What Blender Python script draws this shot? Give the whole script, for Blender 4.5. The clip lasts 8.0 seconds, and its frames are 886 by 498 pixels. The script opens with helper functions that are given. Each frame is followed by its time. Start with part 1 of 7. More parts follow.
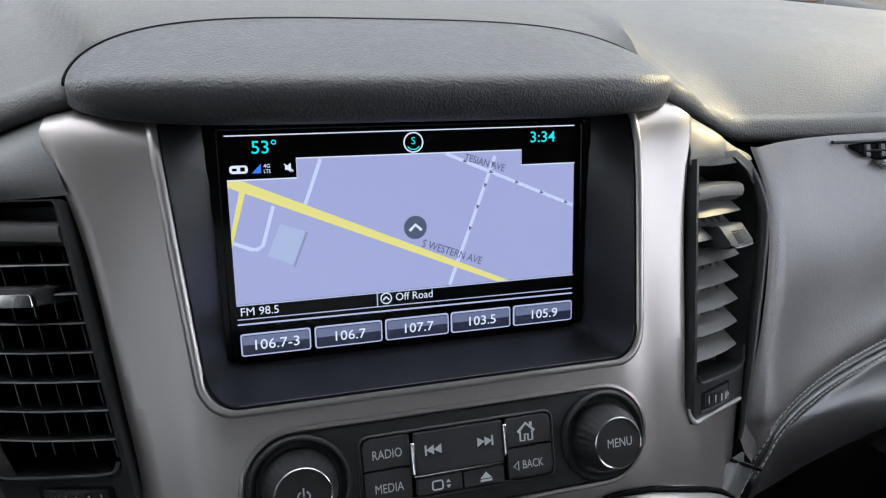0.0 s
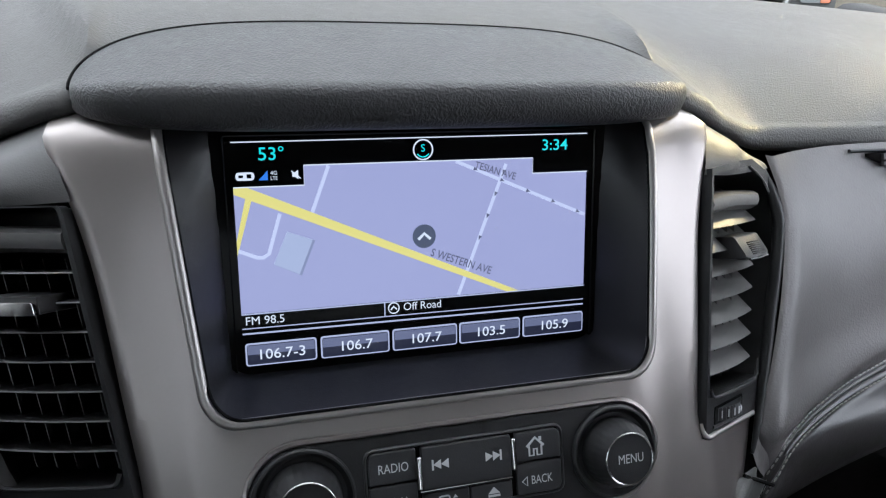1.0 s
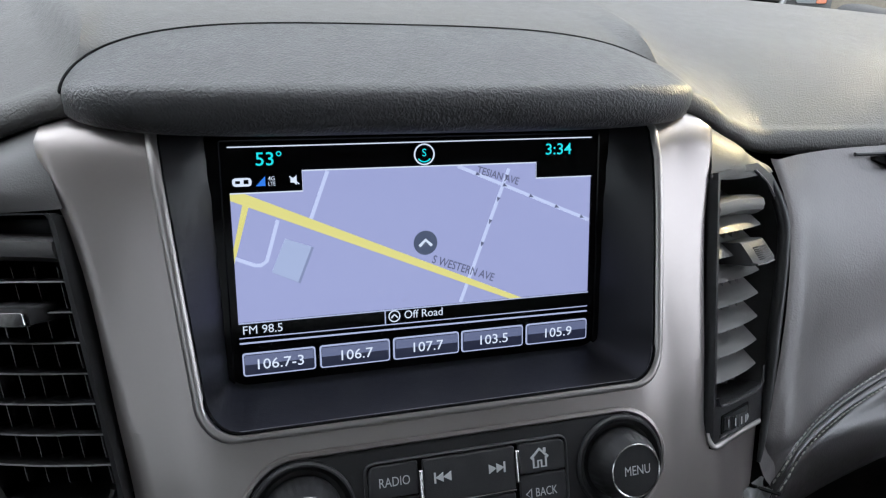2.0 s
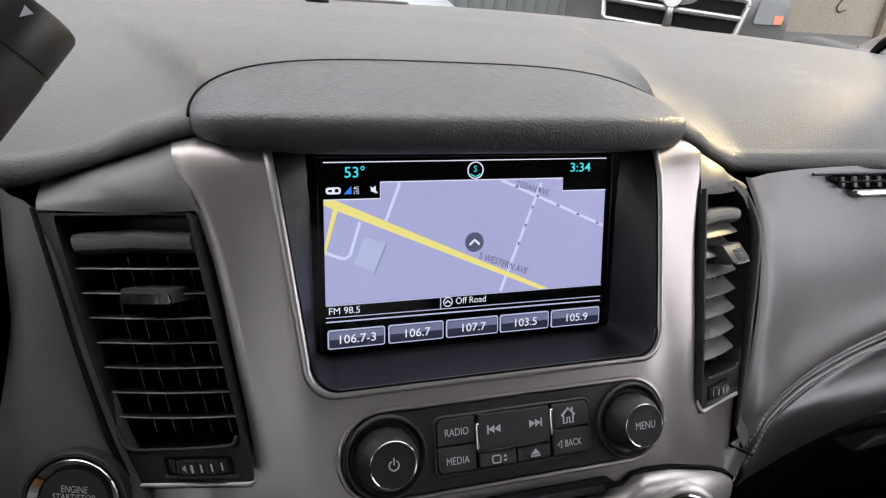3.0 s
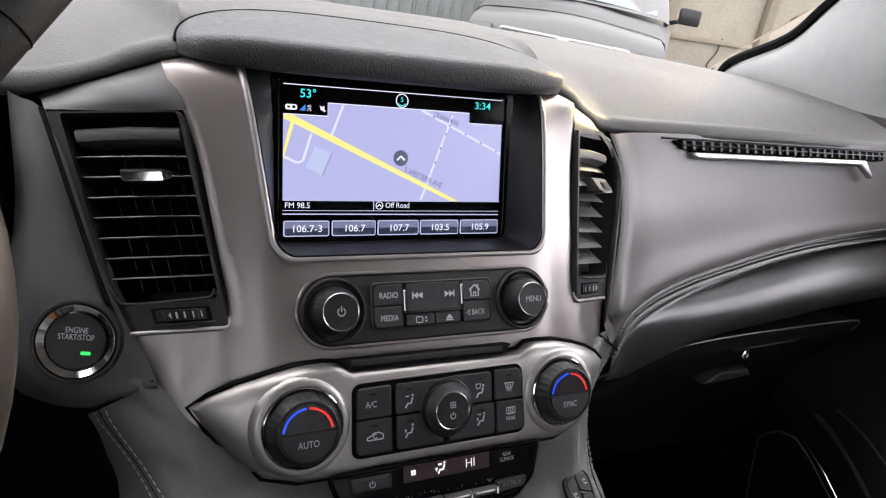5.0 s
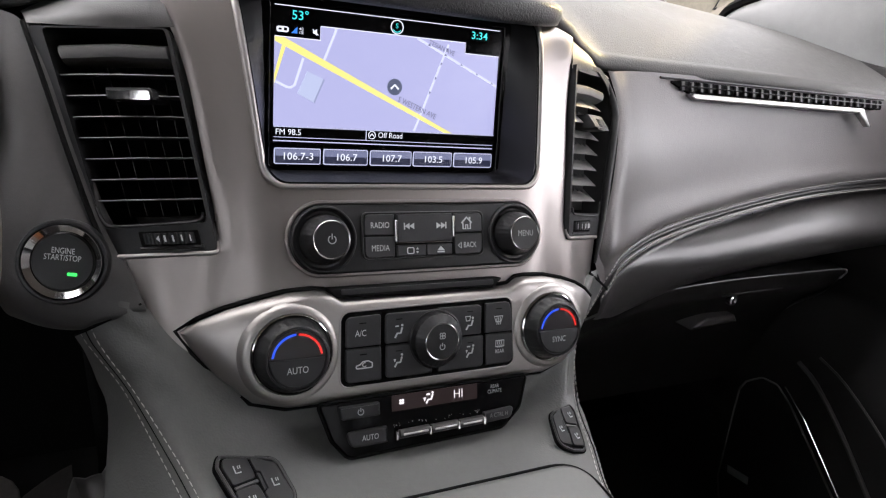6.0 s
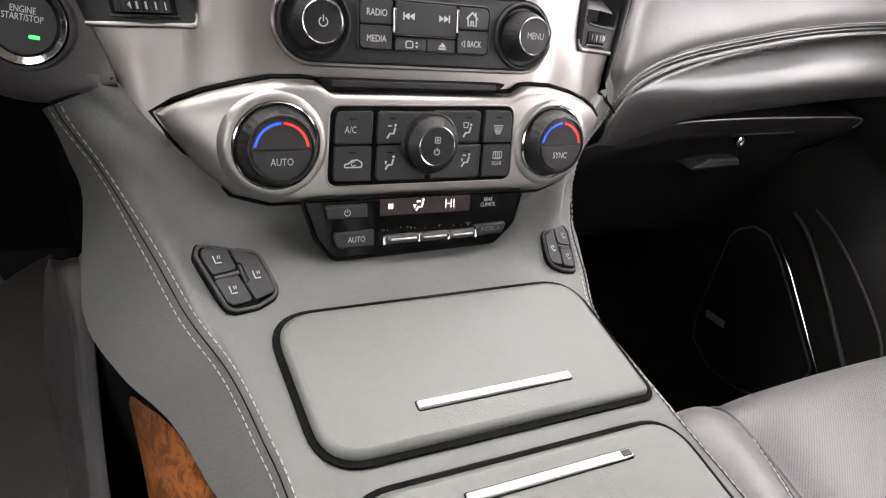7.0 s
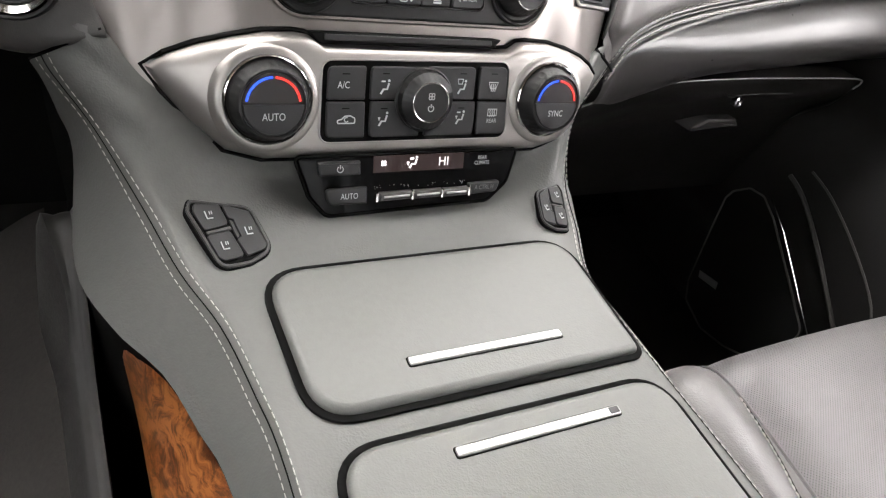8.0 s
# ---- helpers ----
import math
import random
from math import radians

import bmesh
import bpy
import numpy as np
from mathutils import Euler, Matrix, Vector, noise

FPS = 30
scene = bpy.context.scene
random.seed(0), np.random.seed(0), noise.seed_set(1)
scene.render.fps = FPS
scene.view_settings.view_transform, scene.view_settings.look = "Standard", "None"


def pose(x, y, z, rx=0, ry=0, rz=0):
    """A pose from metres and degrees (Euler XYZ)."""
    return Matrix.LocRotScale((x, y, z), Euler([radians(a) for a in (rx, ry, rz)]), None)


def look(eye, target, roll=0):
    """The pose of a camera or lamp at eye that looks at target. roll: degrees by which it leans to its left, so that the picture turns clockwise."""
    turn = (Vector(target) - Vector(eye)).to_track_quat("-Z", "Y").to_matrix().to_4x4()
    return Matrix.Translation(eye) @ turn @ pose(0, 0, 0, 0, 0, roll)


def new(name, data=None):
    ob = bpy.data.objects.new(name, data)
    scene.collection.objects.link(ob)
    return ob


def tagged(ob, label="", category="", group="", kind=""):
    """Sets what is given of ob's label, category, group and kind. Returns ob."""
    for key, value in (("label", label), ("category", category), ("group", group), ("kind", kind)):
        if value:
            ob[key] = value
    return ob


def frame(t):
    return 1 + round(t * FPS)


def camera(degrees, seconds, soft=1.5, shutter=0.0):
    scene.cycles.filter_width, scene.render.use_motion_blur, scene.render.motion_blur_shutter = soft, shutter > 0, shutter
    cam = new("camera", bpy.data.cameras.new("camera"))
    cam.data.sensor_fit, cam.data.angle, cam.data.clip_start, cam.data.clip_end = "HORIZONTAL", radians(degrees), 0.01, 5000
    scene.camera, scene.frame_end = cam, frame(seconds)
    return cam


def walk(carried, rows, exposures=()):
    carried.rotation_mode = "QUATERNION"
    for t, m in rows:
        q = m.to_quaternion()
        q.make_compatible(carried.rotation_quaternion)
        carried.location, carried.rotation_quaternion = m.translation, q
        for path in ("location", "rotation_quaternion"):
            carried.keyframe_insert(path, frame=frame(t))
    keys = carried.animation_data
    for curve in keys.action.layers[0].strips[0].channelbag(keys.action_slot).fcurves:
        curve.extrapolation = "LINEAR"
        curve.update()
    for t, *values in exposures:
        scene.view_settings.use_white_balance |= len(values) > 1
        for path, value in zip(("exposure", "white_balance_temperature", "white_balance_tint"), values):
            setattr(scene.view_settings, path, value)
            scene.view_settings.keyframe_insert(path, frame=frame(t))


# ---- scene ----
cam = camera(63.0, 8.0, soft=1.2)
PATH = [
    (0, (-0.09, -0.303, 1.507), (0.494, 1.38, 0.598), 4.5),
    (0.5, (-0.087, -0.301, 1.507), (0.487, 1.385, 0.595), 4.7),
    (1, (-0.089, -0.295, 1.508), (0.478, 1.393, 0.597), 4.8),
    (2.3, (-0.089, -0.286, 1.507), (0.495, 1.397, 0.598), 5.1),
    (2.5, (-0.096, -0.291, 1.517), (0.509, 1.384, 0.608), 5.9),
    (2.8, (-0.126, -0.318, 1.528), (0.502, 1.359, 0.639), 6.2),
    (2.9, (-0.144, -0.332, 1.526), (0.515, 1.353, 0.674), 6.4),
    (3, (-0.156, -0.339, 1.532), (0.519, 1.326, 0.653), 6.9),
    (3.5, (-0.197, -0.393, 1.535), (0.55, 1.264, 0.699), 7.6),
    (4, (-0.219, -0.432, 1.524), (0.605, 1.211, 0.736), 8.5),
    (4.5, (-0.218, -0.453, 1.501), (0.679, 1.173, 0.758), 9.5),
    (5.8, (-0.221, -0.459, 1.486), (0.742, 1.118, 0.721), 11.5),
    (6, (-0.218, -0.459, 1.479), (0.739, 1.076, 0.627), 12.4),
    (6.5, (-0.213, -0.456, 1.452), (0.742, 0.922, 0.361), 16.5),
    (7, (-0.207, -0.453, 1.445), (0.739, 0.833, 0.241), 18.6),
    (7.5, (-0.207, -0.452, 1.442), (0.745, 0.791, 0.198), 19.4),
    (8, (-0.205, -0.454, 1.445), (0.74, 0.752, 0.159), 20.3),
]
EXPOSURE, KELVIN, TINT = 2.75, 5650, 11
walk(cam, [(t, look(eye, target, roll)) for t, eye, target, roll in PATH], exposures=[(t, EXPOSURE + stops, kelvin, tint) for t, stops, kelvin, tint in ((0.0, 0.15, KELVIN, TINT), (2.5, 0.08, KELVIN, TINT), (3.0, 0.17, 6050, 16), (4.5, 0.5, 6100, 17), (5.8, 0.55, 6150, 17), (6.05, 0.64, 6200, 17), (6.5, 1.38, 6350, 17), (8.0, 1.52, 6450, 14))])

from mathutils.bvhtree import BVHTree


# ---------- light ----------
SUN_AZ, SUN_EL = 64.0, 15.0          # degrees to the right of straight ahead, and up
world = bpy.data.worlds.new("sky")
scene.world = world
world.use_nodes = True
wn = world.node_tree.nodes
sky = wn.new("ShaderNodeTexSky")
sky.sky_type, sky.sun_disc = "NISHITA", False
sky.sun_elevation, sky.sun_rotation = radians(SUN_EL), radians(SUN_AZ)
sky.dust_density = 0.3
cloud = wn.new("ShaderNodeMixRGB")          # thin even cloud over the clear sky
cloud.inputs[0].default_value = 0.9
cloud.inputs[2].default_value = (5.4, 5.2, 4.9, 1)
world.node_tree.links.new(sky.outputs[0], cloud.inputs[1])
world.node_tree.links.new(cloud.outputs[0], wn["Background"].inputs[0])
wn["Background"].inputs[1].default_value = 0.15
sun = new("sun", bpy.data.lights.new("sun", "SUN"))
sun.data.energy, sun.data.angle, sun.data.color = 0.20, radians(4.0), (1.0, 0.74, 0.30)
sd = Vector((math.sin(radians(SUN_AZ)) * math.cos(radians(SUN_EL)), math.cos(radians(SUN_AZ)) * math.cos(radians(SUN_EL)), math.sin(radians(SUN_EL))))
sun.matrix_world = look(sd * 20 + Vector((0, 0, 1.4)), (0, 0, 1.4))


# ---------- materials ----------
def material(name, color, rough=0.5, metal=0.0, var=0.15, scale=30.0, bump=0.0, bump_scale=400.0, kind="noise", coat=0.0, spec=0.5, rough_var=0.08, stretch=(1, 1, 1)):
    """A surface with variation of colour and gloss at two scales and fine relief."""
    m = bpy.data.materials.new(name)
    m.use_nodes = True
    n, l = m.node_tree.nodes, m.node_tree.links
    b = n["Principled BSDF"]
    b.inputs["Metallic"].default_value = metal
    b.inputs["Coat Weight"].default_value = coat
    b.inputs["Specular IOR Level"].default_value = spec
    tc = n.new("ShaderNodeTexCoord")
    mp = n.new("ShaderNodeMapping")
    mp.inputs["Scale"].default_value = stretch
    l.new(tc.outputs["Object"], mp.inputs[0])
    big, fine = n.new("ShaderNodeTexNoise"), n.new("ShaderNodeTexNoise")
    big.inputs["Scale"].default_value, big.inputs["Detail"].default_value = scale, 4.0
    fine.inputs["Scale"].default_value, fine.inputs["Detail"].default_value = scale * 14, 2.0
    mix = n.new("ShaderNodeMath")
    mix.operation = "ADD"
    for t in (big, fine):
        l.new(mp.outputs[0], t.inputs["Vector"])
    l.new(big.outputs[0], mix.inputs[0])
    l.new(fine.outputs[0], mix.inputs[1])
    ramp = n.new("ShaderNodeMapRange")
    ramp.inputs[1].default_value, ramp.inputs[2].default_value = 0.6, 1.4
    ramp.inputs[3].default_value, ramp.inputs[4].default_value = 1 - var, 1 + var
    l.new(mix.outputs[0], ramp.inputs[0])
    tint = n.new("ShaderNodeVectorMath")
    tint.operation = "SCALE"
    tint.inputs[0].default_value = color
    l.new(ramp.outputs[0], tint.inputs["Scale"])
    l.new(tint.outputs[0], b.inputs["Base Color"])
    rr = n.new("ShaderNodeMapRange")
    rr.inputs[1].default_value, rr.inputs[2].default_value = 0.6, 1.4
    rr.inputs[3].default_value, rr.inputs[4].default_value = max(0.02, rough - rough_var), min(1, rough + rough_var)
    l.new(mix.outputs[0], rr.inputs[0])
    l.new(rr.outputs[0], b.inputs["Roughness"])
    if bump:
        bn = n.new("ShaderNodeBump")
        bn.inputs["Strength"].default_value, bn.inputs["Distance"].default_value = bump, 0.001
        if kind == "leather":
            v = n.new("ShaderNodeTexVoronoi")
            v.feature = "SMOOTH_F1"
            v.inputs["Scale"].default_value, v.inputs["Smoothness"].default_value = bump_scale, 0.4
            warp = n.new("ShaderNodeTexNoise")
            warp.inputs["Scale"].default_value = bump_scale * 0.35
            mw = n.new("ShaderNodeMixRGB")
            mw.inputs[0].default_value = 0.004
            l.new(mp.outputs[0], warp.inputs["Vector"])
            l.new(mp.outputs[0], mw.inputs[1])
            l.new(warp.outputs["Color"], mw.inputs[2])
            l.new(mw.outputs[0], v.inputs["Vector"])
            l.new(v.outputs["Distance"], bn.inputs["Height"])
        else:
            v = n.new("ShaderNodeTexNoise")
            v.inputs["Scale"].default_value, v.inputs["Detail"].default_value = bump_scale, 3.0
            l.new(mp.outputs[0], v.inputs["Vector"])
            l.new(v.outputs[0], bn.inputs["Height"])
        l.new(bn.outputs[0], b.inputs["Normal"])
    return m


SCREEN_GAIN = 0.85 * 0.5 ** EXPOSURE


def glow(name, color, strength):
    m = bpy.data.materials.new(name)
    m.use_nodes = True
    b = m.node_tree.nodes["Principled BSDF"]
    b.inputs["Base Color"].default_value = (*[c * 0.02 for c in color], 1)
    b.inputs["Roughness"].default_value = 0.3
    b.inputs["Emission Color"].default_value = (color[0] * 0.98, color[1], color[2] * 1.0, 1)
    b.inputs["Emission Strength"].default_value = strength * SCREEN_GAIN
    return m


M_PAD = material("pad_leather", (0.080, 0.078, 0.075), 0.55, spec=0.28, var=0.10, bump=0.34, bump_scale=800, kind="leather", scale=9)
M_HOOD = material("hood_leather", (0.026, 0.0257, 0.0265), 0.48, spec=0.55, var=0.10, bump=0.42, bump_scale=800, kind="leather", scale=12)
M_PANEL = material("wrapped_leather", (0.120, 0.112, 0.111), 0.42, var=0.10, bump=0.13, bump_scale=700, kind="leather", scale=11)
M_CONS = material("console_leather", (0.085, 0.086, 0.082), 0.48, var=0.10, bump=0.12, bump_scale=680, kind="leather", scale=14)
M_LID = material("lid_leather", (0.105, 0.107, 0.100), 0.45, var=0.08, bump=0.10, bump_scale=800, kind="leather", scale=16)
M_SEAT = material("seat_leather", (0.135, 0.129, 0.129), 0.36, var=0.10, bump=0.2, bump_scale=700, kind="leather", scale=10)
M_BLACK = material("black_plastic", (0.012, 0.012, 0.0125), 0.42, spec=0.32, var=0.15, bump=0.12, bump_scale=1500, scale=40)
M_SOFTBLACK = material("matte_black_plastic", (0.015, 0.015, 0.0155), 0.55, spec=0.24, var=0.15, bump=0.2, bump_scale=1300, scale=40)
M_DARKPANEL = material("charcoal_plastic", (0.022, 0.0215, 0.022), 0.45, spec=0.4, var=0.12, bump=0.15, bump_scale=1500, scale=25)
M_GROOVE = material("groove_black", (0.006, 0.006, 0.006), 0.9, spec=0.06, var=0.2, scale=60)
M_GLOSS = material("piano_black", (0.003, 0.003, 0.0033), 0.08, spec=0.08, var=0.2, scale=60, rough_var=0.03)
M_METAL = material("satin_metal_paint", (0.280, 0.254, 0.243), 0.37, metal=0.85, var=0.015, bump=0.0, scale=45, coat=0.10, rough_var=0.01)
M_POD = material("brushed_metal", (0.37, 0.35, 0.335), 0.40, metal=0.9, var=0.02, bump=0.008, bump_scale=1500, scale=60, coat=0.08, rough_var=0.02, stretch=(0.08, 1, 1))
M_CHROME = material("chrome", (0.78, 0.77, 0.76), 0.10, metal=1.0, var=0.04, scale=90, rough_var=0.03)
M_STRIP = material("satin_aluminium", (0.50, 0.495, 0.49), 0.32, metal=0.75, var=0.01, rough_var=0.01, scale=70)
M_RING = material("dark_chrome", (0.46, 0.455, 0.45), 0.20, metal=1.0, var=0.04, scale=90, rough_var=0.03)
M_RECESS = material("recess_black_plastic", (0.0075, 0.0073, 0.0085), 0.38, spec=0.36, var=0.12, bump=0.08, bump_scale=1500, scale=25)
M_WHITE = material("printed_white", (0.45, 0.45, 0.46), 0.5, var=0.05, scale=50)
M_THREAD = material("pale_thread", (0.36, 0.35, 0.33), 0.7, var=0.2, scale=300)
M_CARPET = material("charcoal_carpet", (0.016, 0.015, 0.0145), 0.95, var=0.35, bump=0.8, bump_scale=700, scale=120)
M_HEADLINER = material("grey_headliner", (0.24, 0.215, 0.19), 0.9, var=0.08, bump=0.3, bump_scale=900, scale=40)
M_PILLAR = material("grey_pillar_cloth", (0.30, 0.30, 0.30), 0.85, var=0.08, bump=0.3, bump_scale=900, scale=60)
M_DOORSKIN = material("dark_door_plastic", (0.014, 0.0132, 0.013), 0.55, spec=0.3, var=0.2, bump=0.2, bump_scale=500, scale=20)
# passenger vent's slat tone, lightened for the light that side gets
M_VENTGREY = material("lit_side_slat_plastic", (0.085, 0.082, 0.078), 0.45, var=0.10, bump=0.1, bump_scale=1500, scale=40)
M_SIDE = material("charcoal_soft_plastic", (0.055, 0.053, 0.052), 0.48, spec=0.4, var=0.10, bump=0.15, bump_scale=1300, scale=25)
M_ROLL = material("smooth_black_leather", (0.040, 0.038, 0.038), 0.34, spec=0.7, var=0.08, bump=0.08, bump_scale=700, kind="leather", scale=11)
M_BUTTON = material("grey_black_button", (0.020, 0.020, 0.021), 0.50, spec=0.34, var=0.10, bump=0.15, bump_scale=1500, scale=40)
M_FLANK = material("dark_grey_plastic", (0.034, 0.033, 0.032), 0.5, spec=0.35, var=0.10, bump=0.15, bump_scale=1300, scale=25)
M_BLUE = material("blue_mark", (0.02, 0.05, 0.75), 0.4, var=0.05, scale=80)
M_RED = material("red_mark", (0.75, 0.03, 0.03), 0.4, var=0.05, scale=80)


def wood_material():
    """Burl veneer: long fine fibres that swirl round knots, with dark pores, under clear lacquer."""
    m = bpy.data.materials.new("burl_wood")
    m.use_nodes = True
    n, l = m.node_tree.nodes, m.node_tree.links
    b = n["Principled BSDF"]
    tc = n.new("ShaderNodeTexCoord")
    swirl = n.new("ShaderNodeTexNoise")
    swirl.inputs["Scale"].default_value, swirl.inputs["Detail"].default_value = 32, 2.0
    l.new(tc.outputs["Object"], swirl.inputs["Vector"])
    bend = n.new("ShaderNodeMixRGB")
    bend.blend_type = "ADD"
    bend.inputs[0].default_value = 0.045
    l.new(tc.outputs["Object"], bend.inputs[1])
    l.new(swirl.outputs["Color"], bend.inputs[2])
    mp = n.new("ShaderNodeMapping")
    mp.inputs["Scale"].default_value = (1.0, 0.28, 0.55)
    mp.inputs["Rotation"].default_value = (0, 0, radians(14))
    l.new(bend.outputs[0], mp.inputs[0])
    fibre, figure = n.new("ShaderNodeTexNoise"), n.new("ShaderNodeTexNoise")
    fibre.inputs["Scale"].default_value, fibre.inputs["Detail"].default_value, fibre.inputs["Roughness"].default_value = 420, 5, 0.65
    figure.inputs["Scale"].default_value, figure.inputs["Detail"].default_value, figure.inputs["Distortion"].default_value = 75, 4, 1.2
    for t in (fibre, figure):
        l.new(mp.outputs[0], t.inputs["Vector"])
    mix = n.new("ShaderNodeMath")
    mix.operation = "MULTIPLY_ADD"
    mix.inputs[1].default_value = 0.8
    l.new(fibre.outputs[0], mix.inputs[0])
    l.new(figure.outputs[0], mix.inputs[2])
    r = n.new("ShaderNodeValToRGB")
    e = r.color_ramp.elements
    e[0].position, e[0].color = 0.66, (0.050, 0.014, 0.005, 1)
    e[1].position, e[1].color = 1.0, (0.34, 0.120, 0.035, 1)
    for at, c in ((0.80, (0.120, 0.035, 0.010, 1)), (0.90, (0.235, 0.076, 0.021, 1))):
        e.new(at).color = c
    l.new(mix.outputs[0], r.inputs[0])
    l.new(r.outputs[0], b.inputs["Base Color"])
    b.inputs["Roughness"].default_value = 0.32
    b.inputs["Coat Weight"].default_value = 0.35
    b.inputs["Coat Roughness"].default_value = 0.10
    return m


# pale edge tone; on the vent slats it paints in caught light
M_EDGE = material("pale_edge_grey", (0.16, 0.16, 0.16), 0.32, var=0.2, scale=80)
M_WOOD = wood_material()


def glass_material(name, tint=(1, 1, 1)):
    m = bpy.data.materials.new(name)
    m.use_nodes = True
    b = m.node_tree.nodes["Principled BSDF"]
    b.inputs["Base Color"].default_value = (*tint, 1)
    b.inputs["Transmission Weight"].default_value = 1.0
    b.inputs["Roughness"].default_value = 0.0
    b.inputs["IOR"].default_value = 1.02
    return m


M_GLASS = glass_material("window_glass", (0.76, 0.77, 0.75))
M_TINTED = glass_material("privacy_glass", (0.22, 0.23, 0.23))
# unseen passenger pane; its tint trims the light from that side
M_SIDEGLASS = glass_material("light_tinted_glass", (0.84, 0.84, 0.84))
# unseen driver pane, darkened for the shade of someone sitting beside it
M_DRIVERGLASS = glass_material("dimming_glass", (0.31, 0.32, 0.32))


# ---------- building helpers ----------
def finish(bm, angle=38):
    bmesh.ops.recalc_face_normals(bm, faces=bm.faces[:])
    lim = radians(angle)
    for f in bm.faces:
        f.smooth = len(f.verts) <= 4
    for e in bm.edges:
        e.smooth = len(e.link_faces) == 2 and e.calc_face_angle(0.0) < lim
    return bm


def part(name, bm, mat, parent=None, label="", angle=38):
    """Links a bmesh as one mesh object under a thing or a part."""
    finish(bm, angle)
    me = bpy.data.meshes.new(name)
    bm.to_mesh(me)
    bm.free()
    me.materials.append(mat)
    ob = new(name, me)
    if parent is not None:
        ob.parent = parent
    if label:
        ob["label"] = label
    return ob


def thing(name, label, category, group="", kind=""):
    return tagged(new(name), label, category, group, kind)


def V(*a):
    return Vector(a)


def catmull(p, n):
    """Points of a smooth line through p, n steps to each stretch."""
    out = []
    for i in range(len(p) - 1):
        a, b, c, d = p[max(i - 1, 0)], p[i], p[i + 1], p[min(i + 2, len(p) - 1)]
        for k in range(n):
            t = k / n
            out.append(0.5 * ((2 * b) + (c - a) * t + (2 * a - 5 * b + 4 * c - d) * t * t + (3 * b - a - 3 * c + d) * t ** 3))
    return out + [p[-1].copy()]


def line(pts, n=6):
    return catmull([Vector(p) for p in pts], n)


def sheet(rows, nu=4, nv=4, thick=0.0, bm=None):
    """A smooth skin through rows of points."""
    bm = bm or bmesh.new()
    rows = [catmull([Vector(p) for p in r], nu) if nu > 1 else [Vector(p) for p in r] for r in rows]
    if nv > 1:
        cols = [catmull([r[j] for r in rows], nv) for j in range(len(rows[0]))]
        rows = [[c[i] for c in cols] for i in range(len(cols[0]))]
    vs = [[bm.verts.new(p) for p in r] for r in rows]
    fs = []
    for i in range(len(vs) - 1):
        for j in range(len(vs[0]) - 1):
            fs.append(bm.faces.new((vs[i][j], vs[i][j + 1], vs[i + 1][j + 1], vs[i + 1][j])))
    if thick:
        bmesh.ops.recalc_face_normals(bm, faces=fs)
        bmesh.ops.solidify(bm, geom=fs, thickness=thick)
    return bm


def rounded(pts, r, n=5):
    """A closed outline with its corners rounded. r: one radius or one for each corner."""
    out, m = [], len(pts)
    for i in range(m):
        a, b, c = Vector(pts[i - 1]), Vector(pts[i]), Vector(pts[(i + 1) % m])
        d1, d2 = (a - b), (c - b)
        q = r[i] if hasattr(r, "__len__") else r
        q = min(q, d1.length * 0.49, d2.length * 0.49)
        d1, d2 = d1.normalized(), d2.normalized()
        ang = d1.angle(d2)
        cut = min(q / max(math.tan(ang / 2), 0.05), (a - b).length * 0.49, (c - b).length * 0.49)
        s, e = b + d1 * cut, b + d2 * cut
        for k in range(n + 1):
            t = k / n
            out.append((1 - t) ** 2 * s + 2 * t * (1 - t) * b + t * t * e)
    return out


def inset(poly, d):
    """The outline moved inwards by d."""
    area = sum(poly[i - 1].x * poly[i].y - poly[i].x * poly[i - 1].y for i in range(len(poly)))
    sign = 1 if area > 0 else -1
    out = []
    for i in range(len(poly)):
        t = (poly[(i + 1) % len(poly)] - poly[i - 1])
        if t.length < 1e-9:
            out.append(poly[i].copy())
            continue
        t.normalize()
        out.append(poly[i] + Vector((-t.y, t.x)) * d * sign)
    return out


def plate(poly, to, h0, h1, bevel=0.0008, steps=2, bm=None, dish=0.0):
    """A slab over an outline: to(u, v, h) gives the place. Its upper edge is rounded; dish sinks its middle."""
    bm = bm or bmesh.new()
    poly = [Vector(p) for p in poly]
    rings = [(poly, h0), (poly, h1 - bevel)]
    for k in range(1, steps + 1):
        a = k / steps * math.pi / 2
        rings.append((inset(poly, bevel * (1 - math.cos(a))), h1 - bevel + bevel * math.sin(a)))
    if dish:
        rings.append((inset(poly, bevel + abs(dish) * 1.5), h1 - dish))
    vs = [[bm.verts.new(to(p.x, p.y, h)) for p in ring] for ring, h in rings]
    m = len(poly)
    for i in range(len(vs) - 1):
        for j in range(m):
            bm.faces.new((vs[i][j], vs[i][(j + 1) % m], vs[i + 1][(j + 1) % m], vs[i + 1][j]))
    bm.faces.new(vs[-1])
    bm.faces.new(vs[0][::-1])
    return bm


def ring_plate(outer, inner, to, h0, h1, bevel=0.0008, bm=None):
    """A frame between two outlines of the same number of points."""
    bm = bm or bmesh.new()
    outer, inner = [Vector(p) for p in outer], [Vector(p) for p in inner]
    rings = [(outer, h0), (outer, h1 - bevel), (inset(outer, bevel), h1), (inset(inner, -bevel), h1), (inner, h1 - bevel), (inner, h0)]
    vs = [[bm.verts.new(to(p.x, p.y, h)) for p in ring] for ring, h in rings]
    m = len(outer)
    for i in range(len(vs)):
        a, b = vs[i], vs[(i + 1) % len(vs)]
        for j in range(m):
            bm.faces.new((a[j], a[(j + 1) % m], b[(j + 1) % m], b[j]))
    return bm


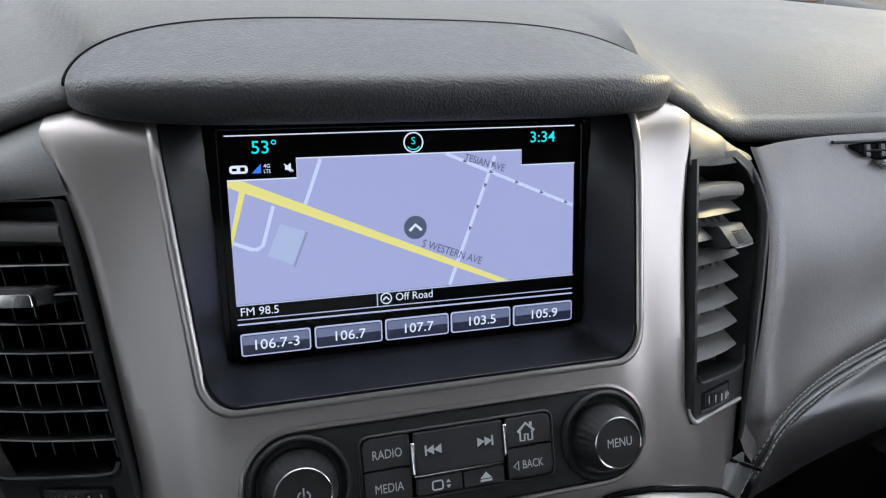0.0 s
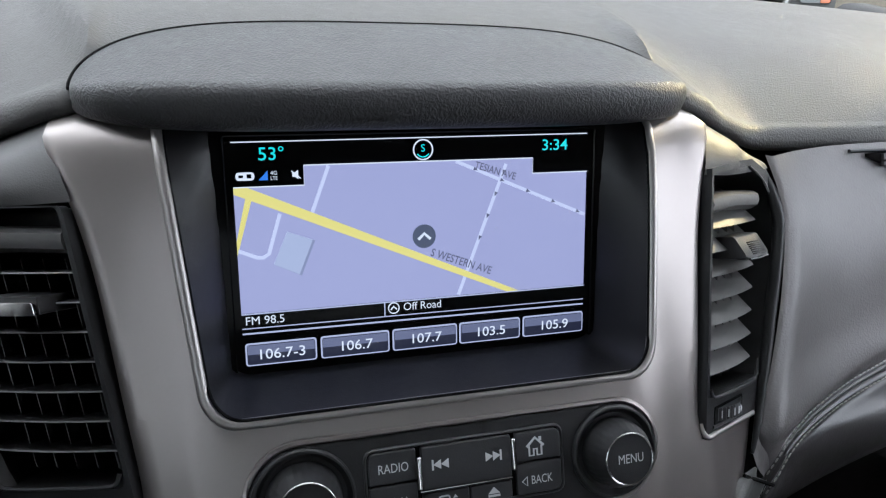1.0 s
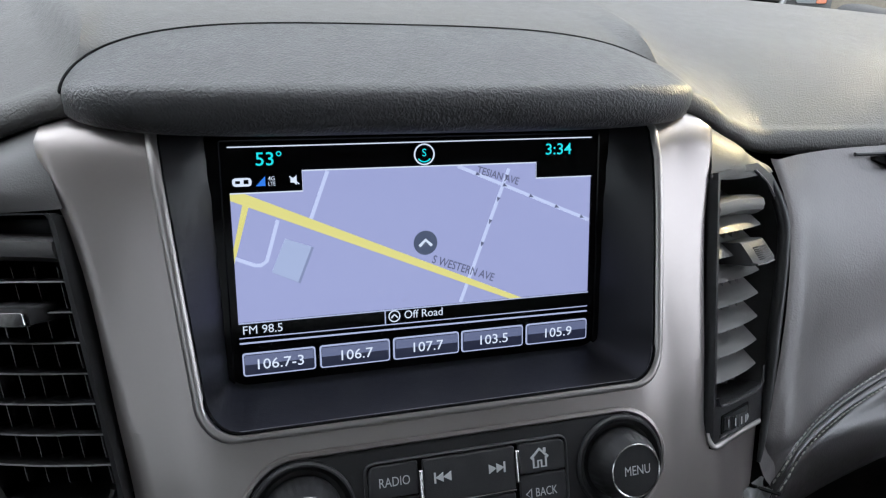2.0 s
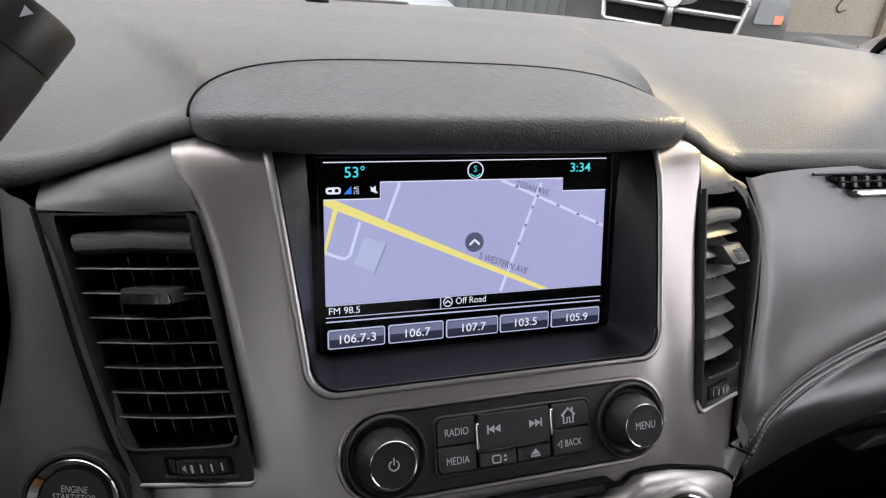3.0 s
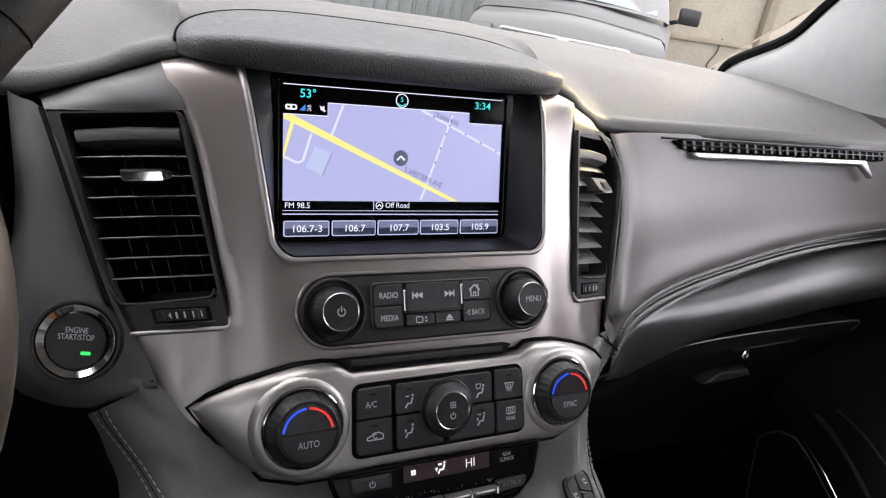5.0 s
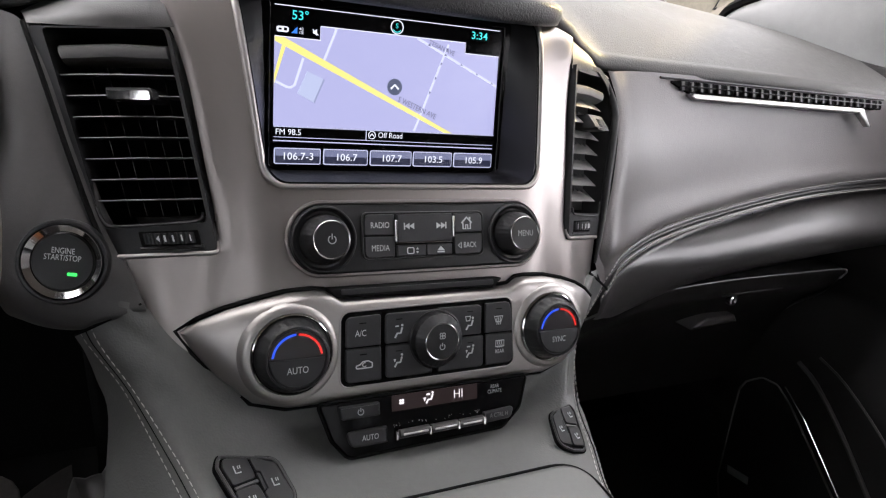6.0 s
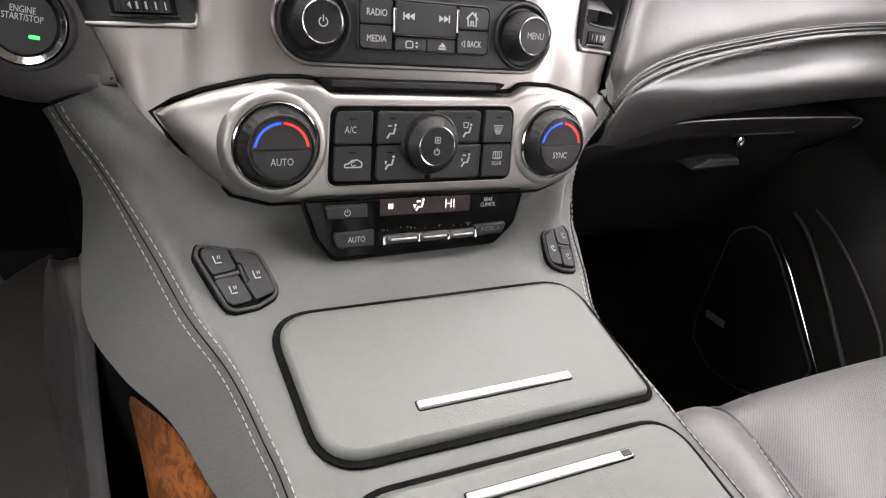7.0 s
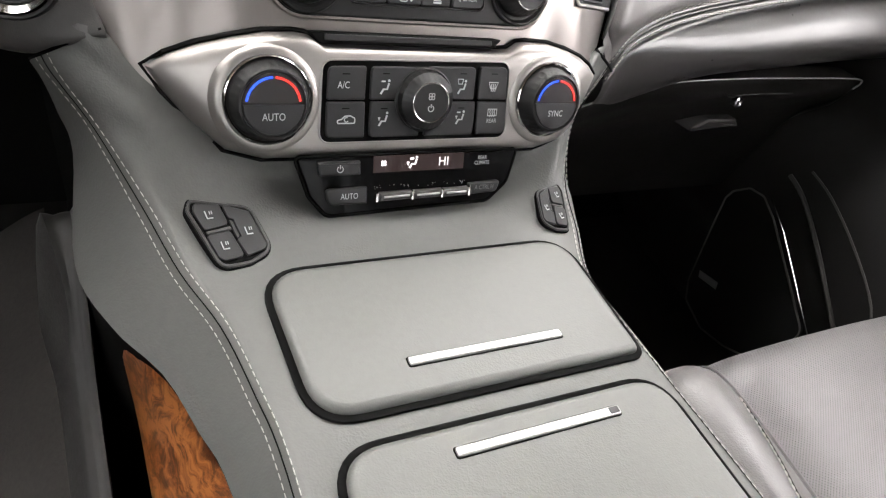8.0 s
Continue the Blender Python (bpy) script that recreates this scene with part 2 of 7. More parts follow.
def tube(pts, r, n=8, closed=False, bm=None, squash=1.0, up=None):
    bm = bm or bmesh.new()
    pts = [Vector(p) for p in pts]
    m = len(pts)
    vs = []
    ref = Vector(up or (0.13, 0.21, 0.97))
    for i, p in enumerate(pts):
        a = pts[i - 1] if (closed or i > 0) else p
        b = pts[(i + 1) % m] if (closed or i < m - 1) else p
        t = (b - a).normalized()
        s = t.cross(ref).normalized()
        w = s.cross(t).normalized()
        rad = r(i / max(m - 1, 1)) if callable(r) else r
        vs.append([bm.verts.new(p + s * rad * math.cos(k / n * math.tau) + w * rad * squash * math.sin(k / n * math.tau)) for k in range(n)])
    for i in range(m if closed else m - 1):
        a, b = vs[i], vs[(i + 1) % m]
        for k in range(n):
            bm.faces.new((a[k], a[(k + 1) % n], b[(k + 1) % n], b[k]))
    if not closed:
        bm.faces.new(vs[0][::-1])
        bm.faces.new(vs[-1])
    return bm


def lathe(profile, to, cu=0.0, cv=0.0, n=40, ridges=0, ridge=0.0, bm=None):
    """Turns a profile of (radius, height) about the point (cu, cv); ridges cut grip flutes into the rows marked by a third entry."""
    bm = bm or bmesh.new()
    vs = []
    n = ridges * 4 if ridges else n
    for row in profile:
        r, h = row[0], row[1]
        cut = ridge if len(row) > 2 else 0.0
        vs.append([bm.verts.new(to(cu + (r - cut * (k % 4 in (1, 2))) * math.cos(k / n * math.tau), cv + (r - cut * (k % 4 in (1, 2))) * math.sin(k / n * math.tau), h)) for k in range(n)])
    for i in range(len(vs) - 1):
        for k in range(n):
            bm.faces.new((vs[i][k], vs[i][(k + 1) % n], vs[i + 1][(k + 1) % n], vs[i + 1][k]))
    bm.faces.new(vs[-1])
    bm.faces.new(vs[0][::-1])
    return bm


def box(a, b, bm=None, bevel=0.0, m=None):
    bm = bm or bmesh.new()
    a, b = Vector(a), Vector(b)
    geo = bmesh.ops.create_cube(bm, size=1.0, matrix=Matrix.LocRotScale((a + b) / 2, None, b - a))
    if bevel:
        edges = list({e for v in geo["verts"] for e in v.link_edges})
        geo = bmesh.ops.bevel(bm, geom=edges, offset=bevel, segments=2, affect="EDGES", profile=0.5)
    if m is not None:
        bmesh.ops.transform(bm, matrix=m, verts=geo["verts"])
    return bm


def flat(origin, tilt, turn=0.0):
    """A mapping (u, v, h) on a plane that leans back by tilt and is turned by turn degrees: u right, v up, h towards the cabin."""
    rot = Matrix.Rotation(radians(turn), 3, "Z") @ Matrix.Rotation(radians(-tilt), 3, "X")
    o, x, up, out = Vector(origin), rot @ Vector((1, 0, 0)), rot @ Vector((0, 0, 1)), rot @ Vector((0, -1, 0))
    return lambda u, v, h=0.0: o + x * u + up * v + out * h


FONT_CACHE = {}


def text(body, to, u, v, size, h, mat, parent, name="lettering", width=0.0, turn=0.0, squeeze=1.0, align="CENTER", bold=0.0):
    """Letters of the built-in font laid on a mapped surface; size is the height of the capitals."""
    cu = bpy.data.curves.new("letters", "FONT")
    cu.body, cu.size, cu.align_x, cu.align_y = body, size / 0.69, align, "CENTER"
    cu.offset = bold
    cu.resolution_u = 3
    tmp = bpy.data.objects.new("letters", cu)
    me = bpy.data.meshes.new_from_object(tmp)
    bpy.data.objects.remove(tmp)
    c, s = math.cos(radians(turn)), math.sin(radians(turn))
    for p in me.vertices:
        x, y = p.co.x * squeeze, p.co.y
        p.co = to(u + x * c - y * s, v + x * s + y * c, h)
    me.name = name
    me.materials.append(mat)
    ob = new(name, me)
    if parent is not None:
        ob.parent = parent
    return ob


def flat_poly(poly, to, h, thick=0.0003, bm=None):
    bm = bm or bmesh.new()
    lo = [bm.verts.new(to(p[0], p[1], h)) for p in poly]
    hi = [bm.verts.new(to(p[0], p[1], h + thick)) for p in poly]
    m = len(poly)
    for j in range(m):
        bm.faces.new((lo[j], lo[(j + 1) % m], hi[(j + 1) % m], hi[j]))
    bm.faces.new(hi)
    bm.faces.new(lo[::-1])
    return bm


def band(pts, w, to, h, thick=0.0003, bm=None, closed=False):
    """A flat line of width w through (u, v) points."""
    bm = bm or bmesh.new()
    pts = [Vector(p[:2]) for p in pts]
    m = len(pts)
    rows = []
    for i, p in enumerate(pts):
        a = pts[i - 1] if (closed or i > 0) else p
        b = pts[(i + 1) % m] if (closed or i < m - 1) else p
        t = (b - a).normalized()
        q = Vector((-t.y, t.x)) * w / 2
        rows.append([bm.verts.new(to(*(p - q), h)), bm.verts.new(to(*(p + q), h)), bm.verts.new(to(*(p + q), h + thick)), bm.verts.new(to(*(p - q), h + thick))])
    for i in range(m if closed else m - 1):
        a, b = rows[i], rows[(i + 1) % m]
        for k in range(4):
            bm.faces.new((a[k], a[(k + 1) % 4], b[(k + 1) % 4], b[k]))
    if not closed:
        bm.faces.new(rows[0])
        bm.faces.new(rows[-1][::-1])
    return bm


def rect(u0, v0, u1, v1):
    return [(u0, v0), (u1, v0), (u1, v1), (u0, v1)]


def circle(cu, cv, r, n=32, a0=0.0, a1=360.0):
    full = abs(a1 - a0) >= 360
    k = n if full else n + 1
    return [(cu + r * math.cos(radians(a0 + (a1 - a0) * i / n)), cv + r * math.sin(radians(a0 + (a1 - a0) * i / n))) for i in range(k)]


def stitches(pts, r, length, gap, parent, mat, name="stitching"):
    """Sewn thread along a line: short raised stitches, one object for the seam."""
    pts = [Vector(p) for p in pts]
    bm = bmesh.new()
    run, total = [0.0], 0.0
    for a, b in zip(pts, pts[1:]):
        total += (b - a).length
        run.append(total)

    def at(s):
        for i in range(len(pts) - 1):
            if s <= run[i + 1] or i == len(pts) - 2:
                f = (s - run[i]) / max(run[i + 1] - run[i], 1e-9)
                return pts[i].lerp(pts[i + 1], min(max(f, 0), 1))
    s = 0.0
    while s + length < total:
        a, b = at(s), at(s + length)
        tube([a, (a + b) / 2 + Vector((0, 0, r * 0.4)), b], lambda f: r * (1.0 if 0.2 < f < 0.8 else 0.6), 5, bm=bm)
        s += length + gap
    return part(name, bm, mat, parent)


def lerp_table(table, x):
    for (a, p), (b, q) in zip(table, table[1:]):
        if x <= b:
            return p + (q - p) * max(0.0, (x - a) / (b - a))
    return table[-1][1]


def smooth_table(table, x):
    """As lerp_table, with rounded bends."""
    n = len(table)
    if x <= table[0][0]:
        return table[0][1]
    for i in range(n - 1):
        (a, p), (b, q) = table[i], table[i + 1]
        if x <= b:
            d = (q - p) / (b - a)

            def slope(j):
                if j == 0 or j == n - 1:
                    return d
                s0 = (table[j][1] - table[j - 1][1]) / (table[j][0] - table[j - 1][0])
                s1 = (table[j + 1][1] - table[j][1]) / (table[j + 1][0] - table[j][0])
                return 0.0 if s0 * s1 <= 0 else 2 * s0 * s1 / (s0 + s1)
            t, w = (x - a) / (b - a), b - a
            return (2 * t ** 3 - 3 * t * t + 1) * p + (t ** 3 - 2 * t * t + t) * w * slope(i) + (3 * t * t - 2 * t ** 3) * q + (t ** 3 - t * t) * w * slope(i + 1)
    return table[-1][1]


# ---------- the shape of the centre stack ----------
DEPTH = [(1.10, -0.150), (1.165, -0.124), (1.19, -0.1125), (1.2136, -0.1015), (1.2465, -0.0868), (1.2568, -0.0822), (1.277, -0.0722), (1.290, -0.0658), (1.298, -0.0620), (1.307, -0.0570), (1.36, -0.028), (1.395, -0.007), (1.405, 0.002), (1.410, 0.012), (1.413, 0.03), (1.414, 0.09)]
SIDE = [(0.0, 0.0), (0.098, 0.0), (0.110, 0.0035), (0.125, 0.0095), (0.151, 0.0155), (0.166, 0.026), (0.180, 0.042), (0.214, 0.057), (0.26, 0.09)]


def eased(table, x, w):
    """The table's value with its bends averaged over a stretch of w to either side."""
    return sum(smooth_table(table, x + w * k / 3) for k in range(-3, 4)) / 7


def side(x):
    a = abs(x)
    return eased(SIDE, a, 0.010) if a > 0.085 else 0.0


def depth(z):
    return eased(DEPTH, z, 0.011 if z < 1.37 else 0.011 - 0.008 * min(1.0, (z - 1.37) / 0.025))


def stack(x, z, h=0.0):
    """A place on the stack's skin, h metres proud of it."""
    return V(x, depth(z) + side(x) - h * 0.87, z + h * 0.48)


radio_plane = flat((0.0055, -0.0733, 1.2768), 27)
climate_plane = flat((0.0055, -0.1033, 1.2136), 22)


def radio(u, v, h=0.0):
    return radio_plane(u * 1.02, v * 1.02, h)


def climate_flat(u, v, h=0.0):
    return climate_plane(u * 1.022, v * 1.022, h)


def climate(u, v, h=0.0):
    return climate_flat(u, v, h) + V(0, 0.0185 * max(0.0, (abs(u) - 0.105) / 0.0495) ** 1.5, 0)


lower = flat((0.0032, -0.1312, 1.1722), 25)
screen = flat((0, 0.0, 1.350), 17)


# ---------- setting: car shell, ground ----------
def shell():
    floor_rows = [[(x, y, z) for x, z in ((-0.84, 0.78), (-0.12, 0.78), (0.12, 0.66), (0.84, 0.66))] for y in (-2.6, -1.0, -0.2, 0.60)]
    f = part("floor", sheet(floor_rows, 1, 1, 0.02), M_CARPET)
    tagged(f, "black cut-pile carpet on the car floor", "floor", kind="structure")
    # added pale sheet: the driver footwell's light put into its colour
    mat = thing("lit_carpet_patch", "pale grey-brown sheet added for the lit carpet in the driver footwell", "floor mat")
    part("carpet_patch_sheet", plate(rounded(rect(-0.74, -0.55, -0.255, 0.275), 0.05, 5), lambda u, v, h: V(u, v, 0.8005 + h), 0.0, 0.008, 0.003, 2), material("lit_carpet_brown", (0.20, 0.185, 0.17), 0.7, var=0.25, scale=14, bump=0.4, bump_scale=250), mat)
    def roof(x, y):
        return lerp_table([(-2.6, 1.90), (-1.5, 1.95), (-0.5, 1.93), (-0.02, 1.86)], y) + 0.02 - 0.12 * (abs(x) / 0.78) ** 4
    bm = bmesh.new()
    for x0, x1, y0, y1 in ((-0.78, 0.78, -0.26, -0.02), (-0.78, 0.78, -2.6, -1.30), (-0.78, 0.78, -1.30, -0.26)):
        sheet([[(x0 + (x1 - x0) * i / 10, y0 + (y1 - y0) * j / 6, roof(x0 + (x1 - x0) * i / 10, y0 + (y1 - y0) * j / 6)) for i in range(11)] for j in range(7)], 1, 1, bm=bm)
    bmesh.ops.remove_doubles(bm, verts=bm.verts[:], dist=0.0001)
    bmesh.ops.recalc_face_normals(bm, faces=bm.faces[:])
    bmesh.ops.solidify(bm, geom=bm.faces[:], thickness=0.02)
    c = part("ceiling", bm, M_HEADLINER)
    tagged(c, "pale beige cloth headliner of the car roof", "ceiling", kind="structure")
    # dark pane added to cut the light from the driver's side
    g = part("window_2", sheet([[(-0.815, y, 1.34), (-0.80, y, 1.60), (-0.775, y, 1.84)] for y in (-1.32, -0.60, 0.14)], 2, 2, 0.004), M_DRIVERGLASS)
    tagged(g, "driver side window glass, darkened in place of the driver's shade", "window", kind="structure")
    g = part("window_6", sheet([[(0.815, y, 1.34), (0.80, y, 1.60), (0.775, y, 1.84)] for y in (-1.32, -0.60, 0.14)], 2, 2, 0.004), M_SIDEGLASS)
    tagged(g, "lightly tinted passenger side window glass", "window", kind="structure")
    for sgn, nm in ((-1, "wall_left"), (1, "wall_right")):
        bm = bmesh.new()
        for y0, y1, z0, z1 in ((-2.6, -1.35, 0.12, 1.40), (-2.6, -2.45, 1.40, 1.83), (-1.42, -1.30, 1.40, 1.83)):
            a, b = (sgn * 0.80, y0, z0), (sgn * 0.84, y1, z1)
            box([min(p) for p in zip(a, b)], [max(p) for p in zip(a, b)], bm)
        w = part(nm, bm, M_DARKPANEL)
        tagged(w, "dark plastic side wall of the car cabin", "wall", kind="structure")
    bm = bmesh.new()
    box((-0.80, -2.64, 0.12), (0.80, -2.60, 1.35), bm)
    box((-0.80, -2.64, 1.75), (0.80, -2.60, 1.92), bm)
    tagged(part("wall_rear", bm, M_DARKPANEL), "dark plastic rear wall of the car cabin", "wall", kind="structure")
    for nm, a, b in (("window_3", (-0.825, -2.45, 1.40), (-0.820, -1.42, 1.83)), ("window_4", (0.820, -2.45, 1.40), (0.825, -1.42, 1.83)), ("window_5", (-0.80, -2.622, 1.35), (0.80, -2.617, 1.75))):
        o = part(nm, box(a, b), M_TINTED)
        tagged(o, "dark tinted privacy glass of the rear cabin", "window", kind="structure")
    toe = part("trim_toe_board", sheet([[(x, 0.30, z), (x, 0.36, z + 0.059), (x, 0.44, 1.00), (x, 0.49, 1.20)] for x, z in ((-0.78, 0.801), (-0.12, 0.801), (0.12, 0.681), (0.78, 0.681))], 3, 1), M_GROOVE)
    tagged(toe, "black rubber toe board under the dashboard", "trim", kind="structure")
    fw = part("wall_front", box((-0.86, 0.50, 0.12), (0.86, 0.56, 1.34)), M_GROOVE)
    tagged(fw, "black insulated bulkhead behind the dashboard", "wall", kind="structure")


shell()


def driver_door():
    d = thing("driver_door", "dark plastic driver door, closed, below its darkened window", "car door")
    part("panel", box((-0.84, -1.35, 0.40), (-0.78, 0.56, 1.36), bevel=0.02), M_DOORSKIN, d)


driver_door()

ground = part("ground", sheet([[(x, y, 0) for x in (-400, -30, -6, 6, 30, 400)] for y in (-400, -30, -6, 6, 30, 400)], 1, 1), material("asphalt", (0.075, 0.073, 0.070), 0.9, var=0.3, scale=1.5, bump=0.6, bump_scale=60))
tagged(ground, "worn grey asphalt of the car lot", "ground", kind="structure")


# ---------- dashboard ----------
dashboard = thing("dashboard", "black grained leather dashboard with soft padded top", "dashboard")


def crease_x(y):
    return 0.1430 + 0.32 * max(0.0, y - 0.055)


def pad_front(x):
    return smooth_table([(0, 0.045), (0.125, 0.042), (0.15, 0.036), (0.20, 0.052), (0.245, 0.066), (0.40, 0.062), (0.80, 0.07)], abs(x))


def pad_low(x):
    return smooth_table([(0, 1.413), (0.13, 1.407), (0.15, 1.4045), (0.20, 1.3830), (0.245, 1.3665), (0.30, 1.3655), (0.40, 1.366), (0.80, 1.358)], abs(x))


def pad_crest(x):
    """Where the top breaks over into the front edge."""
    return pad_low(x) + smooth_table([(0, 0.008), (0.15, 0.010), (0.20, 0.012), (0.245, 0.017), (0.40, 0.018), (0.80, 0.018)], abs(x))


def pad_base(x, y):
    return smooth_table([(0.0, 1.401), (0.06, 1.405), (0.12, 1.412), (0.18, 1.418), (0.24, 1.422), (0.30, 1.4245), (0.36, 1.4240), (0.42, 1.420), (0.50, 1.412), (0.62, 1.395)], y) - 0.024 * max(0.0, (abs(x) - 0.2) / 0.6) ** 1.5


BROW = 0.1495


def brow_edge(x):
    """Depth and height of the brow's back seam."""
    f = min(1.0, abs(x) / BROW)
    return 0.042 + 0.038 * max(0.0, 1 - f ** 7) ** 0.56, 1.4172 + 0.0222 * max(0.0, 1 - f ** 3.2) ** 0.5


def pad_z(x, y):
    """The pad's skin: level with the brow along its seam, and sunk under it."""
    ys, zs = brow_edge(x)
    rise = (zs - 0.0006 - pad_raw(x, ys)) * math.exp(-max(0.0, y - ys) / 0.035 - max(0.0, abs(x) - BROW) / 0.016)
    sink = min(0.014, max(0.0, ys - y) * 0.8) if abs(x) < BROW else 0.0
    return pad_raw(x, y) + rise - sink


def pad_raw(x, y):
    a = abs(x)
    y0 = pad_front(x) + 0.010
    near = max(0.0, 1 - max(0.0, y - y0) / 0.11)
    base = pad_base(x, y) - max(0.0, pad_base(x, y0) - pad_crest(x)) * near * near
    hump = smooth_table([(0.0, 0.034), (0.05, 0.0335), (0.10, 0.029), (0.18, 0.017), (0.27, 0.007), (0.38, 0.002), (0.5, 0.0)], y)
    steep, broad = (min(1.0, max(0.0, (crease_x(y) + 0.005 - a) / 0.014)), min(1.0, max(0.0, (crease_x(y) + 0.056 - a) / 0.060)))
    return base + hump * (0.32 * steep * steep * (3 - 2 * steep) + 0.68 * broad * broad)


def top_pad():
    xs = [-0.80, -0.72, -0.64, -0.56, -0.50, -0.45, -0.42]
    xs += [-0.40 + 0.004 * i for i in range(201)]
    xs += [-x for x in reversed(xs[:7])]
    rows = []
    for f, g in ((0.050, 0.05), (0.018, -0.04), (0.006, 0.0), (0.0020, 0.10), (0.0, 0.30), (0.0004, 0.52), (0.0018, 0.72), (0.0042, 0.88), (0.0070, 0.97)):
        rows.append([(x, pad_front(x) + f, pad_low(x) + (pad_z(x, pad_front(x) + 0.010) - pad_low(x)) * g) for x in xs])
    n = 64
    for i in range(n + 1):
        row = []
        for x in xs:
            y0, y1 = pad_front(x) + 0.010, 0.60 - 0.28 * x * x
            y = y0 + (y1 - y0) * (i / n) ** 1.35
            row.append((x, y, pad_z(x, y)))
        rows.append(row)
    rows.append([(x, y + 0.01, z - 0.03) for x, y, z in rows[-1]])
    return part("top_pad", sheet(rows, 1, 1), M_PAD, dashboard, "soft black grained leather top pad", angle=60)


top_pad()


def hood():
    """The padded brow over the display: its section shrinks to an upright edge at both blunt ends."""
    cols, seam = [], []
    for i in range(91):
        s = math.sin(radians(-90 + 2 * i))
        f, x = abs(s), BROW * s
        r5, r6 = (max(0.0, 1 - f ** p) ** 0.5 for p in (5, 6))
        ys, zs = brow_edge(x)
        yf, zl, zb = 0.042 - 0.045 * r5, 1.4085 + 0.001 * f ** 6, 1.4165 + 0.0135 * r6
        rb = min(0.0085, (zb - zl) * 0.40, (ys - yf) * 0.45 + 0.0003)
        sec = [(yf + 0.030 * r5, zl + 0.003), (yf + 0.012 * r5, zl), (yf + 0.0045 * r5, zl + 0.0003), (yf + 0.0015, zl + 0.0022), (yf + 0.0003, zl + 0.0052), (yf, zl + (zb - rb - zl) * 0.75), (yf, zb - rb)]
        for k in (1, 2, 3):
            a = k / 4 * math.pi / 2
            sec.append((yf + rb * (1 - math.cos(a)), zb - rb + rb * math.sin(a)))
        y1 = yf + rb
        for k in range(9):
            t = k / 8
            sec.append((y1 + (ys - y1) * t, zb + (zs - zb) * t + 0.0022 * r6 * math.sin(math.pi * t)))
        sec += [(ys + 0.0012 * r5, zs - 0.0012), (ys + 0.002 * r5, zs - 0.014)]
        cols.append([(x, y, z) for y, z in sec])
        seam.append(V(x + 0.0006 * s, ys + 0.0012 * r5, zs - 0.0004))
    part("brow_seam", tube([V(seam[0].x, seam[0].y - 0.0005, 1.4095)] + seam + [V(seam[-1].x, seam[-1].y - 0.0005, 1.4095)], 0.0010, 8, up=(0, 1, 0.3)), M_GROOVE, dashboard, "dark seam round the brow")
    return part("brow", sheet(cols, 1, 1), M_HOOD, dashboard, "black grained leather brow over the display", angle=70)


hood()


